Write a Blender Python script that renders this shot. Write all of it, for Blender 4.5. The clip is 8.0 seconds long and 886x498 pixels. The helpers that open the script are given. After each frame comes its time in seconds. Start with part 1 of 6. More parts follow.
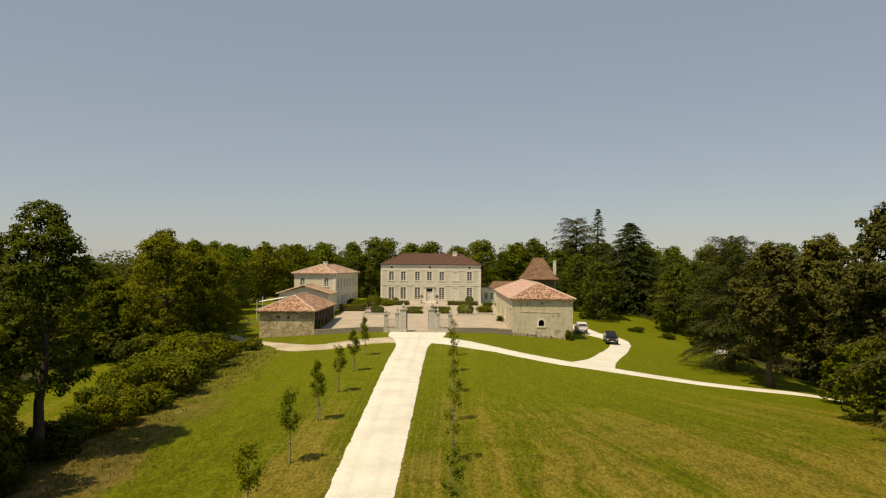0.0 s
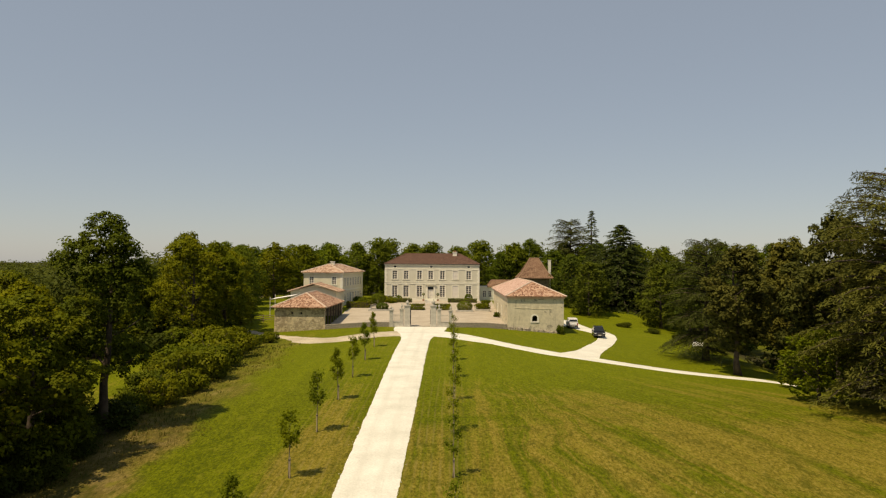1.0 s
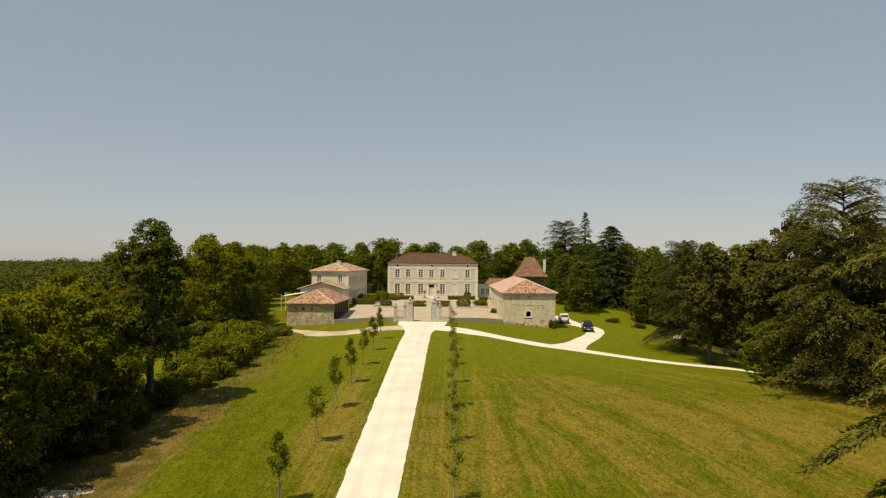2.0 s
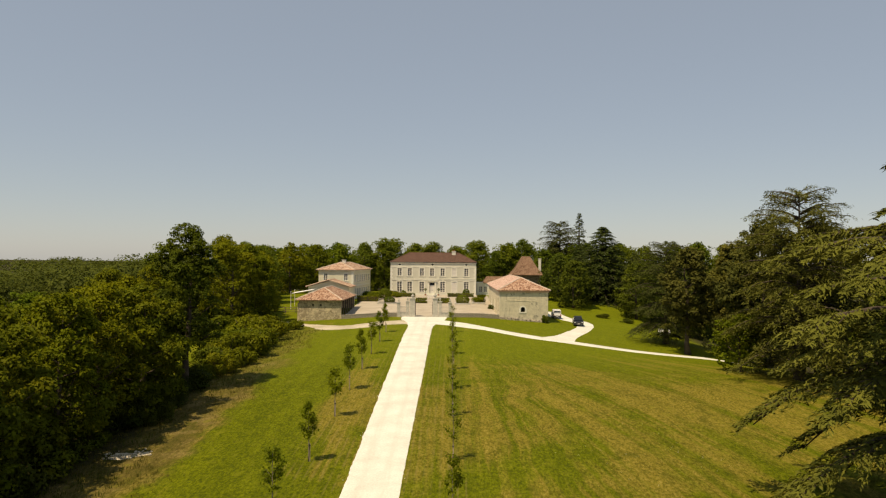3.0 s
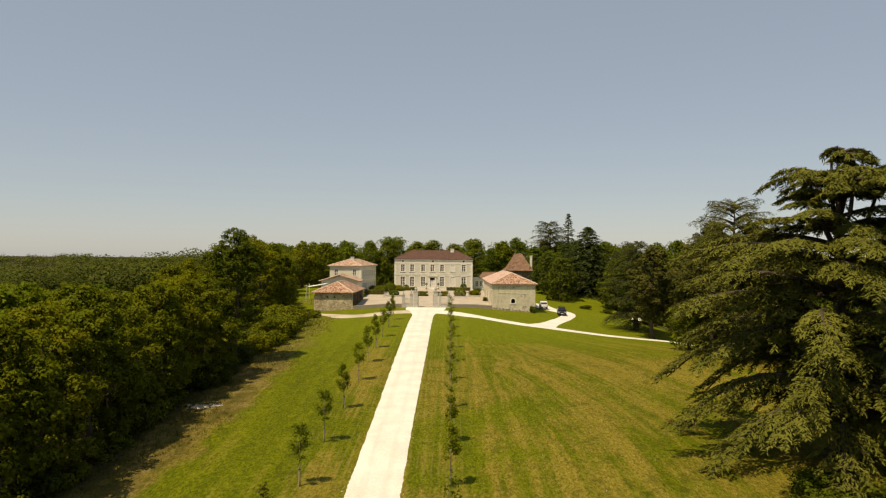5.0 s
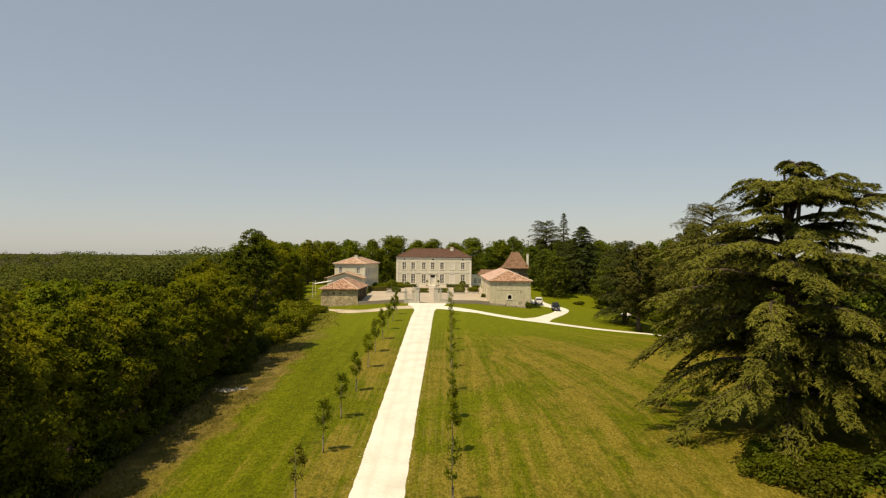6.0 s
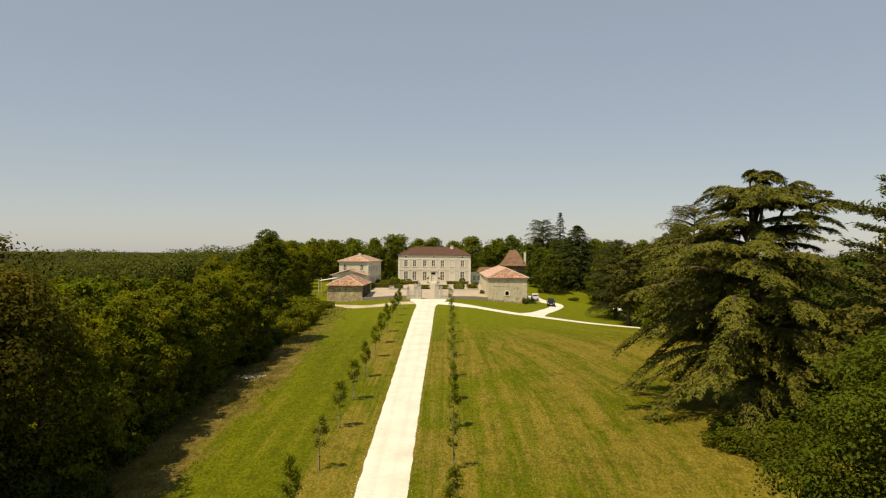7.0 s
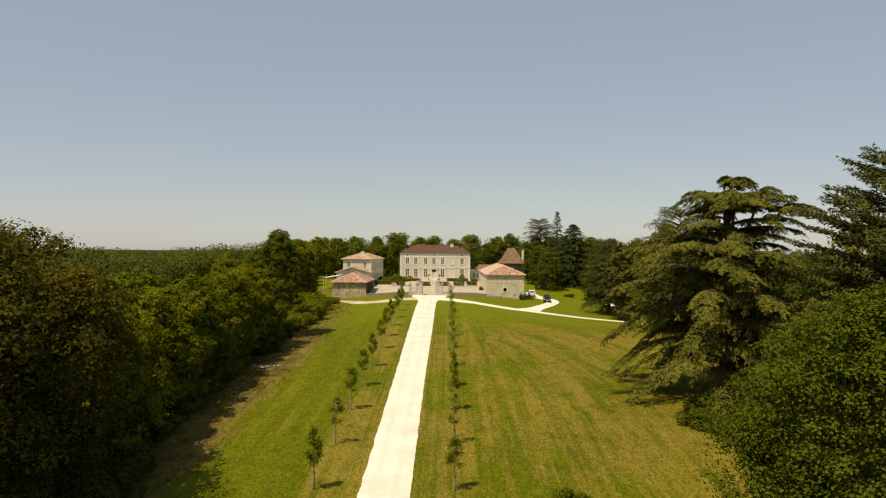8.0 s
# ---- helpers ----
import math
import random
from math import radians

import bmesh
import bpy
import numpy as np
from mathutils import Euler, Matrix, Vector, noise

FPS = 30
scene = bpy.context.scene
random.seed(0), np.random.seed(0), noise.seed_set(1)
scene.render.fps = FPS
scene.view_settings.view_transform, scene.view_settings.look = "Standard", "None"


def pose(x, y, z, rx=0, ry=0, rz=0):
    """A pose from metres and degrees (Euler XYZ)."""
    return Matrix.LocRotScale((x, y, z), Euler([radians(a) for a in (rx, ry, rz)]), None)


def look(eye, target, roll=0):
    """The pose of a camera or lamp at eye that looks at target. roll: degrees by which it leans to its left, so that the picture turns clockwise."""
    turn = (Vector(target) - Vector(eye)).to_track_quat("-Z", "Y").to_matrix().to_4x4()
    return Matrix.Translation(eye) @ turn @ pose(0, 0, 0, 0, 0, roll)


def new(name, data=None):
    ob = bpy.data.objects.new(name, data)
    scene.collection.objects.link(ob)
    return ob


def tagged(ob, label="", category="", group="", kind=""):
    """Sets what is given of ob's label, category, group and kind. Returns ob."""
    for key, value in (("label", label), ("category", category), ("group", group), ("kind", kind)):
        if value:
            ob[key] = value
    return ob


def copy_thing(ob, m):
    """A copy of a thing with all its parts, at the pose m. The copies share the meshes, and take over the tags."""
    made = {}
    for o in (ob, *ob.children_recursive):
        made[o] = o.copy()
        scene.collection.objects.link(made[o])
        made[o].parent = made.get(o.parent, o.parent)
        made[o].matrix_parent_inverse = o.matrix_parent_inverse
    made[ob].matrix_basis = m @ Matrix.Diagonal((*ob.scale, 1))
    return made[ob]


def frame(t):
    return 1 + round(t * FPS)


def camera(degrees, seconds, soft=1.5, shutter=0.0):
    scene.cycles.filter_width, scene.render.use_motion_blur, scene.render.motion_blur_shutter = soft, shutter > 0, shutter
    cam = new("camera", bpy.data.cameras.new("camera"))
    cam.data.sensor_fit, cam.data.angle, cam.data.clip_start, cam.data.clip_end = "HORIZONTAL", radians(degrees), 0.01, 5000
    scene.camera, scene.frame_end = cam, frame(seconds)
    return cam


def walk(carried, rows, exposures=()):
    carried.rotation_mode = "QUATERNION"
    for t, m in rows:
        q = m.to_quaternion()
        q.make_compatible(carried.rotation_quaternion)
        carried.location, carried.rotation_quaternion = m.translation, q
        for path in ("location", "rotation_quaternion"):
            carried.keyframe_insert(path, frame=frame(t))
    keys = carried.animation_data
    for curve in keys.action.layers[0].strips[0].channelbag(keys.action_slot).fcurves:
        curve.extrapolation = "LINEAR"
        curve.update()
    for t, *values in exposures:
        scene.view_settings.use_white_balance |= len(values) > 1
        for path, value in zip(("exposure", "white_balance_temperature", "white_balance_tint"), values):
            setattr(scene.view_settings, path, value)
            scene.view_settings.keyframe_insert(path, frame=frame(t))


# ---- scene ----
cam = camera(62.4, 8.0, 1.2)
ROLL = 0.45
# seconds, eye, yaw, pitch
PATH_ROWS = [
    (0.0, (0.00, 0.00, 11.00), 0.645, 1.235),
    (0.5, (-0.05, -4.91, 11.11), 0.646, 1.184),
    (1.0, (-0.07, -9.89, 11.24), 0.636, 1.120),
    (1.5, (-0.05, -14.92, 11.34), 0.630, 1.060),
    (3.0, (-0.10, -29.63, 11.43), 0.577, 0.930),
    (3.5, (-0.09, -34.70, 11.50), 0.552, 0.862),
    (4.0, (-0.05, -39.63, 11.53), 0.530, 0.783),
    (4.5, (-0.02, -44.36, 11.57), 0.519, 0.717),
    (6.0, (-0.34, -58.29, 11.81), 0.393, 0.453),
    (6.5, (-0.46, -62.68, 11.89), 0.368, 0.367),
    (7.0, (-0.54, -66.92, 11.96), 0.355, 0.261),
    (7.5, (-0.63, -70.93, 12.03), 0.350, 0.154),
    (8.0, (-0.69, -74.82, 12.13), 0.334, 0.065),
]
walk(cam, [(t, pose(*eye, 90 + pitch, 0, yaw) @ pose(0, 0, 0, 0, 0, ROLL)) for t, eye, yaw, pitch in PATH_ROWS],
     [(0.0, -0.15, 8700, 16.5), (3.0, -0.04, 8700, 16.5), (5.0, 0.0, 8700, 16.5), (8.0, 0.03, 8700, 16.5)])

# ---- daylight ----
SUN_WAY = Vector((-1.33, -1.32, 3.5)).normalized()      # towards the sun
world = bpy.data.worlds.new("world")
scene.world = world
world.use_nodes = True
wn = world.node_tree
sky = wn.nodes.new("ShaderNodeTexSky")
sky.sky_type = "NISHITA"
sky.sun_disc = False
sky.sun_elevation = math.asin(SUN_WAY.z)
sky.sun_rotation = math.atan2(SUN_WAY.x, SUN_WAY.y)
sky.altitude, sky.air_density, sky.dust_density, sky.ozone_density = 20, 0.9, 0.45, 2.6
wn.nodes["Background"].inputs["Strength"].default_value = 0.13
# summer haze: evens the clear sky out towards one grey-blue
haze = wn.nodes.new("ShaderNodeMix")
haze.data_type = "RGBA"
haze.inputs[0].default_value = 0.6
haze.inputs[7].default_value = (2.38, 3.3, 4.52, 1)
wn.links.new(sky.outputs[0], haze.inputs[6])
wn.links.new(haze.outputs[2], wn.nodes["Background"].inputs["Color"])
sun = new("sun", bpy.data.lights.new("sun", "SUN"))
sun.data.energy, sun.data.angle, sun.data.color = 4.5, radians(0.53), (1.0, 0.945, 0.80)
sun.matrix_world = look((0, 0, 80), Vector((0, 0, 80)) - SUN_WAY)


# ---- lie of the land ----
PY = (-400, -120, -60, -20, 0, 30, 50, 70, 90, 118, 174, 200, 300, 600, 1200, 3000)
PZ = (-13, -11, -9.4, -7.1, -5.9, -4.05, -2.75, -1.65, -0.7, 0.1, 1.85, 1.9, -1, -5, -5, -2)


def sm(a, b, v):
    t = np.clip((v - a) / (b - a), 0, 1)
    return t * t * (3 - 2 * t)


def zg(x, y):
    """Height of the ground."""
    p = sum(np.interp(y + d, PY, PZ) for d in (-8, -4, 0, 4, 8)) / 5
    fall = sm(55, 90, y) * (1 - sm(135, 180, y)) * 0.072 * np.clip(x - 6, 0, 50)
    fall2 = 2.2 * sm(38, 58, x) * sm(55, 90, y) * (1 - sm(150, 190, y))
    left = (1 - sm(118, 150, y)) * 0.07 * np.clip(-14 - x, 0, 26)
    bump = (1 - sm(45, 75, y)) * sm(-30, 10, y) * 0.4 * np.exp(-((x - 13) / 10) ** 2)
    far = (np.clip(x - 60, 0, 200) * 0.035 + np.clip(-48 - x, 0, 200) * 0.06) * (1 - sm(230, 650, y))
    return p - fall - fall2 - left + bump - far


def gz(x, y):
    return float(zg(np.float64(x), np.float64(y)))


# ---- materials ----
class Nodes:
    """A material with a few short ways to add nodes."""

    def __init__(self, name, roughness=0.8, metallic=0.0, specular=0.3):
        self.m = bpy.data.materials.new(name)
        self.m.use_nodes = True
        self.t = self.m.node_tree
        self.b = self.t.nodes["Principled BSDF"]
        self.b.inputs["Roughness"].default_value = roughness
        self.b.inputs["Metallic"].default_value = metallic
        self.b.inputs["Specular IOR Level"].default_value = specular
        self.where = None

    def node(self, kind, **given):
        n = self.t.nodes.new(kind)
        for k, v in given.items():
            setattr(n, k, v)
        return n

    def put(self, value, socket):
        if isinstance(value, bpy.types.NodeSocket):
            self.t.links.new(value, socket)
        elif isinstance(value, tuple) and len(value) == 3 and socket.type == "RGBA":
            socket.default_value = (*value, 1)
        else:
            socket.default_value = value

    def coords(self, kind="Object"):
        return self.node("ShaderNodeTexCoord").outputs[kind]

    def scaled(self, vec, sx, sy, sz, rz=0.0):
        n = self.node("ShaderNodeMapping")
        self.put(vec, n.inputs["Vector"])
        n.inputs["Scale"].default_value = (sx, sy, sz)
        n.inputs["Rotation"].default_value = (0, 0, rz)
        return n.outputs[0]

    def noise(self, vec, scale, detail=3.0, rough=0.55, distort=0.0):
        n = self.node("ShaderNodeTexNoise")
        self.put(vec, n.inputs["Vector"])
        n.inputs["Scale"].default_value, n.inputs["Detail"].default_value = scale, detail
        n.inputs["Roughness"].default_value, n.inputs["Distortion"].default_value = rough, distort
        return n.outputs["Fac"]

    def ramp(self, fac, *stops):
        n = self.node("ShaderNodeValToRGB")
        self.put(fac, n.inputs[0])
        r = n.color_ramp
        while len(r.elements) < len(stops):
            r.elements.new(0.5)
        for e, (at, c) in zip(r.elements, stops):
            e.position = at
            e.color = (*c, 1) if isinstance(c, tuple) else (c, c, c, 1)
        return n.outputs[0]

    def math(self, op, a, b=0.0, clamp=False):
        n = self.node("ShaderNodeMath", operation=op, use_clamp=clamp)
        self.put(a, n.inputs[0])
        self.put(b, n.inputs[1])
        return n.outputs[0]

    def mix(self, fac, a, b, how="MIX"):
        n = self.node("ShaderNodeMix", data_type="RGBA", blend_type=how)
        self.put(fac, n.inputs[0])
        self.put(a, n.inputs[6])
        self.put(b, n.inputs[7])
        return n.outputs[2]

    def step(self, v, a, b):
        n = self.node("ShaderNodeMapRange", interpolation_type="SMOOTHSTEP")
        self.put(v, n.inputs[0])
        n.inputs[1].default_value, n.inputs[2].default_value = a, b
        return n.outputs[0]

    def bump(self, height, strength=0.4, distance=0.05):
        n = self.node("ShaderNodeBump")
        n.inputs["Strength"].default_value, n.inputs["Distance"].default_value = strength, distance
        self.put(height, n.inputs["Height"])
        self.t.links.new(n.outputs[0], self.b.inputs["Normal"])

    def color(self, value):
        self.put(value, self.b.inputs["Base Color"])
        return self.m


def mottled(name, dark, light, scale=0.6, fine=14.0, bump=0.3, distance=0.02, roughness=0.85, specular=0.25, kind="Object"):
    """Plaster, stone, painted wood: two colours, blotches and grain."""
    n = Nodes(name, roughness, 0, specular)
    c = n.coords(kind)
    big, small = n.noise(c, scale, 5, 0.6), n.noise(c, fine, 3)
    f = n.math("ADD", n.math("MULTIPLY", big, 0.7), n.math("MULTIPLY", small, 0.3))
    n.bump(small, bump, distance)
    return n.color(n.ramp(f, (0.3, dark), (0.7, light)))


def leaf_material(name, dark, light, warm, glow=0.32, roughness=0.65):
    """Foliage: sprigs, branches and whole plants differ a little; light passes through."""
    n = Nodes(name, roughness, 0, 0.06)
    g = n.node("ShaderNodeNewGeometry")
    o = n.node("ShaderNodeObjectInfo")
    p = n.coords("Object")
    deep = tuple(0.22 * a + 0.78 * b for a, b in zip(dark, light))
    pale = tuple(0.25 * a + 0.75 * b for a, b in zip(warm, light))
    c = n.ramp(g.outputs["Random Per Island"], (0.0, deep), (0.6, light), (1.0, pale))
    bough = n.noise(p, 0.9, 3, 0.6)
    c = n.mix(n.math("MULTIPLY", n.step(bough, 0.52, 0.34), 0.5), c, dark)
    c = n.mix(n.math("MULTIPLY", n.step(n.noise(p, 0.3, 3), 0.45, 0.72), 0.6), c, warm)
    tint = n.ramp(o.outputs["Random"], (0.0, (0.78, 0.84, 0.66)), (0.4, (1.0, 1.0, 0.8)), (0.75, (1.16, 1.07, 0.76)), (1.0, (1.28, 1.18, 0.76)))
    c = n.mix(1.0, c, tint, "MULTIPLY")
    n.color(c)
    tr = n.node("ShaderNodeBsdfTranslucent")
    n.put(c, tr.inputs["Color"])
    mx = n.node("ShaderNodeMixShader")
    mx.inputs[0].default_value = glow
    n.t.links.new(n.b.outputs[0], mx.inputs[1])
    n.t.links.new(tr.outputs[0], mx.inputs[2])
    n.t.links.new(mx.outputs[0], n.t.nodes["Material Output"].inputs["Surface"])
    return n.m


def ground_material():
    n = Nodes("grassland", 0.95, 0, 0.06)
    p = n.coords("Object")
    sep = n.node("ShaderNodeSeparateXYZ")
    n.put(p, sep.inputs[0])
    x, y = sep.outputs["X"], sep.outputs["Y"]
    wob = n.math("MULTIPLY", n.math("SUBTRACT", n.noise(p, 0.12, 4), 0.5), 9.0)
    xw = n.math("ADD", x, wob)
    big = n.noise(p, 0.045, 4, 0.6, 0.8)
    mid = n.noise(p, 0.32, 5, 0.65)
    fine = n.noise(n.scaled(p, 1.0, 0.45, 1.0, 0.05), 5.0, 5, 0.75)
    blade = n.noise(n.scaled(p, 1.0, 0.5, 1.0, 0.03), 11.0, 3, 0.8)
    # the mower ran straight along the drive, and in a long bend on the open field
    far = n.math("MAXIMUM", n.math("SUBTRACT", y, 8.0), 0.0)
    bend = n.math("MULTIPLY", n.math("MULTIPLY", far, far), 0.0045)
    lane = n.math("ADD", n.math("ADD", x, 90.0), n.math("MULTIPLY", bend, n.step(xw, 3.0, 12.0)))
    lane = n.math("ADD", lane, n.math("MULTIPLY", mid, 0.5))
    at = n.node("ShaderNodeCombineXYZ")
    n.put(lane, at.inputs[0])
    n.put(n.math("MULTIPLY", y, 0.035), at.inputs[1])
    streak = n.noise(n.scaled(at.outputs[0], 1.5, 1.0, 1.0), 1.0, 3, 0.6)
    swath = n.noise(n.scaled(at.outputs[0], 0.38, 0.8, 1.0), 1.0, 2, 0.5)
    rows = n.ramp(n.math("ADD", n.math("MULTIPLY", streak, 0.45), n.math("MULTIPLY", swath, 0.55)), (0.40, 0.0), (0.60, 1.0))
    green = n.ramp(fine, (0.34, (0.040, 0.054, 0.003)), (0.5, (0.098, 0.118, 0.004)), (0.66, (0.165, 0.182, 0.009)))
    straw = n.ramp(fine, (0.34, (0.076, 0.066, 0.008)), (0.5, (0.166, 0.138, 0.017)), (0.66, (0.270, 0.216, 0.046)))
    # how dry: patches, mowing rows, the open middle of the field
    open_field = n.math("MULTIPLY", n.step(x, 3.0, 14.0), n.math("MULTIPLY", n.step(y, 84.0, 52.0), n.step(y, -70.0, -10.0)))
    dry = n.math("ADD", n.math("MULTIPLY", big, 1.5), n.math("MULTIPLY", rows, 0.5))
    dry = n.math("ADD", dry, n.math("MULTIPLY", mid, 0.5))
    dry = n.math("ADD", dry, n.math("MULTIPLY", open_field, 0.2))
    verge = n.math("MULTIPLY", n.step(x, -13.6, -12.2), n.step(x, 2.0, 0.8))
    dry = n.math("ADD", dry, n.math("MULTIPLY", verge, 0.06))
    lush = n.math("MULTIPLY", n.step(xw, -23.4, -20.4), n.step(x, -11.8, -13.6))
    dry = n.math("SUBTRACT", dry, n.math("MULTIPLY", lush, 0.42))
    top = n.step(y, 46.0, 88.0)
    dry = n.math("SUBTRACT", dry, n.math("MULTIPLY", top, 0.34))
    rough_strip = n.math("MULTIPLY", n.math("MULTIPLY", n.step(xw, -20.8, -24.6), n.step(x, -36.0, -33.0)), n.step(y, 118.0, 100.0))
    dry = n.math("ADD", dry, n.math("MULTIPLY", rough_strip, 0.4))
    c = n.mix(n.step(dry, 1.08, 1.52), green, straw)
    soil = n.ramp(n.math("ADD", n.math("MULTIPLY", mid, 0.6), n.math("MULTIPLY", fine, 0.4)), (0.36, (0.042, 0.040, 0.009)), (0.5, (0.105, 0.078, 0.024)), (0.64, (0.215, 0.155, 0.066)))
    c = n.mix(n.math("MULTIPLY", rough_strip, 0.78), c, soil)
    # narrow pale lines left by the mower beside the drive
    comb = n.math("SINE", n.math("MULTIPLY", n.math("ADD", x, n.math("MULTIPLY", n.noise(n.scaled(p, 1.0, 0.08, 1.0), 0.8, 2), 0.5)), 2 * math.pi / 0.62))
    line = n.math("MULTIPLY", n.step(comb, 0.45, 0.95), n.math("MULTIPLY", verge, n.step(mid, 0.38, 0.6)))
    c = n.mix(n.math("MULTIPLY", line, 0.45), c, (0.22, 0.18, 0.05))
    c = n.mix(1.0, c, n.ramp(rows, (0.0, (0.86, 0.88, 0.84)), (1.0, (1.12, 1.10, 1.14))), "MULTIPLY")
    c = n.mix(n.math("MULTIPLY", n.step(blade, 0.44, 0.28), 0.5), c, (0.034, 0.044, 0.005))
    c = n.mix(n.math("MULTIPLY", n.step(blade, 0.6, 0.75), 0.35), c, (0.21, 0.19, 0.06))
    clump = n.noise(n.scaled(p, 1.0, 0.55, 1.0, 0.05), 0.9, 5, 0.7)
    c = n.mix(n.math("MULTIPLY", n.step(clump, 0.49, 0.32), 0.55), c, (0.052, 0.064, 0.004))
    c = n.mix(n.math("MULTIPLY", n.step(clump, 0.54, 0.70), 0.45), c, (0.19, 0.185, 0.018))
    # upper lawn: greener grass, its colour also lifted for distance haze
    c = n.mix(n.math("MULTIPLY", top, 0.42), c, n.ramp(fine, (0.3, (0.115, 0.142, 0.006)), (0.7, (0.195, 0.225, 0.011))))
    # leaf litter under the woods
    wood_l = n.math("MULTIPLY", n.step(xw, -27.5, -31.0), n.step(y, 60.0, 54.0))
    wood_l = n.math("ADD", wood_l, n.math("MULTIPLY", n.step(xw, -47.0, -52.0), n.step(y, 54.0, 60.0)))
    wood_r = n.math("MULTIPLY", n.step(xw, 44.0, 52.0), n.step(y, 150.0, 120.0))
    wood_b = n.math("ADD", n.step(y, 196.0, 205.0), n.step(y, -70.0, -110.0))
    wood = n.math("ADD", n.math("ADD", wood_l, wood_r), wood_b, True)
    litter = n.ramp(fine, (0.3, (0.022, 0.024, 0.009)), (0.7, (0.065, 0.055, 0.024)))
    c = n.mix(wood, c, litter)
    h = n.math("ADD", n.math("MULTIPLY", fine, 0.7), n.math("MULTIPLY", blade, 0.5))
    n.bump(n.math("ADD", h, n.math("MULTIPLY", mid, 0.8)), 0.75, 0.16)
    return n.color(c)


def gravel_material(name, dark, light, tracks=True):
    n = Nodes(name, 0.95, 0, 0.12)
    p = n.coords("Object")
    a, b = n.noise(p, 0.35, 5, 0.6), n.noise(p, 7.0, 3, 0.7)
    f = n.math("ADD", n.math("MULTIPLY", a, 0.5), n.math("MULTIPLY", b, 0.5))
    c = n.ramp(f, (0.32, dark), (0.62, light))
    if tracks:
        sep = n.node("ShaderNodeSeparateXYZ")
        n.put(p, sep.inputs[0])
        off = n.math("ABSOLUTE", n.math("SUBTRACT", n.math("ABSOLUTE", n.math("ADD", sep.outputs["X"], 5.5)), 0.85))
        streak = n.noise(n.scaled(p, 1.6, 0.07, 1), 1.0, 4, 0.7)
        worn = n.math("MULTIPLY", n.step(off, 0.55, 0.05), n.step(streak, 0.3, 0.6))
        c = n.mix(n.math("MULTIPLY", worn, 0.4), c, dark)
    pebble = n.step(n.noise(p, 3.1, 2, 0.5), 0.68, 0.74)
    c = n.mix(n.math("MULTIPLY", pebble, 0.18), c, (0.25, 0.22, 0.17))
    n.bump(b, 0.5, 0.03)
    return n.color(c)


def tile_material(name, dark, mid_c, light, pitch=0.21, course=0.33, relief=0.07, moss=0.25):
    """Roof tiles: ribs up the slope, courses across it, every tile its own tone."""
    n = Nodes(name, 0.85, 0, 0.2)
    uv = n.coords("UV")
    sep = n.node("ShaderNodeSeparateXYZ")
    n.put(uv, sep.inputs[0])
    u = n.math("DIVIDE", sep.outputs["X"], pitch)
    v = n.math("DIVIDE", sep.outputs["Y"], course)
    cell = n.node("ShaderNodeCombineXYZ")
    n.put(n.math("FLOOR", u), cell.inputs[0])
    n.put(n.math("FLOOR", v), cell.inputs[1])
    white = n.node("ShaderNodeTexWhiteNoise", noise_dimensions="2D")
    n.put(cell.outputs[0], white.inputs["Vector"])
    big = n.noise(uv, 0.7, 4, 0.65)
    f = n.math("ADD", n.math("MULTIPLY", white.outputs["Value"], 0.55), n.math("MULTIPLY", big, 0.45))
    c = n.ramp(f, (0.22, dark), (0.5, mid_c), (0.8, light))
    weather = n.step(n.noise(uv, 1.4, 5, 0.7), 0.56, 0.7)
    c = n.mix(n.math("MULTIPLY", weather, moss), c, (0.10, 0.085, 0.06))
    rib = n.math("ABSOLUTE", n.math("SINE", n.math("MULTIPLY", u, math.pi)))
    n.bump(n.math("ADD", rib, n.math("MULTIPLY", n.math("FRACT", v), -0.5)), 0.7, relief)
    return n.color(c)


def rubble_material(name, mortar, dark, light, render_c, cover, size=2.6):
    """Rubble stone, partly covered by old lime render."""
    n = Nodes(name, 0.92, 0, 0.15)
    p = n.coords("Object")
    vo = n.node("ShaderNodeTexVoronoi")
    n.put(n.scaled(p, 1.0, 1.0, 1.5), vo.inputs["Vector"])
    vo.inputs["Scale"].default_value = size
    ve = n.node("ShaderNodeTexVoronoi", feature="DISTANCE_TO_EDGE")
    n.put(n.scaled(p, 1.0, 1.0, 1.5), ve.inputs["Vector"])
    ve.inputs["Scale"].default_value = size
    rgb = n.node("ShaderNodeSeparateColor")
    n.put(vo.outputs["Color"], rgb.inputs[0])
    stone = n.ramp(rgb.outputs[0], (0.1, dark), (0.9, light))
    edge = n.step(ve.outputs["Distance"], 0.02, 0.10)
    c = n.mix(edge, mortar, stone)
    stain = n.noise(p, 0.45, 5, 0.65)
    lime = n.ramp(n.noise(p, 1.3, 5, 0.65), (0.3, tuple(a * 0.72 for a in render_c)), (0.65, render_c))
    patch = n.step(n.math("ADD", stain, n.math("MULTIPLY", n.noise(p, 2.2, 4), 0.25)), cover + 0.1, cover)
    c = n.mix(patch, c, lime)
    run = n.noise(n.scaled(p, 1.6, 1.6, 0.22), 1.0, 5, 0.7)
    c = n.mix(n.math("MULTIPLY", n.step(run, 0.55, 0.72), 0.45), c, dark)
    n.bump(n.math("ADD", n.math("MULTIPLY", edge, 0.7), n.noise(p, 12, 3)), 0.5, 0.03)
    return n.color(c)


def glass_material(name, tint=(0.02, 0.025, 0.03)):
    n = Nodes(name, 0.06, 0, 0.6)
    return n.color(tint)


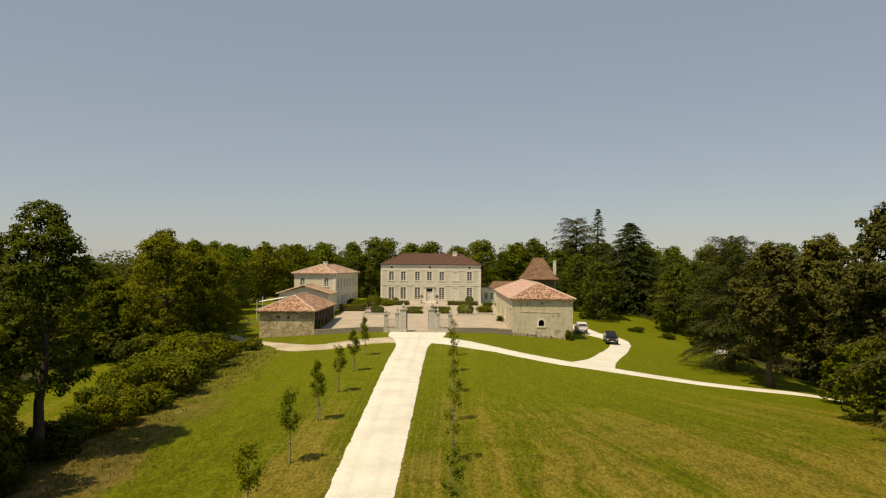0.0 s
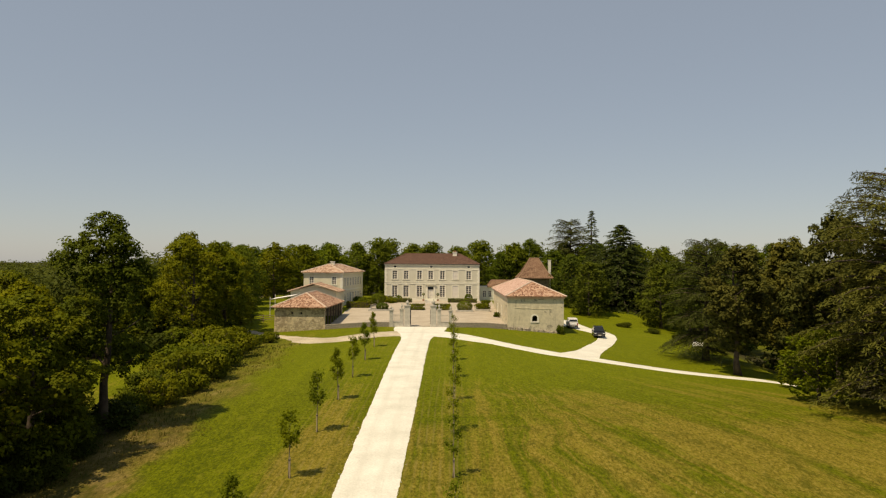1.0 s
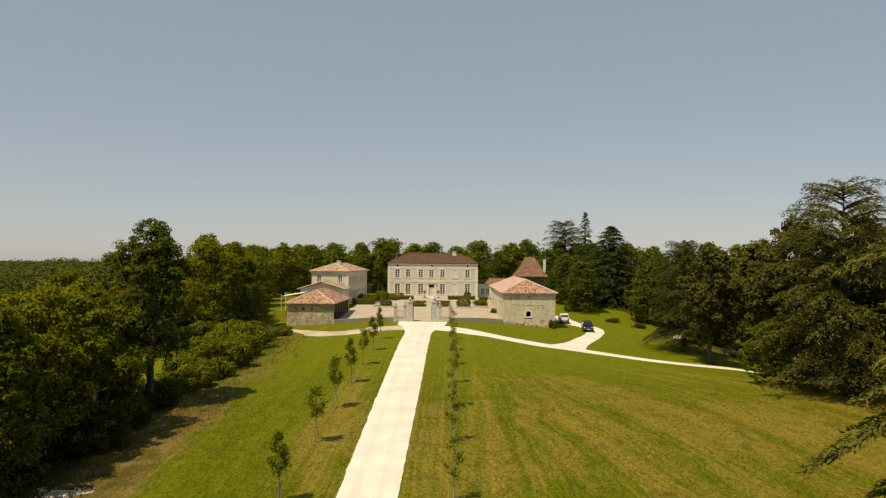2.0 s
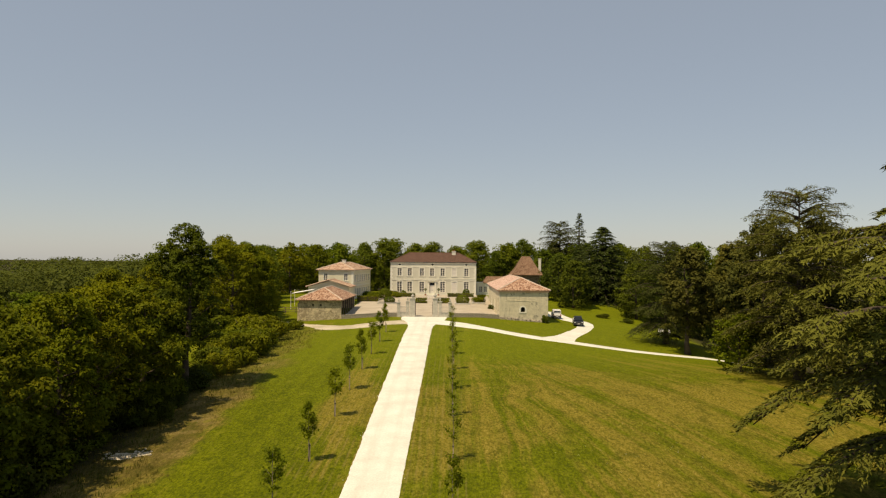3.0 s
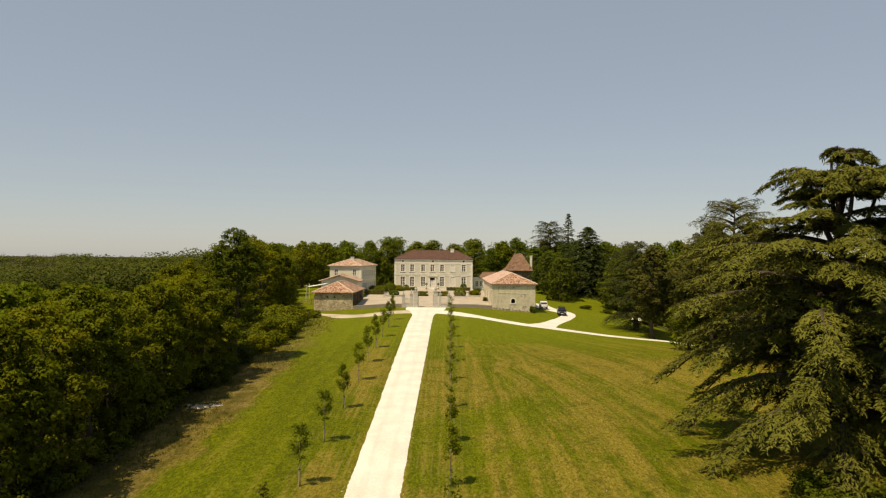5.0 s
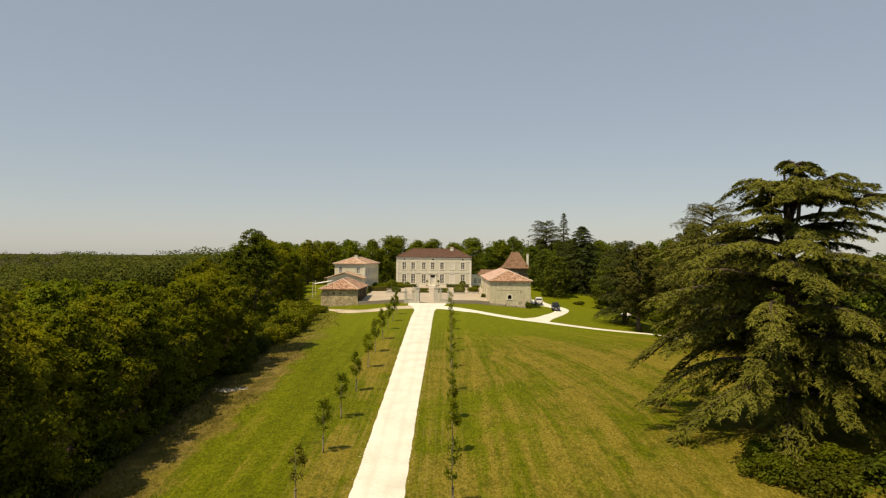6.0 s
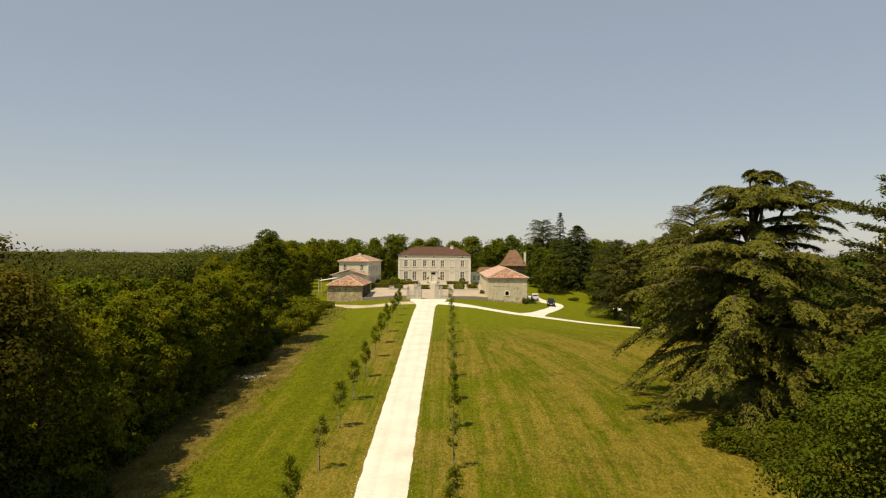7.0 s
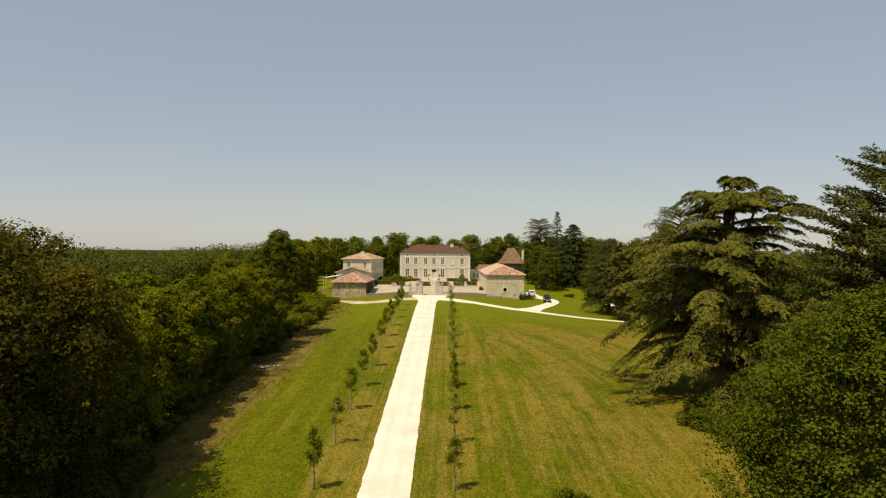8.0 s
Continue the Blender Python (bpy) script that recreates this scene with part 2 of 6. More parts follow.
def plain(name, c, roughness=0.5, metallic=0.0, specular=0.4):
    n = Nodes(name, roughness, metallic, specular)
    p = n.coords("Object")
    return n.color(n.ramp(n.noise(p, 3.0, 4), (0.3, tuple(a * 0.86 for a in c)), (0.7, c)))


GRASS = ground_material()
WHITE_GRAVEL = gravel_material("white_limestone_gravel", (0.51, 0.505, 0.425), (0.73, 0.725, 0.635))
YARD_GRAVEL = gravel_material("beige_yard_gravel", (0.31, 0.265, 0.20), (0.48, 0.42, 0.325), False)
TRACK_GRAVEL = gravel_material("worn_track_gravel", (0.27, 0.23, 0.145), (0.58, 0.51, 0.38), False)
PLASTER = mottled("warm_grey_plaster", (0.525, 0.51, 0.41), (0.63, 0.615, 0.50), 0.35, 9.0, 0.15, 0.01)
CUT_STONE = mottled("pale_cut_limestone", (0.649, 0.63, 0.52), (0.783, 0.77, 0.65), 0.7, 10.0, 0.25, 0.012)
ANNEX_PLASTER = mottled("cream_annex_plaster", (0.592, 0.55, 0.40), (0.735, 0.69, 0.52), 0.5, 8.0, 0.2, 0.01)
GATE_STONE = mottled("weathered_gate_stone", (0.325, 0.31, 0.26), (0.573, 0.55, 0.47), 1.6, 12.0, 0.4, 0.02)
RUBBLE_LEFT = rubble_material("golden_rubble_stone", (0.33, 0.29, 0.20), (0.28, 0.22, 0.13), (0.58, 0.49, 0.32), (0.66, 0.56, 0.35), 0.52)
RUBBLE_RIGHT = rubble_material("limewashed_rubble", (0.315, 0.30, 0.23), (0.162, 0.15, 0.11), (0.40, 0.36, 0.27), (0.67, 0.61, 0.44), 0.70)
RUBBLE_LOW = rubble_material("grey_dry_stone", (0.26, 0.235, 0.18), (0.24, 0.21, 0.16), (0.44, 0.39, 0.30), (0.36, 0.32, 0.24), 0.3)
RUBBLE_TOWER = rubble_material("brown_rubble_stone", (0.19, 0.15, 0.10), (0.12, 0.09, 0.06), (0.27, 0.21, 0.14), (0.25, 0.20, 0.13), 0.35)
ROOF_MAIN = tile_material("red_brown_flat_tile", (0.066, 0.033, 0.022), (0.102, 0.054, 0.036), (0.142, 0.080, 0.054), 0.2, 0.16, 0.02, 0.12)
ROOF_TOWER = tile_material("aged_brown_tile", (0.10, 0.055, 0.034), (0.20, 0.115, 0.07), (0.30, 0.19, 0.12), 0.2, 0.18, 0.03, 0.4)
ROOF_OLD = tile_material("mottled_canal_tile", (0.17, 0.080, 0.048), (0.36, 0.20, 0.125), (0.58, 0.40, 0.28), 0.24, 0.4, 0.08, 0.3)
ROOF_NEW = tile_material("salmon_canal_tile", (0.37, 0.22, 0.165), (0.54, 0.355, 0.275), (0.66, 0.47, 0.375), 0.24, 0.4, 0.07, 0.05)
ROOF_PALE = tile_material("sun_bleached_canal_tile", (0.21, 0.115, 0.072), (0.42, 0.265, 0.175), (0.60, 0.44, 0.32), 0.24, 0.4, 0.07, 0.25)
GLASS = glass_material("dark_window_glass")
CAR_GLASS = glass_material("car_glass", (0.015, 0.018, 0.02))
WHITE_WOOD = mottled("white_painted_wood", (0.60, 0.57, 0.50), (0.74, 0.71, 0.64), 2.0, 20, 0.1, 0.004, 0.6)
# plaster with the barn's inner shade put into its colour
INSIDE_SHADE = mottled("shade_darkened_plaster", (0.05, 0.042, 0.035), (0.09, 0.078, 0.062))
MORTAR_CAP = mottled("pale_mortared_ridge_tile", (0.46, 0.36, 0.27), (0.68, 0.57, 0.46), 2.2, 9.0, 0.3, 0.02)
OLD_WOOD = mottled("grey_weathered_oak", (0.10, 0.075, 0.05), (0.21, 0.165, 0.115), 2.0, 16, 0.4, 0.01)
IRON = plain("black_wrought_iron", (0.02, 0.02, 0.022), 0.5, 0.6)
CANVAS = mottled("white_canvas", (0.70, 0.70, 0.68), (0.82, 0.82, 0.80), 1.0, 20, 0.1, 0.004, 0.8)
BARK = mottled("brown_bark", (0.035, 0.026, 0.018), (0.11, 0.085, 0.06), 2.5, 14, 0.9, 0.04, 0.95)
PALE_BARK = mottled("pale_young_bark", (0.16, 0.13, 0.09), (0.30, 0.26, 0.19), 3.0, 20, 0.5, 0.01, 0.9)
STAKE = mottled("pale_wood_stake", (0.30, 0.24, 0.16), (0.46, 0.38, 0.27), 3.0, 20, 0.3, 0.01, 0.85)
LEAF_WOOD = leaf_material("woodland_leaf", (0.036, 0.046, 0.004), (0.126, 0.152, 0.012), (0.225, 0.215, 0.019), 0.4)
LEAF_FAR = leaf_material("sunlit_far_leaf", (0.040, 0.066, 0.006), (0.118, 0.168, 0.014), (0.185, 0.22, 0.02), 0.4)
# shade below the wood's edge is worked into this leaf colour
LEAF_SHADED = leaf_material("shade_darkened_leaf", (0.022, 0.032, 0.005), (0.056, 0.074, 0.011), (0.092, 0.104, 0.018), 0.36)
# distance haze is put into this leaf: lifted darks, more glow
LEAF_BELT = leaf_material("park_tree_leaf_haze_lifted", (0.058, 0.084, 0.010), (0.116, 0.158, 0.018), (0.170, 0.200, 0.026), 0.42)
LEAF_TALL = leaf_material("field_tree_leaf", (0.036, 0.052, 0.006), (0.080, 0.108, 0.011), (0.125, 0.148, 0.017), 0.36)
LEAF_HORIZON = leaf_material("distant_wood_leaf", (0.032, 0.046, 0.010), (0.074, 0.094, 0.018), (0.110, 0.124, 0.024), 0.3)
# blacks raised in the colour to imitate haze over the park trees
LEAF_PARK = leaf_material("dark_park_leaf_haze_lifted", (0.040, 0.060, 0.010), (0.080, 0.110, 0.017), (0.120, 0.145, 0.026), 0.4)
LEAF_OAK = leaf_material("oak_leaf", (0.034, 0.048, 0.005), (0.086, 0.116, 0.011), (0.138, 0.162, 0.017), 0.34)
LEAF_BRIGHT = leaf_material("bright_hedge_leaf", (0.050, 0.070, 0.006), (0.122, 0.145, 0.010), (0.19, 0.19, 0.018))
LEAF_LOCUST = leaf_material("pale_locust_leaf", (0.046, 0.062, 0.004), (0.145, 0.168, 0.011), (0.225, 0.225, 0.016), 0.4)
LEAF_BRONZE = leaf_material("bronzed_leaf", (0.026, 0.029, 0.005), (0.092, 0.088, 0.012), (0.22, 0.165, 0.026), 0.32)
LEAF_YOUNG = leaf_material("young_tree_leaf", (0.055, 0.084, 0.008), (0.145, 0.186, 0.015), (0.23, 0.25, 0.025), 0.48)
LEAF_YELLOW = leaf_material("yellowing_leaf", (0.06, 0.06, 0.012), (0.13, 0.12, 0.02), (0.20, 0.17, 0.04))
LEAF_BOX = leaf_material("clipped_box_leaf", (0.040, 0.062, 0.008), (0.105, 0.140, 0.016), (0.17, 0.19, 0.026), 0.22)
NEEDLE_CEDAR = leaf_material("grey_green_cedar_needle", (0.038, 0.044, 0.010), (0.128, 0.134, 0.027), (0.186, 0.186, 0.042), 0.14, 0.65)
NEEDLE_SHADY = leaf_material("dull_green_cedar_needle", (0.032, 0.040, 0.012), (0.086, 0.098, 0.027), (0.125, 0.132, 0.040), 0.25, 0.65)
NEEDLE_PINE = leaf_material("olive_pine_needle", (0.042, 0.046, 0.012), (0.098, 0.104, 0.027), (0.155, 0.150, 0.044), 0.34, 0.65)
# dark needles, paled in colour to stand for distance haze
NEEDLE_DARK = leaf_material("dark_fir_needle_haze_lifted", (0.032, 0.048, 0.015), (0.074, 0.100, 0.028), (0.115, 0.135, 0.040), 0.32, 0.6)
DRY_GRASS = leaf_material("dry_grass_blade", (0.07, 0.062, 0.014), (0.135, 0.118, 0.028), (0.21, 0.18, 0.055), 0.4, 0.8)
GREEN_GRASS = leaf_material("green_grass_blade", (0.045, 0.062, 0.010), (0.085, 0.10, 0.018), (0.15, 0.145, 0.035), 0.3, 0.7)
PETAL = leaf_material("white_flower_petal", (0.45, 0.43, 0.33), (0.6, 0.58, 0.48), (0.7, 0.68, 0.6), 0.2, 0.7)
CAR_BLACK = plain("black_car_paint", (0.012, 0.012, 0.014), 0.22, 0.0, 0.6)
CAR_WHITE = plain("white_car_paint", (0.85, 0.85, 0.83), 0.3, 0.0, 0.5)
CAR_GREY = plain("grey_plastic", (0.05, 0.05, 0.05), 0.6)
TYRE = plain("tyre_rubber", (0.018, 0.018, 0.018), 0.85)
RIM = plain("alloy_rim", (0.45, 0.45, 0.46), 0.3, 0.9)
LAMP_RED = plain("red_lamp_lens", (0.35, 0.02, 0.015), 0.2)
LAMP_CLEAR = plain("clear_lamp_lens", (0.6, 0.6, 0.6), 0.15)
TERRACOTTA = plain("terracotta", (0.36, 0.17, 0.09), 0.85)


# ---- mesh helpers ----
def mesh_of(name, verts, faces, mat, uvs=None, smooth=False):
    me = bpy.data.meshes.new(name)
    me.from_pydata([tuple(v) for v in verts], [], [tuple(f) for f in faces])
    if uvs is not None:
        layer = me.uv_layers.new(name="UVMap")
        layer.data.foreach_set("uv", np.asarray(uvs, float).ravel())
    me.materials.append(mat)
    if smooth:
        me.polygons.foreach_set("use_smooth", [True] * len(me.polygons))
    me.update()
    return me


def quads_of(name, v, mat, normals=None):
    """A mesh of loose quads from an (n, 4, 3) array; normals: one for each quad, so that a crown shades as a mass."""
    n = len(v)
    me = bpy.data.meshes.new(name)
    me.vertices.add(4 * n)
    me.vertices.foreach_set("co", v.astype(np.float32).ravel())
    me.loops.add(4 * n)
    me.loops.foreach_set("vertex_index", np.arange(4 * n, dtype=np.int32))
    me.polygons.add(n)
    me.polygons.foreach_set("loop_start", np.arange(0, 4 * n, 4, dtype=np.int32))
    me.polygons.foreach_set("loop_total", np.full(n, 4, dtype=np.int32))
    me.materials.append(mat)
    me.update(calc_edges=True)
    if normals is not None:
        at = me.attributes.new("custom_normal", "FLOAT_VECTOR", "POINT")
        at.data.foreach_set("vector", np.repeat(unit(normals), 4, axis=0).astype(np.float32).ravel())
    return me


class Solid:
    """Gathers boxes, tubes and turned shapes into one mesh."""

    def __init__(self):
        self.v, self.f = [], []

    def add(self, verts, faces, m=None):
        k = len(self.v)
        self.v += [tuple(m @ Vector(p)) if m else tuple(p) for p in verts]
        self.f += [tuple(i + k for i in q) for q in faces]
        return self

    def box(self, x0, x1, y0, y1, z0, z1, m=None, taper=0.0, cut=0.0):
        """A box; taper draws the top in, cut chamfers its four upright edges."""
        t = taper
        if cut:
            def ring(x0, x1, y0, y1, z):
                c = cut
                return [(x0 + c, y0, z), (x1 - c, y0, z), (x1, y0 + c, z), (x1, y1 - c, z),
                        (x1 - c, y1, z), (x0 + c, y1, z), (x0, y1 - c, z), (x0, y0 + c, z)]
            a, b = ring(x0, x1, y0, y1, z0), ring(x0 + t, x1 - t, y0 + t, y1 - t, z1)
            side = [(i, (i + 1) % 8, (i + 1) % 8 + 8, i + 8) for i in range(8)]
            return self.add(a + b, side + [tuple(range(8, 16)), tuple(range(7, -1, -1))], m)
        v = [(x0, y0, z0), (x1, y0, z0), (x1, y1, z0), (x0, y1, z0),
             (x0 + t, y0 + t, z1), (x1 - t, y0 + t, z1), (x1 - t, y1 - t, z1), (x0 + t, y1 - t, z1)]
        f = [(3, 2, 1, 0), (4, 5, 6, 7), (0, 1, 5, 4), (1, 2, 6, 5), (2, 3, 7, 6), (3, 0, 4, 7)]
        return self.add(v, f, m)

    def tube(self, points, radii, sides=7):
        k = len(self.v)
        pts = [Vector(p) for p in points]
        for i, p in enumerate(pts):
            d = (pts[min(i + 1, len(pts) - 1)] - pts[max(i - 1, 0)]).normalized()
            a = d.orthogonal().normalized() if abs(d.z) > 0.9 else d.cross(Vector((0, 0, 1))).normalized()
            b = d.cross(a)
            for s in range(sides):
                w = 2 * math.pi * s / sides
                self.v.append(tuple(p + radii[i] * (math.cos(w) * a + math.sin(w) * b)))
        for i in range(len(pts) - 1):
            for s in range(sides):
                t = (s + 1) % sides
                self.f.append((k + i * sides + s, k + i * sides + t, k + (i + 1) * sides + t, k + (i + 1) * sides + s))
        e = k + (len(pts) - 1) * sides
        self.f.append(tuple(range(e, e + sides)))
        self.f.append(tuple(range(k + sides - 1, k - 1, -1)))
        return self

    def turned(self, profile, x=0.0, y=0.0, z=0.0, sides=12, squash=1.0):
        """A lathe shape from (radius, height) pairs."""
        k = len(self.v)
        for r, h in profile:
            for s in range(sides):
                w = 2 * math.pi * s / sides
                self.v.append((x + r * math.cos(w), y + r * math.sin(w) * squash, z + h))
        for i in range(len(profile) - 1):
            for s in range(sides):
                t = (s + 1) % sides
                self.f.append((k + i * sides + s, k + i * sides + t, k + (i + 1) * sides + t, k + (i + 1) * sides + s))
        e = k + (len(profile) - 1) * sides
        self.f.append(tuple(range(e, e + sides)))
        self.f.append(tuple(range(k + sides - 1, k - 1, -1)))
        return self

    def mesh(self, name, mat, smooth=False):
        return mesh_of(name, self.v, self.f, mat, None, smooth)


def part(name, solid, mat, parent, label="", m=None, smooth=False):
    """Links a solid (or mesh data) as one mesh object under a thing or part."""
    me = solid.mesh(name, mat, smooth) if isinstance(solid, Solid) else solid
    ob = new(name, me)
    ob.parent = parent
    if m is not None:
        ob.matrix_basis = m
    if label:
        tagged(ob, label)
    return ob


def thing(name, m, label, category, group="", kind=""):
    ob = new(name)
    ob.matrix_basis = m
    return tagged(ob, label, category, group, kind)


def structure(name, me, label, category):
    return tagged(new(name, me), label, category, "", "structure")


# ---- ground, drive, roads ----
def spread(lo, hi, step, reach, grow=1.22):
    """Even steps from lo to hi, then ever wider ones out to reach on both sides."""
    mid_s = list(np.arange(lo, hi + 0.01, step))
    out, s, a = [], step, hi
    while a < reach:
        s *= grow
        a += s
        out.append(a)
    low, s, a = [], step, lo
    while a > -reach:
        s *= grow
        a -= s
        low.append(a)
    return np.array(low[::-1] + mid_s + out)


def build_ground():
    xs, ys = spread(-90, 90, 1.5, 3500), spread(-96, 216, 1.5, 3500)
    gx, gy = np.meshgrid(xs, ys)
    v = np.stack([gx, gy, zg(gx, gy)], -1).reshape(-1, 3)
    k, r = len(xs), len(ys)
    a = (np.arange(r - 1)[:, None] * k + np.arange(k - 1)[None, :]).ravel()
    f = np.stack([a, a + 1, a + k + 1, a + k], -1)
    structure("ground", mesh_of("ground", v, f, GRASS, None, True), "sloping mown meadow with green and straw-dry grass", "ground")


def smooth_line(pts, step):
    """Catmull-Rom through rows of numbers, sampled about every step metres."""
    p = np.array(pts, float)
    q = np.vstack([2 * p[0] - p[1], p, 2 * p[-1] - p[-2]])
    out = []
    for i in range(1, len(q) - 2):
        n = max(2, int(np.linalg.norm(q[i + 1, :2] - q[i, :2]) / step))
        for t in np.arange(n) / n:
            out.append(0.5 * (2 * q[i] + (q[i + 1] - q[i - 1]) * t + (2 * q[i - 1] - 5 * q[i] + 4 * q[i + 1] - q[i + 2]) * t * t
                              + (3 * q[i] - q[i - 1] - 3 * q[i + 1] + q[i + 2]) * t ** 3))
    out.append(p[-1])
    return np.array(out)


def build_road(name, rows, mat, lift, label, rag=0.1, across=8):
    """A gravel way along rows of (x, y, width), with ragged edges that dip into the turf."""
    c = smooth_line(rows, 0.35)
    d = np.gradient(c[:, :2], axis=0)
    d /= np.linalg.norm(d, axis=1)[:, None]
    side = np.stack([d[:, 1], -d[:, 0]], 1)
    v, f = [], []
    for i in range(len(c)):
        for j in range(across + 1):
            s = j / across - 0.5
            wob = 0.0
            if j in (0, 1, across - 1, across):
                wob = rag * (noise.noise((c[i, 0] * 0.4, c[i, 1] * 0.4, j // 4)) + 0.8 * noise.noise((c[i, 0] * 2.9, c[i, 1] * 2.9, 7 + j // 4)))
            if j == 0 or j == across:
                s *= 1.04
            x, y = c[i, :2] + side[i] * (s * c[i, 2] + wob)
            z = gz(x, y) + (lift if 0 < j < across else -0.06)
            v.append((x, y, z))
    k = across + 1
    for i in range(len(c) - 1):
        for j in range(across):
            f.append((i * k + j, i * k + j + 1, (i + 1) * k + j + 1, (i + 1) * k + j))
    return structure(name, mesh_of(name, v, f, mat, None, True), label, "road")


def build_yard():
    xs, ys = np.linspace(-22.3, 10.2, 34), np.linspace(118.25, 175.2, 58)
    gx, gy = np.meshgrid(xs, ys)
    v = np.stack([gx, gy, zg(gx, gy) + 0.06], -1).reshape(-1, 3)
    k, r = len(xs), len(ys)
    a = (np.arange(r - 1)[:, None] * k + np.arange(k - 1)[None, :]).ravel()
    f = np.stack([a, a + 1, a + k + 1, a + k], -1)
    structure("courtyard", mesh_of("courtyard", v, f, YARD_GRAVEL, None, True), "beige raked gravel forecourt before the manor", "courtyard")


build_ground()
build_road("drive", [(-5.46, -170, 4.55), (-5.46, -70, 4.55), (-5.46, -20, 4.55), (-5.48, 20, 4.5), (-5.42, 60, 4.8), (-5.45, 90, 4.9), (-5.35, 101, 5.0), (-5.3, 107, 6.5), (-5.3, 113, 9.5), (-5.2, 117.9, 10.2)],
           WHITE_GRAVEL, 0.062, "long straight drive of bright white limestone gravel", 0.1)
build_road("side_road", [(-5.2, 110.5, 9.0), (0.4, 106.5, 6.0), (4.1, 101.9, 4.6), (7.7, 98.0, 4.0), (11.1, 95.0, 4.0), (14.2, 92.7, 4.1), (18.0, 91.0, 3.8), (22.6, 88.6, 3.2),
                         (29.5, 85.1, 3.1), (36.5, 83.2, 3.3), (44, 82, 3.2), (54, 82, 3.0), (75, 86, 3.0)],
           WHITE_GRAVEL, 0.05, "white gravel side road curving across the lawn")
build_road("branch_road", [(17.2, 91.0, 7.6), (18.9, 94.6, 5.4), (20.4, 97.9, 4.1), (22.6, 103.6, 3.9), (25.1, 110.2, 3.6), (27.2, 118, 3.8), (27.0, 124.5, 5.0), (24.2, 131, 5.5), (23.4, 142, 4.0)],
           WHITE_GRAVEL, 0.038, "white gravel branch leading round behind the barn")
build_road("farm_track", [(-7.0, 109.5, 8.0), (-12.5, 106.4, 6.6), (-17.0, 102.6, 7.0), (-21.0, 103.0, 7.0), (-25.0, 107.4, 3.6), (-29.5, 112.5, 2.4), (-36, 121, 2.2), (-46, 132, 2.2)],
           TRACK_GRAVEL, 0.026, "worn pale gravel farm track past the stone barn", 0.45)
build_yard()


# ---- building kit ----
def wall_mesh(length, height, thick, openings):
    """A wall along x with its face at y = 0; openings are (x0, x1, z0, z1) and go right through."""
    us = sorted({0.0, length, *[o[0] for o in openings], *[o[1] for o in openings]})
    zs = sorted({0.0, height, *[o[2] for o in openings], *[o[3] for o in openings]})

    def solid(i, j):
        if not (0 <= i < len(us) - 1 and 0 <= j < len(zs) - 1):
            return False
        u, z = (us[i] + us[i + 1]) / 2, (zs[j] + zs[j + 1]) / 2
        return not any(a < u < b and c < z < d for a, b, c, d in openings)
    s = Solid()
    for i in range(len(us) - 1):
        for j in range(len(zs) - 1):
            if not solid(i, j):
                continue
            a, b, c, d = us[i], us[i + 1], zs[j], zs[j + 1]
            s.add([(a, 0, c), (b, 0, c), (b, 0, d), (a, 0, d)], [(0, 1, 2, 3)])
            s.add([(a, thick, c), (b, thick, c), (b, thick, d), (a, thick, d)], [(3, 2, 1, 0)])
            if not solid(i - 1, j):
                s.add([(a, 0, c), (a, 0, d), (a, thick, d), (a, thick, c)], [(0, 1, 2, 3)])
            if not solid(i + 1, j):
                s.add([(b, 0, c), (b, thick, c), (b, thick, d), (b, 0, d)], [(0, 1, 2, 3)])
            if not solid(i, j - 1):
                s.add([(a, 0, c), (a, thick, c), (b, thick, c), (b, 0, c)], [(0, 1, 2, 3)])
            if not solid(i, j + 1):
                s.add([(a, 0, d), (b, 0, d), (b, thick, d), (a, thick, d)], [(0, 1, 2, 3)])
    return s


def sides(w, d, th):
    """Poses and lengths of the front, right, back and left walls of a w by d house."""
    return ((pose(0, 0, 0), w), (pose(w, th, 0, 0, 0, 90), d - 2 * th), (pose(w, d, 0, 0, 0, 180), w), (pose(0, d - th, 0, 0, 0, -90), d - 2 * th))


def roof_slope(parent, pts, mat, thick=0.14, label=""):
    """One slope; its first edge is the eave. Tiles follow the eave."""
    p = [Vector(q) for q in pts]
    e = (p[1] - p[0]).normalized()
    nrm = e.cross(p[-1] - p[0]).normalized()
    up = nrm.cross(e)
    n = len(p)
    v = p + [q - Vector((0, 0, thick)) for q in p]
    faces = [tuple(range(n)), tuple(range(2 * n - 1, n - 1, -1))] + [(i, i + n, (i + 1) % n + n, (i + 1) % n) for i in range(n)]
    uv = []
    for f in faces:
        for i in f:
            r = v[i] - p[0]
            uv.append((r.dot(e) + 40, r.dot(up) + 40))
    return part("roof_slope", mesh_of("roof_slope", v, faces, mat, uv), mat, parent, label)


def cap_row(parent, a, b, mat, r=0.13):
    """Ridge or hip tiles: short overlapping barrels."""
    a, b = Vector(a), Vector(b)
    n = max(2, int((b - a).length / 0.42))
    pts, rad = [], []
    for i in range(n):
        pts += [a.lerp(b, i / n), a.lerp(b, (i + 0.97) / n)]
        rad += [r * 1.12, r * 0.9]
    part("ridge_cap", Solid().tube(pts, rad, 6), mat, parent)


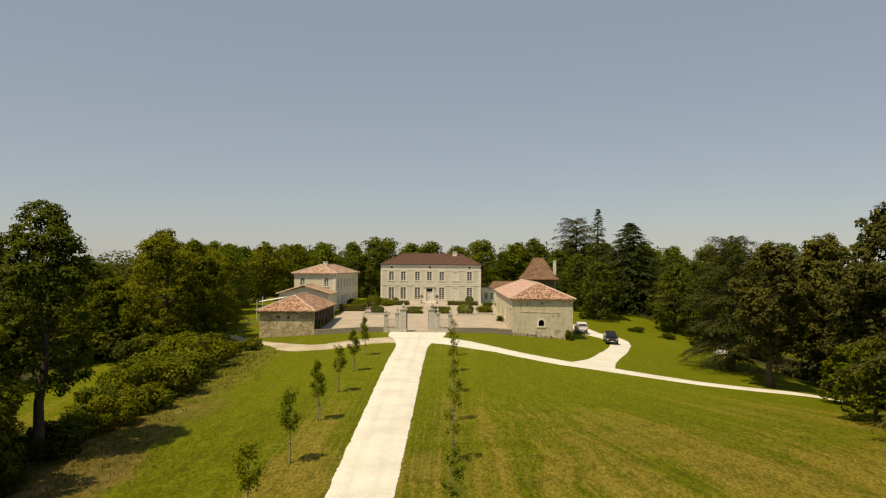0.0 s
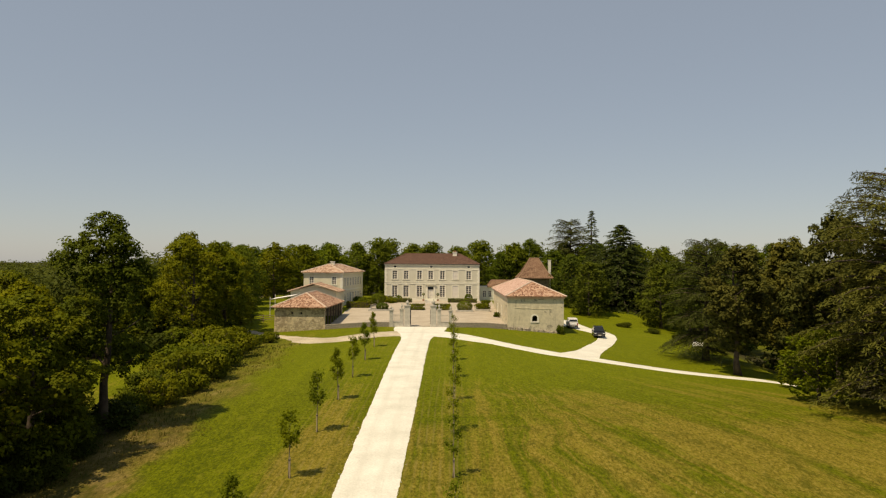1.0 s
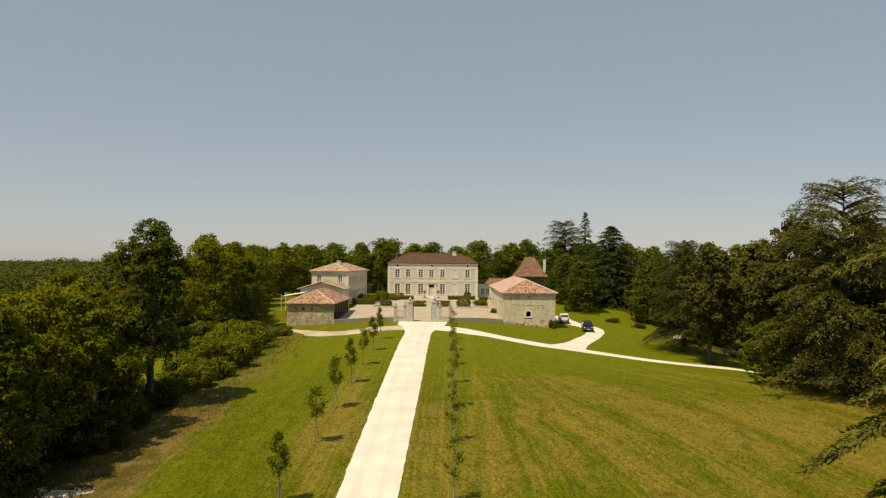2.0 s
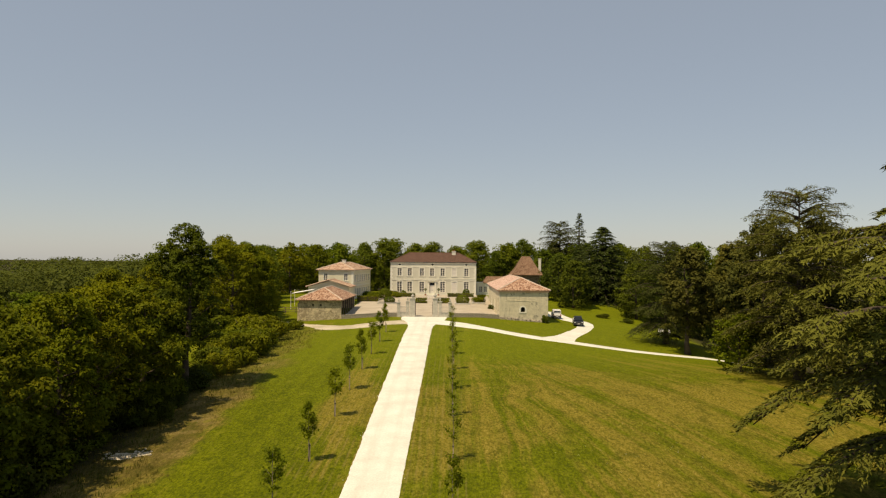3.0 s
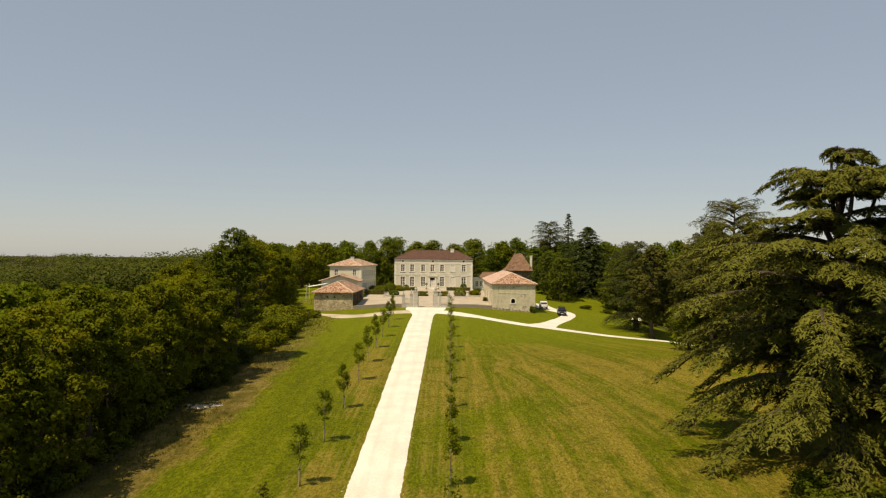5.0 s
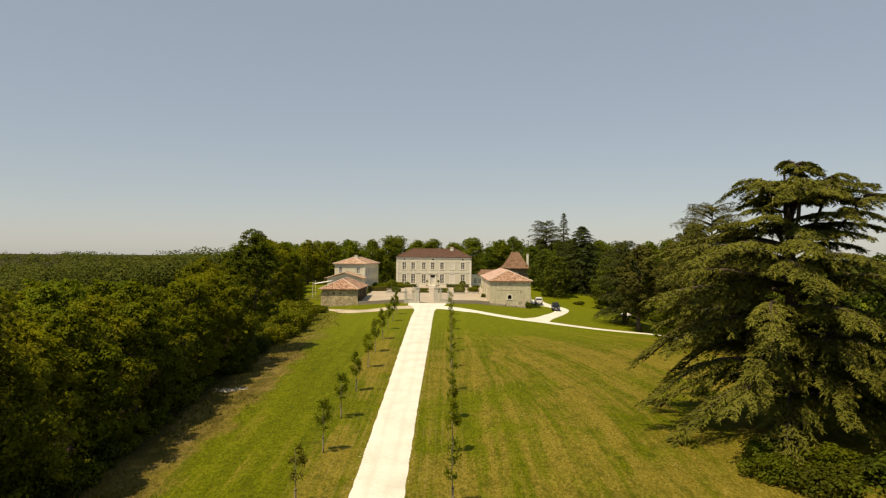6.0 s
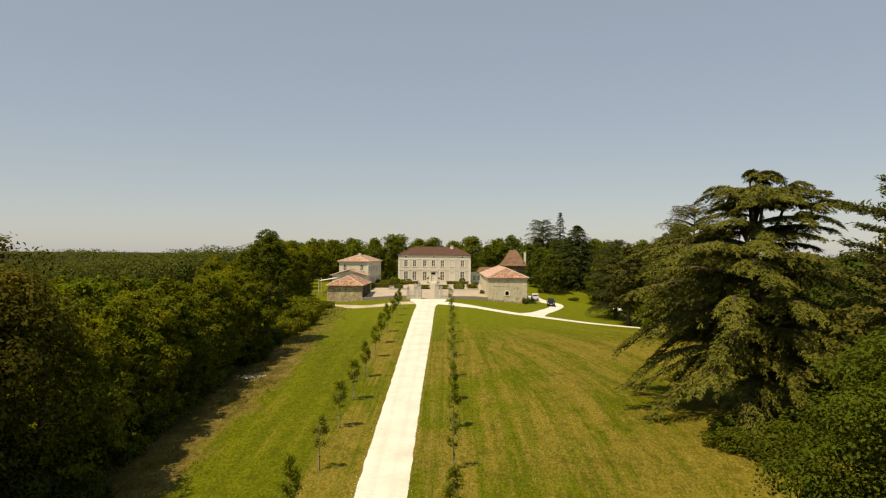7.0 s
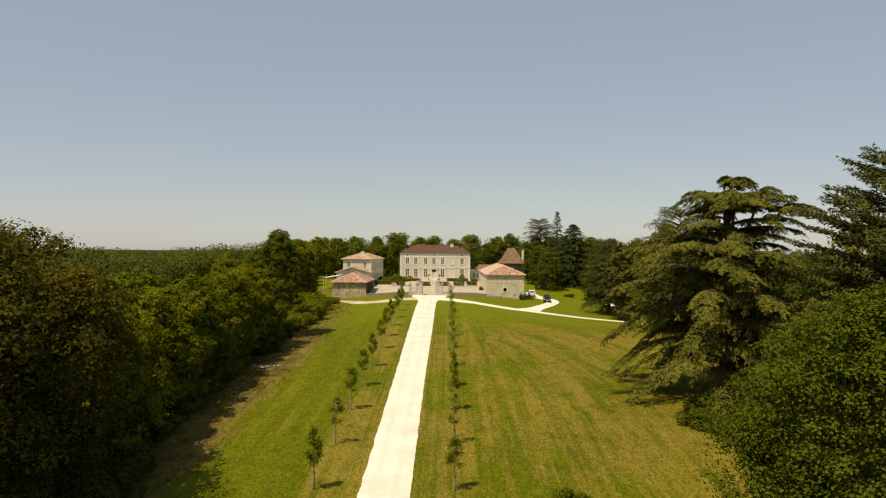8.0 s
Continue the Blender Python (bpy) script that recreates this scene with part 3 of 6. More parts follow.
def hip_roof(parent, x0, x1, y0, y1, z, zr, along, in0, in1, mats, cap, thick=0.14):
    """A hipped roof; along 'x' or 'y' is the ridge's way, in0 and in1 how far its ends stand in. mats: front, right, back, left."""
    a, b, c, d = (x0, y0, z), (x1, y0, z), (x1, y1, z), (x0, y1, z)
    if along == "x":
        r, s = (x0 + in0, (y0 + y1) / 2, zr), (x1 - in1, (y0 + y1) / 2, zr)
        polys = ((a, b, s, r), (b, c, s), (c, d, r, s), (d, a, r))
        hips = ((a, r), (d, r), (b, s), (c, s))
    else:
        r, s = ((x0 + x1) / 2, y0 + in0, zr), ((x0 + x1) / 2, y1 - in1, zr)
        polys = ((a, b, r), (b, c, s, r), (c, d, s), (d, a, r, s))
        hips = ((a, r), (b, r), (c, s), (d, s))
    for q, m in zip(polys, mats):
        roof_slope(parent, q, m, thick)
    for h in (*hips, (r, s)):
        cap_row(parent, *h, cap)


WINDOWS = {}


def window(parent, m, w, h, bars=3, surround=0.16, sill=True, recess=0.16, blind=False, leaves=2):
    """A casement in its opening (m: the opening's lower left corner on the wall's face): frame with glazing bars, panes, sill and stone surround."""
    key = (round(w, 3), round(h, 3), bars, surround, recess, blind, leaves)
    if key not in WINDOWS:
        f = Solid()
        t, y0, y1 = 0.12, recess, recess + 0.07
        f.box(0, t, y0, y1, 0, h).box(w - t, w, y0, y1, 0, h).box(t, w - t, y0, y1, 0, t).box(t, w - t, y0, y1, h - t, h)
        lw = w / leaves
        for i in range(1, leaves):
            f.box(i * lw - 0.075, i * lw + 0.075, y0 - 0.01, y1, t, h - t)
        for i in range(leaves):
            a, b = i * lw + 0.07, (i + 1) * lw - 0.07
            for k in range(1, bars):
                zz = h * k / bars
                f.box(a, b, y0 + 0.01, y1 - 0.01, zz - 0.05, zz + 0.05)
        g = []
        for i in range(leaves):
            g.append(Solid().box(i * lw + 0.05, (i + 1) * lw - 0.05, y0 + 0.03, y0 + 0.045, 0.05, h - 0.05).mesh("pane", GLASS))
        s = Solid()
        if surround:
            o = surround
            s.box(-o, -0.002, -0.045, 0.1, -0.0, h + o).box(w + 0.002, w + o, -0.045, 0.1, 0, h + o).box(-0.002, w + 0.002, -0.045, 0.1, h + 0.002, h + o)
            s.box(w / 2 - 0.13, w / 2 + 0.13, -0.075, 0.02, h + 0.0, h + o + 0.06)
        sl = Solid().box(-surround - 0.08, w + surround + 0.08, -0.11, 0.15, -0.14, -0.003)
        bl = Solid()
        if blind:
            for i in range(leaves):
                a, b = i * lw + 0.01, (i + 1) * lw - 0.01
                bl.box(a, b, 0.06, 0.10, 0.02, h - 0.02)
                for k in range(3):
                    bl.box(a + 0.08, b - 0.08, 0.045, 0.06, h * (0.04 + 0.32 * k), h * (0.31 + 0.32 * k))
        WINDOWS[key] = (f.mesh("window", WHITE_WOOD), g, s.mesh("surround", CUT_STONE) if surround else None, sl.mesh("sill", CUT_STONE), bl.mesh("shutter", WHITE_WOOD) if blind else None)
    fm, gs, sm_, slm, blm = WINDOWS[key]
    win = part("window", fm, WHITE_WOOD, parent, "", m)
    for g in gs:
        part("pane", g, GLASS, win)
    if sm_:
        part("surround", sm_, CUT_STONE, win)
    if sill:
        part("sill", slm, CUT_STONE, win)
    if blm:
        part("shutter", blm, WHITE_WOOD, win, "closed pale painted shutters")
    return win


def oval_plate(w, h, rx, rz, y0=-0.04, y1=0.12, sides=20):
    """A stone plate, w by h, with an oval hole through it."""
    s = Solid()
    inner = [(rx * math.cos(2 * math.pi * i / sides), rz * math.sin(2 * math.pi * i / sides)) for i in range(sides)]
    outer = []
    for a, b in inner:
        k = min(w / 2 / max(abs(a), 1e-6), h / 2 / max(abs(b), 1e-6))
        outer.append((a * k, b * k))
    for i in range(sides):
        j = (i + 1) % sides
        (a, b), (c, d), (e, f), (g, q) = inner[i], inner[j], outer[j], outer[i]
        s.add([(a, y0, b), (c, y0, d), (e, y0, f), (g, y0, q)], [(0, 3, 2, 1)])
        s.add([(a, y0, b), (c, y0, d), (c, y1, d), (a, y1, b)], [(0, 1, 2, 3)])
        s.add([(g, y0, q), (e, y0, f), (e, y1, f), (g, y1, q)], [(0, 3, 2, 1)])
        s.add([(a, y1, b), (c, y1, d), (e, y1, f), (g, y1, q)], [(0, 1, 2, 3)])
    return s


# ---- the manor ----
def build_manor():
    X0, Y0, Z0, W, D, H = -16.75, 174.8, 1.75, 23.85, 14.6, 9.1
    house = thing("manor_house", pose(X0, Y0, Z0), "two-storey pale limestone manor with red-brown hipped tile roof", "house")
    bays = [2.53, 5.37, 8.75, 11.6, 14.55, 17.79, 21.17]
    uw, lw = 1.2, 1.36
    up, low = (5.42, 7.6), (0.95, 3.85)
    front = []
    for i, b in enumerate(bays):
        front.append((b - uw / 2, b + uw / 2, *up))
        front.append((b - 0.72, b + 0.72, 0.32, 3.55) if i == 3 else (b - lw / 2, b + lw / 2, *low))
    ocu = [bays[0] + 0.02, bays[3] + 0.1, bays[6] - 0.02]
    for b in ocu:
        front.append((b - 0.42, b + 0.42, 8.28, 8.88))
    side_bays = (3.2, 7.0, 10.6)
    flank = [(b - uw / 2, b + uw / 2, *up) for b in side_bays] + [(b - lw / 2, b + lw / 2, *low) for b in side_bays]
    rear = [(b - uw / 2, b + uw / 2, *up) for b in bays]
    for (m, length), ops in zip(sides(W, D, 0.55), (front, flank, rear, flank)):
        w_ = part("wall", wall_mesh(length, H, 0.55, ops), PLASTER, house, "", m)
        for o in ops:
            if o in front and length == W and m == pose(0, 0, 0) and (o[2] == 0.32 or o[2] > 8):
                continue
            h = o[3] - o[2]
            blind = ops is front and abs((o[0] + o[1]) / 2 - bays[5]) < 0.1
            window(house, m @ pose(o[0], 0, o[2]), o[1] - o[0], h, 4 if h < 2.5 else 6, 0.25, True, 0.1, blind)
    for b in ocu:
        plate = part("oculus", oval_plate(0.98, 0.74, 0.36, 0.25), CUT_STONE, house, "oval attic oculus with stone surround", pose(b, 0, 8.58))
        part("pane", Solid().box(-0.4, 0.4, 0.2, 0.215, -0.29, 0.29), GLASS, plate)
    # bands, corner strips and plinth
    part("string_course", Solid().box(-0.09, W + 0.09, -0.09, -0.003, 4.22, 4.4).box(-0.05, W + 0.05, -0.05, -0.003, 4.4, 4.62).box(-0.1, W + 0.1, -0.11, -0.003, 4.62, 4.74), CUT_STONE, house)
    part("frieze_band", Solid().box(-0.07, W + 0.07, -0.07, -0.003, 7.86, 8.06), CUT_STONE, house)
    cor = Solid()
    for k, (o, z0, z1) in enumerate(((0.07, 8.86, 9.0), (0.12, 9.0, 9.14), (0.17, 9.14, 9.28))):
        cor.box(-o, W + o, -o, D + o, z0 + 0.001, z1)
    part("cornice", cor, CUT_STONE, house)
    part("plinth", Solid().box(-0.1, W + 0.1, -0.1, -0.004, -0.3, 0.62).box(-0.1, -0.004, 0, D, -0.3, 0.62).box(W + 0.004, W + 0.1, 0, D, -0.3, 0.62), CUT_STONE, house)
    for a in (-0.06, W - 0.64):
        q = Solid()
        for k in range(13):
            wide = 0.7 if k % 2 else 0.52
            x0 = a if a < 0 else a + 0.7 - wide
            q.box(x0, x0 + wide, -0.06, -0.004, 0.66 + 0.545 * k, 0.66 + 0.545 * k + 0.53)
        part("quoin", q, CUT_STONE, house)
    # front door with its hood and steps
    b = bays[3]
    door = part("door", Solid().box(b - 0.7, b - 0.02, 0.2, 0.27, 0.34, 2.75).box(b + 0.02, b + 0.7, 0.2, 0.27, 0.34, 2.75)
                .box(b - 0.58, b - 0.14, 0.17, 0.2, 0.5, 1.25).box(b + 0.14, b + 0.58, 0.17, 0.2, 0.5, 1.25)
                .box(b - 0.58, b - 0.14, 0.17, 0.2, 1.45, 2.6).box(b + 0.14, b + 0.58, 0.17, 0.2, 1.45, 2.6)
                .box(b - 0.72, b + 0.72, 0.16, 0.3, 2.77, 2.86), WHITE_WOOD, house, "white painted panelled double door")
    part("transom", Solid().box(b - 0.7, b + 0.7, 0.22, 0.235, 2.87, 3.54), GLASS, door)
    part("handle", Solid().tube([(b + 0.06, 0.15, 1.3), (b + 0.06, 0.15, 1.5)], [0.02, 0.02], 6), IRON, door)
    part("door_surround", Solid().box(b - 1.15, b - 0.73, -0.12, 0.1, 0.3, 3.75).box(b + 0.73, b + 1.15, -0.12, 0.1, 0.3, 3.75).box(b - 1.2, b + 1.2, -0.14, 0.1, 3.75, 4.0)
         .box(b - 1.4, b + 1.4, -0.34, -0.14, 3.98, 4.12), CUT_STONE, house)
    for k in range(2):
        part("step", Solid().box(b - 1.5 - 0.35 * (1 - k), b + 1.5 + 0.35 * (1 - k), -1.1 + 0.4 * k, -0.12, -0.2 + 0.001 * k, 0.15 + 0.16 * k), CUT_STONE, house)
    hip_roof(house, -0.2, W + 0.2, -0.2, D + 0.2, 9.3, 12.0, "x", 5.1, 5.1, (ROOF_MAIN,) * 4, ROOF_MAIN)
    ch = part("chimney", Solid().box(17.1, 18.2, 5.6, 6.4, 10.5, 12.3).box(17.0, 18.3, 5.5, 6.5, 12.3, 12.45), CUT_STONE, house, "squat pale stone chimney")
    part("pot", Solid().turned([(0.14, 0), (0.12, 0.35), (0.15, 0.38)], 17.42, 6.0, 12.45, 8).turned([(0.14, 0), (0.12, 0.35), (0.15, 0.38)], 17.88, 6.0, 12.45, 8), TERRACOTTA, ch)
    part("gutter", Solid().tube([(-0.22, -0.26, 9.26), (W + 0.22, -0.26, 9.26)], [0.07, 0.07], 6), IRON, house)


build_manor()


# ---- low wing between the manor and the long barn ----
def build_link():
    X0, Y0, Z0, W, D, H = 7.4, 177.6, 1.75, 11.5, 6.5, 3.5
    house = thing("link_wing", pose(X0, Y0, Z0), "low white rendered wing with brown tile roof beside the manor", "house")
    ops = [(0.7, 1.6, 0.9, 2.6), (2.1, 3.0, 0.9, 2.6), (5.6, 6.5, 0.1, 2.3), (8.4, 9.3, 0.9, 2.6)]
    for (m, length), o_ in zip(sides(W, D, 0.4), (ops, [], [], [])):
        part("wall", wall_mesh(length, H, 0.4, o_), CUT_STONE, house, "", m)
        for o in o_:
            if o[2] < 0.5:
                part("door", Solid().box(o[0] + 0.01, o[1] - 0.01, 0.15, 0.21, o[2], o[3] - 0.01), OLD_WOOD, house, "brown plank door", m)
            else:
                window(house, m @ pose(o[0], 0, o[2]), o[1] - o[0], o[3] - o[2], 3, 0.12)
    part("cornice", Solid().box(-0.1, W + 0.1, -0.16, -0.003, H - 0.2, H), CUT_STONE, house)
    hip_roof(house, 1.9, W + 0.4, -0.35, D + 0.35, H + 0.1, H + 1.75, "x", 1.2, 1.2, (ROOF_TOWER,) * 4, ROOF_TOWER)
    part("terrace_roof", Solid().box(-0.0, 1.9, -0.2, D, H + 0.002, H + 0.12), CUT_STONE, house)


build_link()


# ---- pigeon tower ----
def build_tower():
    Z0 = 1.6
    t = thing("pigeon_tower", pose(22.1, 185.8, Z0), "square rubble tower with steep flared brown tile roof", "tower")
    for (m, length), ops in zip(sides(7.2, 7.2, 0.5), ([(3.1, 4.1, 3.4, 4.5)], [], [], [])):
        part("wall", wall_mesh(length, 6.1, 0.5, ops), RUBBLE_TOWER, t, "", pose(-3.6, -3.6, 0) @ m)
    window(t, pose(-0.5, -3.6, 3.4), 1.0, 1.1, 2, 0.12)
    e, k, z0, z1, z2, a, c = 4.55, 3.3, 6.0, 7.4, 11.15, 1.15, 0.12
    lo = [(-e, -e, z0), (e, -e, z0), (e, e, z0), (-e, e, z0)]
    mi = [(-k, -k, z1), (k, -k, z1), (k, k, z1), (-k, k, z1)]
    hi = [(-a, -c, z2), (a, -c, z2), (a, c, z2), (-a, c, z2)]
    for i in range(4):
        j = (i + 1) % 4
        roof_slope(t, (lo[i], lo[j], mi[j], mi[i]), ROOF_TOWER)
        roof_slope(t, (mi[i], mi[j], hi[j], hi[i]), ROOF_TOWER)
        cap_row(t, lo[i], mi[i], ROOF_TOWER)
        cap_row(t, mi[i], hi[i], ROOF_TOWER)
    cap_row(t, (-1.25, 0, z2), (1.25, 0, z2), ROOF_TOWER, 0.2)
    part("chimney", Solid().box(3.62, 4.3, -1.6, -0.8, 0, 10.6).box(3.55, 4.37, -1.67, -0.73, 10.6, 10.75), CUT_STONE, t, "tall slender rendered chimney")
    part("eaves_board", Solid().box(-4.2, 4.2, -4.2, 4.2, 5.86, 5.99), OLD_WOOD, t)


build_tower()


# ---- long barn on the right of the gate ----
def build_long_barn():
    X0, Y0, Z0, W, D, H = 9.9, 118.0, -0.95, 9.75, 42.0, 6.45
    barn = thing("long_barn", pose(X0, Y0, Z0), "long limewashed rubble barn with salmon canal tile roof", "barn")
    arch = (4.22, 5.18, 2.2, 3.22)
    left_ops = [(3.0, 4.3, 1.3, 3.6), (8.0, 9.4, 1.4, 3.9), (13.5, 14.7, 2.2, 3.6), (19.0, 20.2, 1.6, 4.1), (25.0, 26.2, 2.4, 3.8), (31.0, 33.4, 1.9, 4.7), (36.5, 38.6, 1.8, 4.9)]
    right_ops = [(8, 9, 2.4, 3.4), (20, 23, 0.6, 3.6), (32, 33, 2.4, 3.4)]
    for (m, length), ops in zip(sides(W, D, 0.6), ([arch], right_ops, [], left_ops)):
        part("wall", wall_mesh(length, H, 0.6, ops), RUBBLE_RIGHT, barn, "", m)
        for o in ops:
            if o is arch:
                continue
            if o[3] - o[2] > 2:
                part("door", Solid().box(o[0] + 0.01, o[1] - 0.01, 0.25, 0.31, o[2], o[3] - 0.01), OLD_WOOD, barn, "old grey plank door", m)
            else:
                window(barn, m @ pose(o[0], 0, o[2]), o[1] - o[0], o[3] - o[2], 2, 0.12)
    # small arched vent with stone frame, bars behind
    cx, hw = 4.7, 0.62
    s = Solid().box(cx - hw - 0.12, cx - 0.44, -0.06, 0.12, 2.1, 2.8).box(cx + 0.44, cx + hw + 0.12, -0.06, 0.12, 2.1, 2.8).box(cx - hw - 0.16, cx + hw + 0.16, -0.09, 0.12, 1.98, 2.2)
    n = 10
    for i in range(n):
        a0, a1 = math.pi * i / n, math.pi * (i + 1) / n
        ring = [(cx + r * math.cos(a), yy, 2.8 + r * math.sin(a) * 0.95) for yy in (-0.06, 0.12) for a in (a0, a1) for r in (0.44, 0.72)]
        s.add(ring, [(0, 1, 3, 2), (4, 6, 7, 5), (0, 2, 6, 4), (1, 5, 7, 3)])
    vent = part("vent_frame", s, CUT_STONE, barn, "arched stone vent opening")
    part("bar", Solid().tube([(cx - 0.15, 0.2, 2.2), (cx - 0.15, 0.2, 3.2)], [0.02, 0.02], 5).tube([(cx + 0.15, 0.2, 2.2), (cx + 0.15, 0.2, 3.2)], [0.02, 0.02], 5), IRON, vent)
    # ledge of an old plaster line across the gable end, timbers under the eaves
    ledge = Solid()
    for i in range(26):
        x = 1.2 + i * 0.26
        z = 4.45 + 0.02 * math.sin(i * 0.9) - 0.006 * i
        ledge.box(x, x + 0.25, -0.045 - 0.02 * (i % 3 == 0), -0.003, z, z + 0.06)
    part("stone_ledge", ledge, RUBBLE_RIGHT, barn)
    part("eaves_cornice", Solid().box(-0.14, W + 0.14, -0.14, -0.003, H - 0.3, H - 0.12).box(-0.24, W + 0.24, -0.24, -0.003, H - 0.12, H + 0.02)
         .box(-0.14, -0.003, 0, D, H - 0.3, H - 0.12).box(-0.24, -0.003, 0, D, H - 0.12, H + 0.02), ROOF_NEW, barn)
    hip_roof(barn, -0.45, W + 0.45, -0.45, D + 0.45, H + 0.16, H + 2.55, "y", 7.2, 7.0, (ROOF_OLD, ROOF_NEW, ROOF_NEW, ROOF_NEW), MORTAR_CAP)
    rng = random.Random(5)
    for i in range(30):
        x = rng.uniform(0.3, W - 0.3)
        a, h = rng.uniform(0.14, 0.4), rng.uniform(0.1, 0.34)
        part("footing_stone", Solid().turned([(a, -0.35), (a * 0.95, h * 0.5), (a * 0.5, h)], x, -0.12 - rng.uniform(0, 0.25), 0.15 + 0.10 * (W - x), 7, 0.6), RUBBLE_LOW, barn)


build_long_barn()


# ---- open-sided barn on the left of the gate ----
def build_open_barn():
    X0, Y0, Z0, W, D, H = -30.6, 118.0, -1.15, 8.55, 20.5, 4.45
    barn = thing("open_barn", pose(X0, Y0, Z0), "golden rubble barn with mottled canal tile roof, open towards the yard", "barn")
    fr, ri, ba, le = sides(W, D, 0.55)
    part("wall", wall_mesh(W, H, 0.55, [(2.6, 3.0, 3.3, 3.7), (4.2, 4.6, 3.25, 3.65)]), RUBBLE_LEFT, barn, "", fr[0])
    part("wall", wall_mesh(W, H, 0.55, []), RUBBLE_LEFT, barn, "", ba[0])
    part("wall", wall_mesh(le[1], H, 0.55, [(12.0, 13.2, 0.9, 3.0)]), RUBBLE_LEFT, barn, "", le[0])
    # this wall's near-black colour deepens the shade behind the posts
    part("inner_wall", Solid().box(4.2, 4.6, 0.55, D - 0.55, 0, H), INSIDE_SHADE, barn)
    for i in range(7):
        y = 0.9 + i * (D - 1.8) / 6
        p = part("post", Solid().box(W - 0.26, W - 0.04, y - 0.11, y + 0.11, 0.0, H - 0.24, None, 0, 0.02), OLD_WOOD, barn)
        part("brace", Solid().tube([(W - 0.15, y, H - 1.1), (W - 0.15, y + 0.8, H - 0.3)], [0.07, 0.07], 4), OLD_WOOD, p)
    part("beam", Solid().box(W - 0.3, W, 0.56, D - 0.56, H - 0.24, H), OLD_WOOD, barn)
    hip_roof(barn, -0.75, W + 0.35, -0.6, D + 0.4, H + 0.1, H + 2.35, "y", 6.6, 5.2, (ROOF_OLD,) * 4, MORTAR_CAP)
    tail = Solid().box(0, 0.09, -0.5, -0.003, H - 0.12, H - 0.01).mesh("rafter_tail", OLD_WOOD)
    for i in range(22):
        part("rafter_tail", tail, OLD_WOOD, barn, "", pose(-0.6 + i * 0.44, 0, 0))
    # hollow dark drain pipe stone at the corner
    part("corner_buttress", Solid().box(-0.35, -0.004, 0.1, 0.8, -0.5, 3.9, None, 0.06), RUBBLE_LEFT, barn)


build_open_barn()


# ---- low house between the open barn and the annex ----
def build_low_house():
    X0, Y0, Z0, W, D, H = -33.6, 143.0, 0.2, 9.6, 9.6, 4.95
    h = thing("low_house", pose(X0, Y0, Z0), "low cream house with weathered canal tile gable roof", "house")
    for (m, length), ops in zip(sides(W, D, 0.45), ([(1.4, 2.3, 1.2, 2.9), (6.4, 7.3, 1.2, 2.9)], [(2.0, 2.9, 1.1, 2.9), (4.8, 5.7, 1.1, 2.9)], [], [])):
        part("wall", wall_mesh(length, H, 0.45, ops), ANNEX_PLASTER, h, "", m)
        for o in ops:
            window(h, m @ pose(o[0], 0, o[2]), o[1] - o[0], o[3] - o[2], 3, 0.12)
    c = W / 2
    part("gable", Solid().add([(0, 0.0, H), (W, 0.0, H), (c, 0.0, H + 1.3), (0, 0.45, H), (W, 0.45, H), (c, 0.45, H + 1.3)], [(0, 1, 2), (5, 4, 3), (0, 2, 5, 3), (1, 4, 5, 2), (0, 3, 4, 1)]), ANNEX_PLASTER, h)
    z, zr, o = H + 0.12, H + 1.62, 0.55
    roof_slope(h, ((-o, D, z - 0.15), (-o, -0.5, z - 0.15), (c, -0.5, zr), (c, D, zr)), ROOF_PALE)
    roof_slope(h, ((W + o, -0.5, z - 0.15), (W + o, D, z - 0.15), (c, D, zr), (c, -0.5, zr)), ROOF_PALE)
    cap_row(h, (c, -0.5, zr), (c, D, zr), ROOF_PALE)
    cap_row(h, (-o, -0.45, z - 0.12), (c, -0.45, zr + 0.02), ROOF_PALE)
    cap_row(h, (W + o, -0.45, z - 0.12), (c, -0.45, zr + 0.02), ROOF_PALE)


build_low_house()


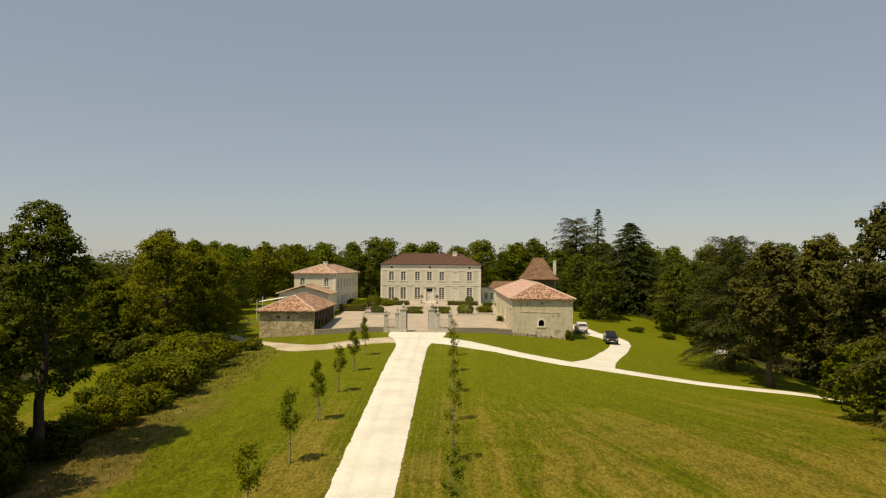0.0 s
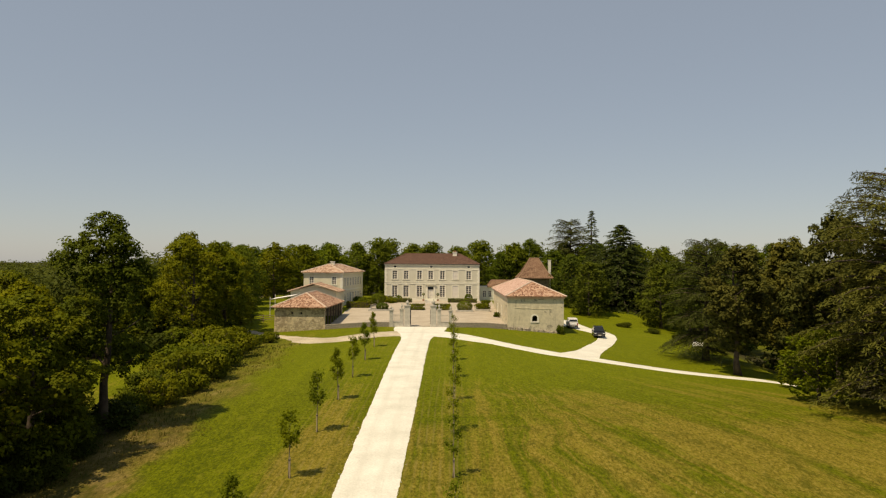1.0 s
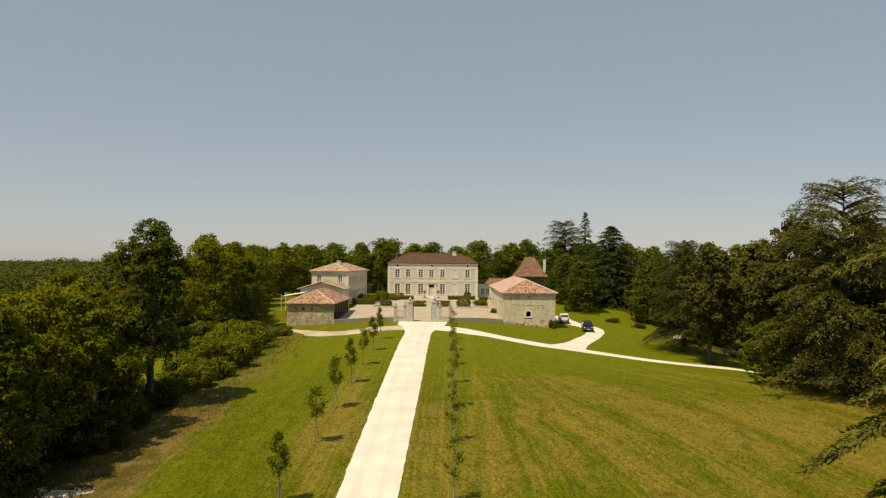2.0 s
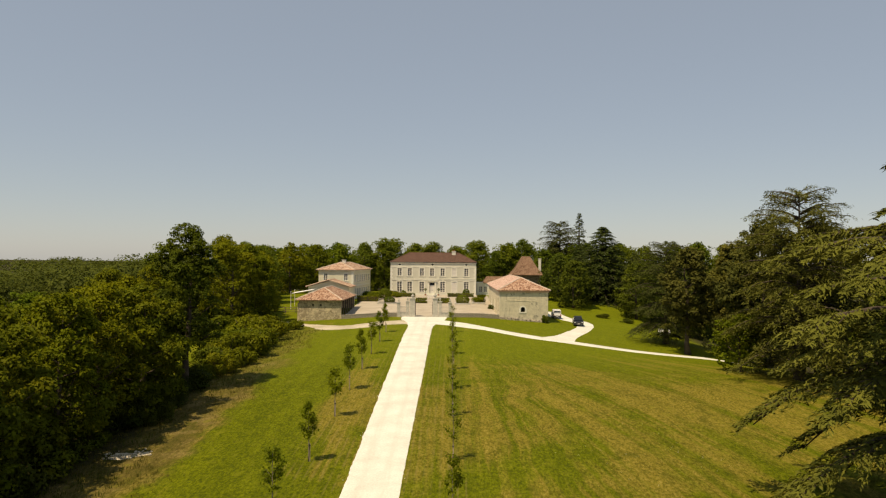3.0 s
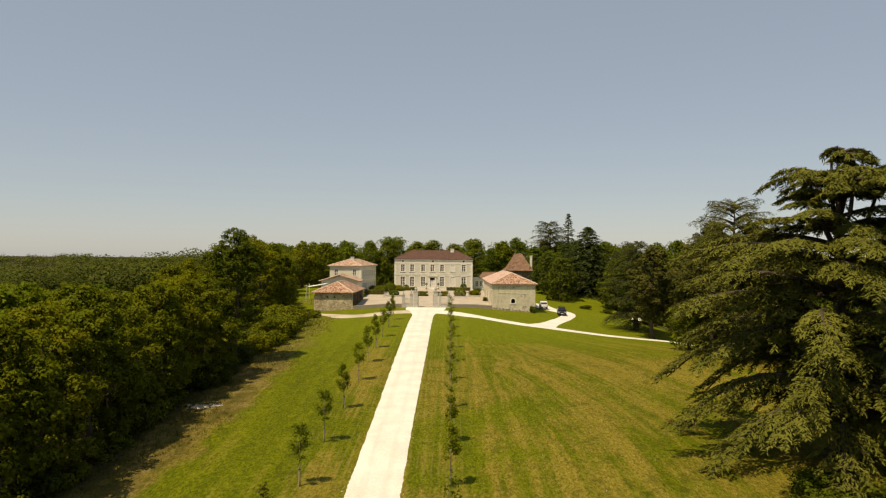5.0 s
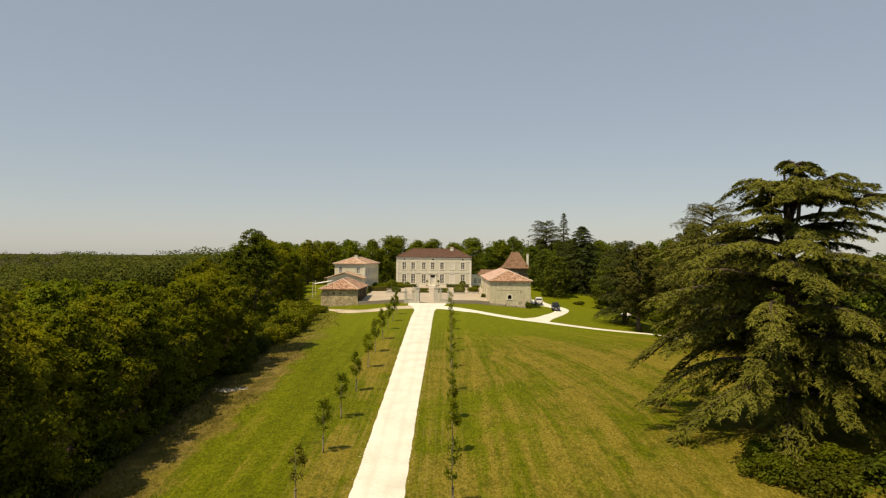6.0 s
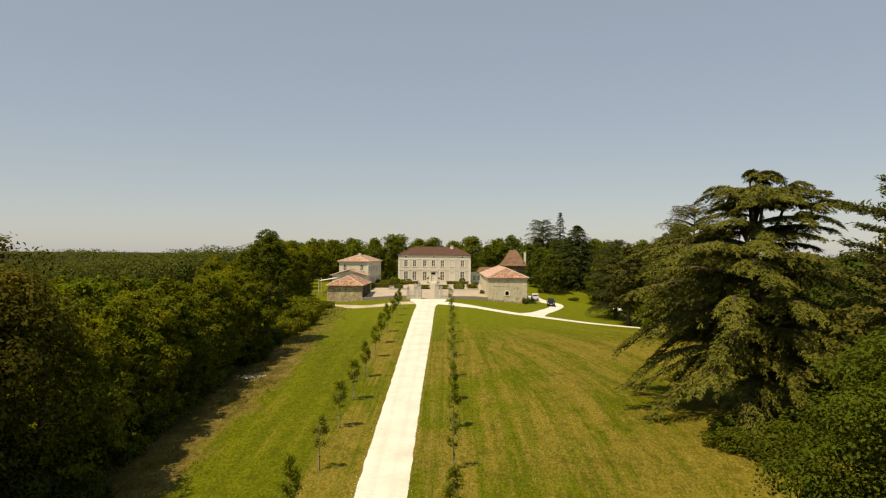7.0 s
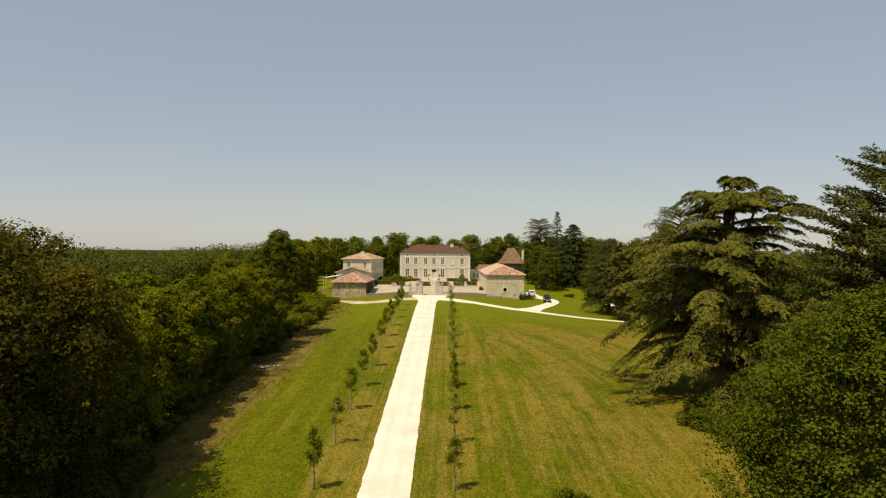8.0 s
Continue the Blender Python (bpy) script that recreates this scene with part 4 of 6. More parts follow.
# ---- annex ----
def build_annex():
    W, D, H = 9.0, 24.0, 7.9
    m0 = pose(-24.75, 156.5, 1.0, 0, 0, -4.0) @ pose(-W, 0, 0)
    h = thing("annex_house", m0, "two-storey cream annex with bleached canal tile hipped roof", "house")
    fr = [(1.35, 2.35, 5.15, 7.0), (6.55, 7.55, 5.15, 7.0), (1.35, 2.35, 1.1, 3.2), (6.55, 7.55, 1.1, 3.2)]
    rt = [(1.5 + 3.1 * i, 2.75 + 3.1 * i, z0, z1) for i in range(7) for z0, z1 in ((4.75, 6.75), (0.8, 3.2))]
    for (m, length), ops in zip(sides(W, D, 0.5), (fr, rt, [], [])):
        part("wall", wall_mesh(length, H, 0.5, ops), ANNEX_PLASTER, h, "", m)
        for o in ops:
            window(h, m @ pose(o[0], 0, o[2]), o[1] - o[0], o[3] - o[2], 4, 0.14 if ops is fr else 0, ops is fr, 0.08 if ops is fr else -0.05)
    part("string_course", Solid().box(W + 0.003, W + 0.09, 0, D, 3.75, 4.05).box(0, W + 0.09, -0.09, -0.003, 3.75, 4.05), CUT_STONE, h)
    part("cornice", Solid().box(-0.2, W + 0.2, -0.2, -0.003, H - 0.3, H).box(W + 0.003, W + 0.2, 0, D, H - 0.3, H), CUT_STONE, h)
    for y in (0.0, D - 0.5):
        part("corner_strip", Solid().box(W + 0.003, W + 0.06, y, y + 0.5, 0, H - 0.31), CUT_STONE, h)
    part("corner_strip", Solid().box(W - 0.5, W + 0.06, -0.06, -0.003, 0, H - 0.31), CUT_STONE, h)
    hip_roof(h, -0.5, W + 0.5, -0.5, D + 0.5, H + 0.1, H + 1.95, "y", 6.0, 6.0, (ROOF_PALE,) * 4, MORTAR_CAP)
    part("chimney", Solid().box(4.3, 5.2, 8.0, 8.7, H + 1.2, H + 2.5).box(4.2, 5.3, 7.9, 8.8, H + 2.5, H + 2.62), CUT_STONE, h, "pale stone chimney")


build_annex()


# ---- plants ----
def leaf_quads(c, nrm, length, width, rng, fold=0.25, along=None, stray=0.3):
    """Small folded leaves or sprays at c, facing nrm; along: the way they point, else any."""
    n = len(c)
    nrm = nrm / np.maximum(np.linalg.norm(nrm, axis=1), 1e-6)[:, None]
    a = rng.normal(size=(n, 3)) if along is None else along + stray * rng.normal(size=(n, 3))
    a -= (a * nrm).sum(1)[:, None] * nrm
    a /= np.maximum(np.linalg.norm(a, axis=1), 1e-6)[:, None]
    b = np.cross(nrm, a)
    ln = (length * rng.uniform(0.65, 1.25, n))[:, None]
    wd = (width * rng.uniform(0.65, 1.25, n))[:, None]
    up = nrm * ln * fold
    return np.stack([c - a * ln * 0.5, c - b * wd * 0.5 + up * 0.4, c + a * ln * 0.5 - up * 0.3, c + b * wd * 0.5 + up * 0.4], 1)


def unit(v):
    return v / np.maximum(np.linalg.norm(v, axis=-1, keepdims=True), 1e-6)


def limbs(s, rng, base, top, r0, count, reach, lift, start=0.35, bend=0.06):
    """A tapered, slightly crooked trunk with limbs. Returns the limb ends."""
    h = top - base
    k = 7
    pts, rad = [], []
    ox = oy = 0.0
    for i in range(k + 1):
        t = i / k
        ox += rng.normal() * bend * h / k
        oy += rng.normal() * bend * h / k
        flare = 1.0 + 0.5 * max(0, 0.12 - t) / 0.12
        pts.append((ox * (i > 0), oy * (i > 0), base + h * t))
        rad.append(max(r0 * flare * (1 - 0.86 * t), 0.02))
    s.tube(pts, rad, 8)
    ends = []
    for i in range(count):
        t = start + (0.95 - start) * (i + rng.uniform(0, 0.8)) / count
        w = i * 2.4 + rng.uniform(-0.4, 0.4)
        j = min(int(t * k), k - 1)
        p = Vector(pts[j]).lerp(Vector(pts[j + 1]), t * k - j)
        out = reach * (1.05 - 0.55 * t) * rng.uniform(0.75, 1.1)
        q = p + Vector((math.cos(w) * out, math.sin(w) * out, lift * out * rng.uniform(0.5, 1.2)))
        m = p.lerp(q, 0.5) + Vector((0, 0, -0.08 * out + rng.normal() * 0.1))
        r = r0 * 0.45 * (1 - 0.6 * t)
        s.tube([p, m, q], [r, r * 0.65, r * 0.22], 5)
        ends.append(np.array(q))
    return ends


def broadleaf(name, seed, height, radius, leaves, leaf, mat, label, crown_low=0.22, clumps=46, bark=None, spread_=0.9, category="tree", trunk_r=None, tufts=9, flat=0.8):
    """A deciduous tree: trunk with limbs, and a crown of many clumps with gaps between them."""
    rng = np.random.default_rng(seed)
    t = thing(name, pose(0, 0, -200), label, category)
    s = Solid()
    r0 = trunk_r or 0.022 * height + 0.05
    ends = limbs(s, rng, -0.3, height * 0.86, r0, 11, radius * 0.8, 0.75, 0.3)
    part("trunk", s, bark or BARK, t, "", None, True)
    zc, zr = height * (1 + crown_low) / 2, height * (1 - crown_low) / 2
    cen = []
    for e in ends:
        cen.append(e)
    while len(cen) < clumps:
        q = rng.uniform(0, 1) ** 0.85
        prof = min(1.0, 2.6 * (1 - q)) ** 0.6 * (0.78 + 0.22 * min(1.0, q * 3))
        k = math.sqrt(rng.uniform(0.12, 1.0))
        w = rng.uniform(0, 2 * math.pi)
        wide = radius * 0.82 * prof * k * rng.uniform(0.8, 1.1)
        cen.append(np.array([math.cos(w) * wide, math.sin(w) * wide, height * (crown_low + 0.06 + (0.9 - crown_low) * q)]))
    cen = np.array(cen)
    size = radius * rng.uniform(0.2, 0.36, len(cen)) * spread_
    # every clump carries smaller tufts on its upper and outer sides
    k = tufts
    d = unit(rng.normal(size=(len(cen), k, 3)) + np.array([0, 0, 0.35]) + 0.55 * unit(cen - np.array([0, 0, zc]))[:, None])
    tuft = (cen[:, None] + d * (size * 0.86)[:, None, None] * np.array([1.05, 1.05, flat])).reshape(-1, 3)
    tsize = np.repeat(size, k) * rng.uniform(0.26, 0.5, len(tuft)) * (9 / k) ** 0.4
    face = (d + 0.5 * unit(cen - np.array([0, 0, zc]))[:, None]).reshape(-1, 3)
    share = tsize ** 2
    pick = rng.choice(len(tuft), leaves, p=share / share.sum())
    d = unit(rng.normal(size=(leaves, 3)) + np.array([0, 0, 0.75]))
    c = tuft[pick] + d * (tsize[pick] * rng.uniform(0.35, 1.15, leaves) ** 0.7)[:, None] * np.array([1.1, 1.1, 0.85])
    n = unit(d + np.array([0, 0, 0.5]) + 0.42 * rng.normal(size=d.shape))
    soft = d * 0.45 + face[pick] * 0.6 + np.array([0, 0, 0.42]) + 0.2 * n
    part("crown", quads_of("crown", leaf_quads(c, n, leaf, leaf * 0.72, rng), mat, soft), mat, t)
    return t


def shrub(name, seed, height, radius, leaves, leaf, mat, label, category="shrub"):
    rng = np.random.default_rng(seed)
    t = thing(name, pose(0, 0, -200), label, category)
    for i in range(6):
        s = Solid()
        w = i * 1.05 + rng.uniform(-0.3, 0.3)
        q = (math.cos(w) * radius * 0.6, math.sin(w) * radius * 0.6, height * rng.uniform(0.55, 0.8))
        s.tube([(0.1 * math.cos(w), 0.1 * math.sin(w), -0.2), (q[0] * 0.45, q[1] * 0.45, q[2] * 0.55), q], [0.06, 0.045, 0.015], 5)
        part("stem", s, BARK, t, "", None, True)
    k = 22
    w, r = rng.uniform(0, 2 * math.pi, k), radius * np.sqrt(rng.uniform(0, 0.8, k))
    cen = np.stack([np.cos(w) * r, np.sin(w) * r, height * rng.uniform(0.2, 0.78, k) * (1 - 0.35 * (r / radius) ** 2)], 1)
    size = radius * rng.uniform(0.25, 0.42, k)
    pick = rng.integers(0, k, leaves)
    d = unit(rng.normal(size=(leaves, 3)) + np.array([0, 0, 0.3]))
    c = cen[pick] + d * (size[pick] * rng.uniform(0.5, 1.1, leaves) ** 0.6)[:, None] * np.array([1, 1, min(0.95, height / radius * 0.6)])
    c[:, 2] = np.maximum(c[:, 2], 0.05)
    n = unit(d + np.array([0, 0, 0.5]) + 0.55 * rng.normal(size=d.shape))
    soft = d + 0.3 * n + np.array([0, 0, 0.4])
    part("foliage", quads_of("foliage", leaf_quads(c, n, leaf, leaf * 0.7, rng), mat, soft), mat, t)
    return t


def conifer(name, seed, height, radius, tiers, per, subs, spray, mat, label, shape="cedar", low=0.06, ragged=0.2, lean=(0, 0), step=0.2):
    """Boughs in tiers, each with feathery drooping branchlets. Cedar: level, wide to the top. Fir: a close cone. Pine: upswept, tufted."""
    rng = np.random.default_rng(seed)
    t = thing(name, pose(0, 0, -200), label, "tree")
    s = Solid()
    r0 = 0.026 * height + 0.06
    k = 8
    s.tube([(0.05 * math.sin(i * 1.7) * (i > 0), 0.05 * math.cos(i * 2.3) * (i > 0), -0.3 + (height * 0.95 + 0.3) * i / k) for i in range(k + 1)],
           [max(r0 * (1.25 if i == 0 else 1) * (1 - 0.95 * i / k), 0.025) for i in range(k + 1)], 8)
    cs, ns, al = [], [], []
    up = np.array([0, 0, 1.0])
    angle = 0.0
    for tier in range(tiers):
        count = per if shape != "cedar" or tier < tiers - 2 else per + 2
        for j in range(count):
            f = (tier + (0.28 if shape != "cedar" else 0.55) * rng.uniform(-1, 1) + (0.5 if shape != "cedar" else 0.35) * (j % 2)) / (tiers - 0.5)
            f = min(max(f, 0.0), 1.0)
            z = height * (low + (0.965 - low) * f)
            angle += 2 * math.pi / count + 0.37 * (j == 0)
            w = angle + rng.uniform(-0.25, 0.25)
            if shape == "cedar":
                prof = float(np.interp(f, (0, 0.12, 0.3, 0.5, 0.75, 0.86, 0.97, 1), (0.8, 1.02, 1.04, 0.95, 0.8, 0.64, 0.46, 0.34)))
                prof *= 1.0 + lean[0] * (f - 0.4) * 2 * math.cos(w)
                rise, droop, fan = 0.16 + 0.40 * f, 0.48 - 0.22 * f, 0.42
            elif shape == "fir":
                prof = (1.0 - f) ** 0.66 + 0.02
                rise, droop, fan = 0.02 + 0.25 * f, 0.36, 0.34
            else:
                prof = (0.5 + 0.5 * math.sin(math.pi * min(1, 0.18 + f))) * (1.0 - f ** 3 * 0.7)
                if shape == "broad pine":
                    prof = 0.95 - 0.5 * f ** 5
                rise, droop, fan = 0.25 + 0.35 * f, 0.14, 0.36
            length = radius * prof * rng.uniform(1 - ragged, 1 + ragged * 0.55)
            length = max(0.35, length)
            out = np.array([math.cos(w), math.sin(w), 0.0])
            side = np.array([-math.sin(w), math.cos(w), 0.0])
            u = np.linspace(0, 1, 5)
            line = up * z + out[None] * (u * length)[:, None] + up[None] * (length * (rise * u - droop * u ** 2.2))[:, None]
            rb = max(0.012 * length + 0.018, 0.02)
            s.tube([tuple(q) for q in line], [rb * 1.5, rb * 1.2, rb * 0.9, rb * 0.55, rb * 0.2], 4)
            m = max(5, int(subs * (0.3 + 0.7 * length / radius)))
            for u0 in np.sort(rng.uniform(0.16 if "pine" not in shape else 0.3, 1.0, m)):
                sg = rng.choice((-1.0, 1.0))
                a = rng.uniform(0.35, 1.05)
                ls = length * fan * (1.16 - u0) ** 0.65 * rng.uniform(0.7, 1.2) + 0.25
                way = unit(out * math.cos(a) + side * sg * math.sin(a))
                n = max(3, int(ls / step))
                v = (np.arange(n) + rng.uniform(0, 1, n)) / n
                dr = (0.62 if shape == "cedar" else 0.42 if shape == "fir" else -0.25)
                p0 = up * (z + length * (rise * u0 - droop * u0 ** 2.2)) + out * (u0 * length)
                c = p0 + way[None] * (v * ls)[:, None] - up[None] * (ls * dr * v ** 1.7)[:, None]
                c = c + rng.normal(size=(n, 3)) * np.array([0.11, 0.11, 0.07]) * (1 + 0.05 * radius)
                lie = way[None] * (0.9 + 0 * v)[:, None] - up[None] * (1.2 * dr * v)[:, None]
                if shape == "cedar":
                    # feathered: side twigs on both edges of the branchlet, their tips hanging
                    lat = np.array([-way[1], way[0], 0.0]) * rng.choice((-1.0, 1.0), (n, 1))
                    off = rng.uniform(0, 1, (n, 1)) * (0.1 + 0.15 * ls * (1 - v) ** 0.8)[:, None]
                    c = c + lat * off - up * (off ** 1.5 * 0.42)
                    lie = lie * 0.75 + lat * 0.7 - up * (0.22 + 0.3 * v)[:, None]
                cs.append(c)
                al.append(lie)
                ns.append(up + 0.25 * out + (0.38 if "pine" not in shape else 0.8) * rng.normal(size=(n, 3)))
    part("trunk", s, BARK, t, "", None, True)
    c, n, a = np.vstack(cs), np.vstack(ns), np.vstack(al)
    soft = up + 0.45 * unit(c * np.array([1, 1, 0])) + 0.3 * unit(n)
    part("crown", quads_of("crown", leaf_quads(c, n, spray, spray * (0.21 if shape == "cedar" else 0.3), rng, 0.1, a, 0.14 if shape == "cedar" else 0.3), mat, soft), mat, t)
    return t


def old_cedar(name, seed, mat, label):
    """A great old cedar: a stout trunk, long level boughs that carry flat pads of foliage with hanging rims, and a flat, open, many-limbed top."""
    rng = np.random.default_rng(seed)
    t = thing(name, pose(0, 0, -200), label, "tree")
    s = Solid()
    up = np.array([0, 0, 1.0])
    cs, ns, al = [], [], []

    def twigs(p0, way, ls, dr):
        """A feathered branchlet from p0: sprays on both its edges, the tip hanging."""
        n = max(4, int(ls / 0.036))
        v = (np.arange(n) + rng.uniform(0, 1, n)) / n
        c = p0 + way[None] * (v * ls)[:, None] - up[None] * (ls * dr * v ** 2.0)[:, None]
        lat = np.array([-way[1], way[0], 0.0]) * rng.choice((-1.0, 1.0), (n, 1))
        off = rng.uniform(0, 1, (n, 1)) * (0.12 + 0.2 * ls * (1 - v) ** 0.7)[:, None]
        c = c + lat * off - up * (off ** 1.5 * 0.25) + rng.normal(size=(n, 3)) * np.array([0.07, 0.07, 0.05])
        cs.append(c)
        al.append(way[None] * 0.8 + lat * 0.65 - up * (0.05 + 0.75 * dr * v)[:, None])
        ns.append(up + 0.5 * way + 0.5 * rng.normal(size=(n, 3)))

    def bough(p, w, length, rise, droop, first, fan, pads, hang=0.4):
        """One limb from p towards w, with its pads of branchlets beyond the share first."""
        out = np.array([math.cos(w), math.sin(w), 0.0])
        side = np.array([-math.sin(w), math.cos(w), 0.0])
        bend = rng.uniform(-0.12, 0.12) * length

        def at(u):
            return p + out * (u * length) + side * (bend * math.sin(u * 3.1)) + up * (length * (rise * u - droop * u ** 2.4))
        rb = 0.016 * length + 0.03
        s.tube([tuple(at(u)) for u in np.linspace(0, 1, 7)], [rb * q for q in (1.6, 1.35, 1.1, 0.9, 0.7, 0.45, 0.15)], 5)
        for k in range(pads):
            u0 = first + (1.0 - first) * (k + rng.uniform(0.2, 0.8)) / pads
            for sg in (-1.0, 1.0):
                a = rng.uniform(0.5, 1.15) * (1.15 - 0.5 * u0)
                way = unit(out * math.cos(a) + side * sg * math.sin(a))
                ls = length * fan * (1.2 - u0) ** 0.55 * rng.uniform(0.65, 1.15) + 0.35
                q = at(u0)
                twigs(q, way, ls, hang * rng.uniform(0.5, 1.1))
                s.tube([tuple(q), tuple(q + way * ls * 0.6 - up * ls * hang * 0.3)], [rb * 0.35, rb * 0.1], 3)
        twigs(at(0.9), out, 0.14 * length + 0.5, hang)

    s.tube([(0.25 * math.sin(i * 1.3), 0.2 * math.cos(i * 1.9) - 0.2, -0.4 + 2.6 * i) for i in range(10)],
           [1.15, 0.85, 0.78, 0.72, 0.66, 0.58, 0.47, 0.36, 0.24, 0.1], 10)
    # lower and middle storeys: bough length by height, longer on the open side
    for z0, reach, count, rise, droop, hang in ((4.4, 12.6, 8, 0.30, 0.66, 0.75), (6.6, 13.0, 9, 0.32, 0.60, 0.75), (9.0, 12.8, 9, 0.30, 0.50, 0.7), (11.4, 12.4, 8, 0.32, 0.44, 0.65), (13.8, 11.8, 8, 0.30, 0.38, 0.6),
                                                (16.0, 10.8, 8, 0.32, 0.32, 0.55), (17.8, 9.6, 7, 0.34, 0.28, 0.5), (19.6, 8.4, 8, 0.30, 0.28, 0.55), (21.4, 6.6, 8, 0.30, 0.28, 0.5), (23.0, 4.6, 6, 0.34, 0.3, 0.5)):
        w0 = rng.uniform(0, 6.28)
        for j in range(count):
            w = w0 + 6.283 * j / count + rng.uniform(-0.22, 0.22)
            length = reach * (1.0 - 0.12 * math.cos(w) * (1 if z0 < 19 else -1)) * rng.uniform(0.74, 1.06)
            bough(np.array([0, 0, z0 + rng.uniform(-1.0, 1.0)]), w, length, rise + rng.uniform(-0.10, 0.16), droop * rng.uniform(0.85, 1.3), 0.16, 0.27, 15, hang)
    # the open top: steep leaders that spread flat pads at their ends
    for w, reach, z0, z1 in ((2.9, 1.8, 17.0, 24.2), (1.4, 1.8, 18.0, 25.6), (0.2, 4.8, 16.6, 24.8), (-0.5, 6.4, 16.0, 22.6), (-1.6, 2.8, 17.6, 24.2), (0.0, 0.4, 20.0, 26.0)):
        a = np.array([0, 0, z0])
        e = np.array([math.cos(w) * reach, math.sin(w) * reach, z1])
        m = a * 0.5 + e * 0.5 + np.array([math.cos(w), math.sin(w), -0.9]) * 0.5
        s.tube([tuple(a), tuple(m), tuple(e)], [0.26, 0.19, 0.09], 6)
        for j in range(7):
            v = w + 6.283 * j / 7 + rng.uniform(-0.3, 0.3)
            away = 0.75 + 0.45 * math.cos(v - w)
            k = rng.uniform(0.0, 0.45)
            bough(e * (1 - k) + m * k, v, 3.7 * away * rng.uniform(0.6, 1.2), rng.uniform(0.05, 0.5), 0.42, 0.2, 0.30, 7, 0.75)
    part("trunk", s, BARK, t, "", None, True)
    c, n, a = np.vstack(cs), np.vstack(ns), np.vstack(al)
    soft = up + 0.5 * unit(c * np.array([1, 1, 0])) + 0.25 * unit(n)
    part("crown", quads_of("crown", leaf_quads(c, n, 0.5, 0.12, rng, 0.1, a, 0.16), mat, soft), mat, t)
    return t


def plant(proto, x, y, turn, scale=1.0, tall=1.0, sink=0.1, label="", group=""):
    """A copy of a plant, standing on the ground."""
    q = proto.scale
    m = pose(x, y, gz(x, y) - sink, 0, 0, turn) @ Matrix.Diagonal((scale / q.x, scale / q.y, scale * tall / q.z, 1))
    ob = copy_thing(proto, m)
    if label or group:
        tagged(ob, label, "", group)
    return ob


def retire(proto, x, y, turn, scale=1.0, tall=1.0):
    """Stands the first of a kind itself on the ground."""
    proto.matrix_basis = pose(x, y, gz(x, y) - 0.1, 0, 0, turn) @ Matrix.Diagonal((scale, scale, scale * tall, 1))
    return proto


rnd = random.Random(11)
# Protos. Each of them is later moved to a place of its own.
WOOD = [broadleaf("woodland_tree", 21 + i, 13.0, 4.8, 13000, 0.31, (LEAF_WOOD, LEAF_LOCUST, LEAF_WOOD, LEAF_LOCUST)[i], "dense green woodland tree at the meadow's edge", 0.10, 72, None, 0.85) for i in range(4)]
FAR = [broadleaf("broadleaf_tree", 41 + i, 14.5, 5.9, 3900, 0.62, (LEAF_FAR, LEAF_LOCUST, LEAF_WOOD, LEAF_LOCUST)[i], "full green broadleaf tree in the wood", 0.0, 90, None, 0.82) for i in range(4)]
BELT = [broadleaf("broadleaf_tree", 45 + i, 14.5, 6.4, 5200, 0.56, LEAF_BELT, "full deep green broadleaf tree behind the house", -0.08, 140, None, 0.78) for i in range(2)]
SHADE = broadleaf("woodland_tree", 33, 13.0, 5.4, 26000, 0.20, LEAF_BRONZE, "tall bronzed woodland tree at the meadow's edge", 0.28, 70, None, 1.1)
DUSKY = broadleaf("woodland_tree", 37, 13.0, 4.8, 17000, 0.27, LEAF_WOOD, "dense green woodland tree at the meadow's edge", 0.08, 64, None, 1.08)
DEEP = [broadleaf("broadleaf_tree", 51 + i, 14.5, 6.0, 5000, 0.6, LEAF_PARK, "dense dark green tree in the park", -0.03, 110, None, 0.8) for i in range(2)]
SHRUB = [shrub("bush", 61 + i, 3.2, 2.4, 2600, 0.31, m, "dense wild bush along the wood's edge") for i, m in enumerate((LEAF_WOOD, LEAF_BRIGHT, LEAF_OAK, LEAF_SHADED))]

# leaf colour darkened to stand for the shade under the trees
THICKET = shrub("bush", 71, 6.4, 4.8, 14000, 0.25, LEAF_SHADED, "dense thicket under the bronzed trees, its leaves darkened for shade")

# right-hand park trees
BIG_CEDAR = old_cedar("cedar_tree", 5, NEEDLE_CEDAR, "huge grey-green cedar with layered drooping boughs and flat top")
retire(BIG_CEDAR, 32.8, 13.0, 0, 1.0, 1.01)
CEDAR2 = conifer("cedar_tree", 8, 22.0, 7.4, 13, 8, 30, 0.5, NEEDLE_SHADY, "mature grey-green cedar in the park", "cedar", 0.1, 0.35, (0, 0), 0.13)
PINE = broadleaf("pine_tree", 9, 20.0, 5.6, 17000, 0.46, NEEDLE_PINE, "tall pine with dark clumped crown on the lawn", 0.16, 100, None, 0.9, flat=0.6)
PINE2 = broadleaf("pine_tree", 14, 18.0, 6.2, 17000, 0.46, NEEDLE_PINE, "broad shaggy pine with clumped crown on the lawn", 0.02, 110, None, 0.9, flat=0.6)
FIR = conifer("fir_tree", 10, 21.0, 8.2, 18, 12, 24, 0.8, NEEDLE_DARK, "dark broad-based fir behind the barn", "fir", 0.02, 0.18, (0, 0), 0.3)
SPRUCE = conifer("spruce_tree", 12, 26.6, 4.8, 17, 8, 16, 0.75, NEEDLE_DARK, "tall narrow spruce behind the tower", "fir", 0.1, 0.3, (0, 0), 0.3)
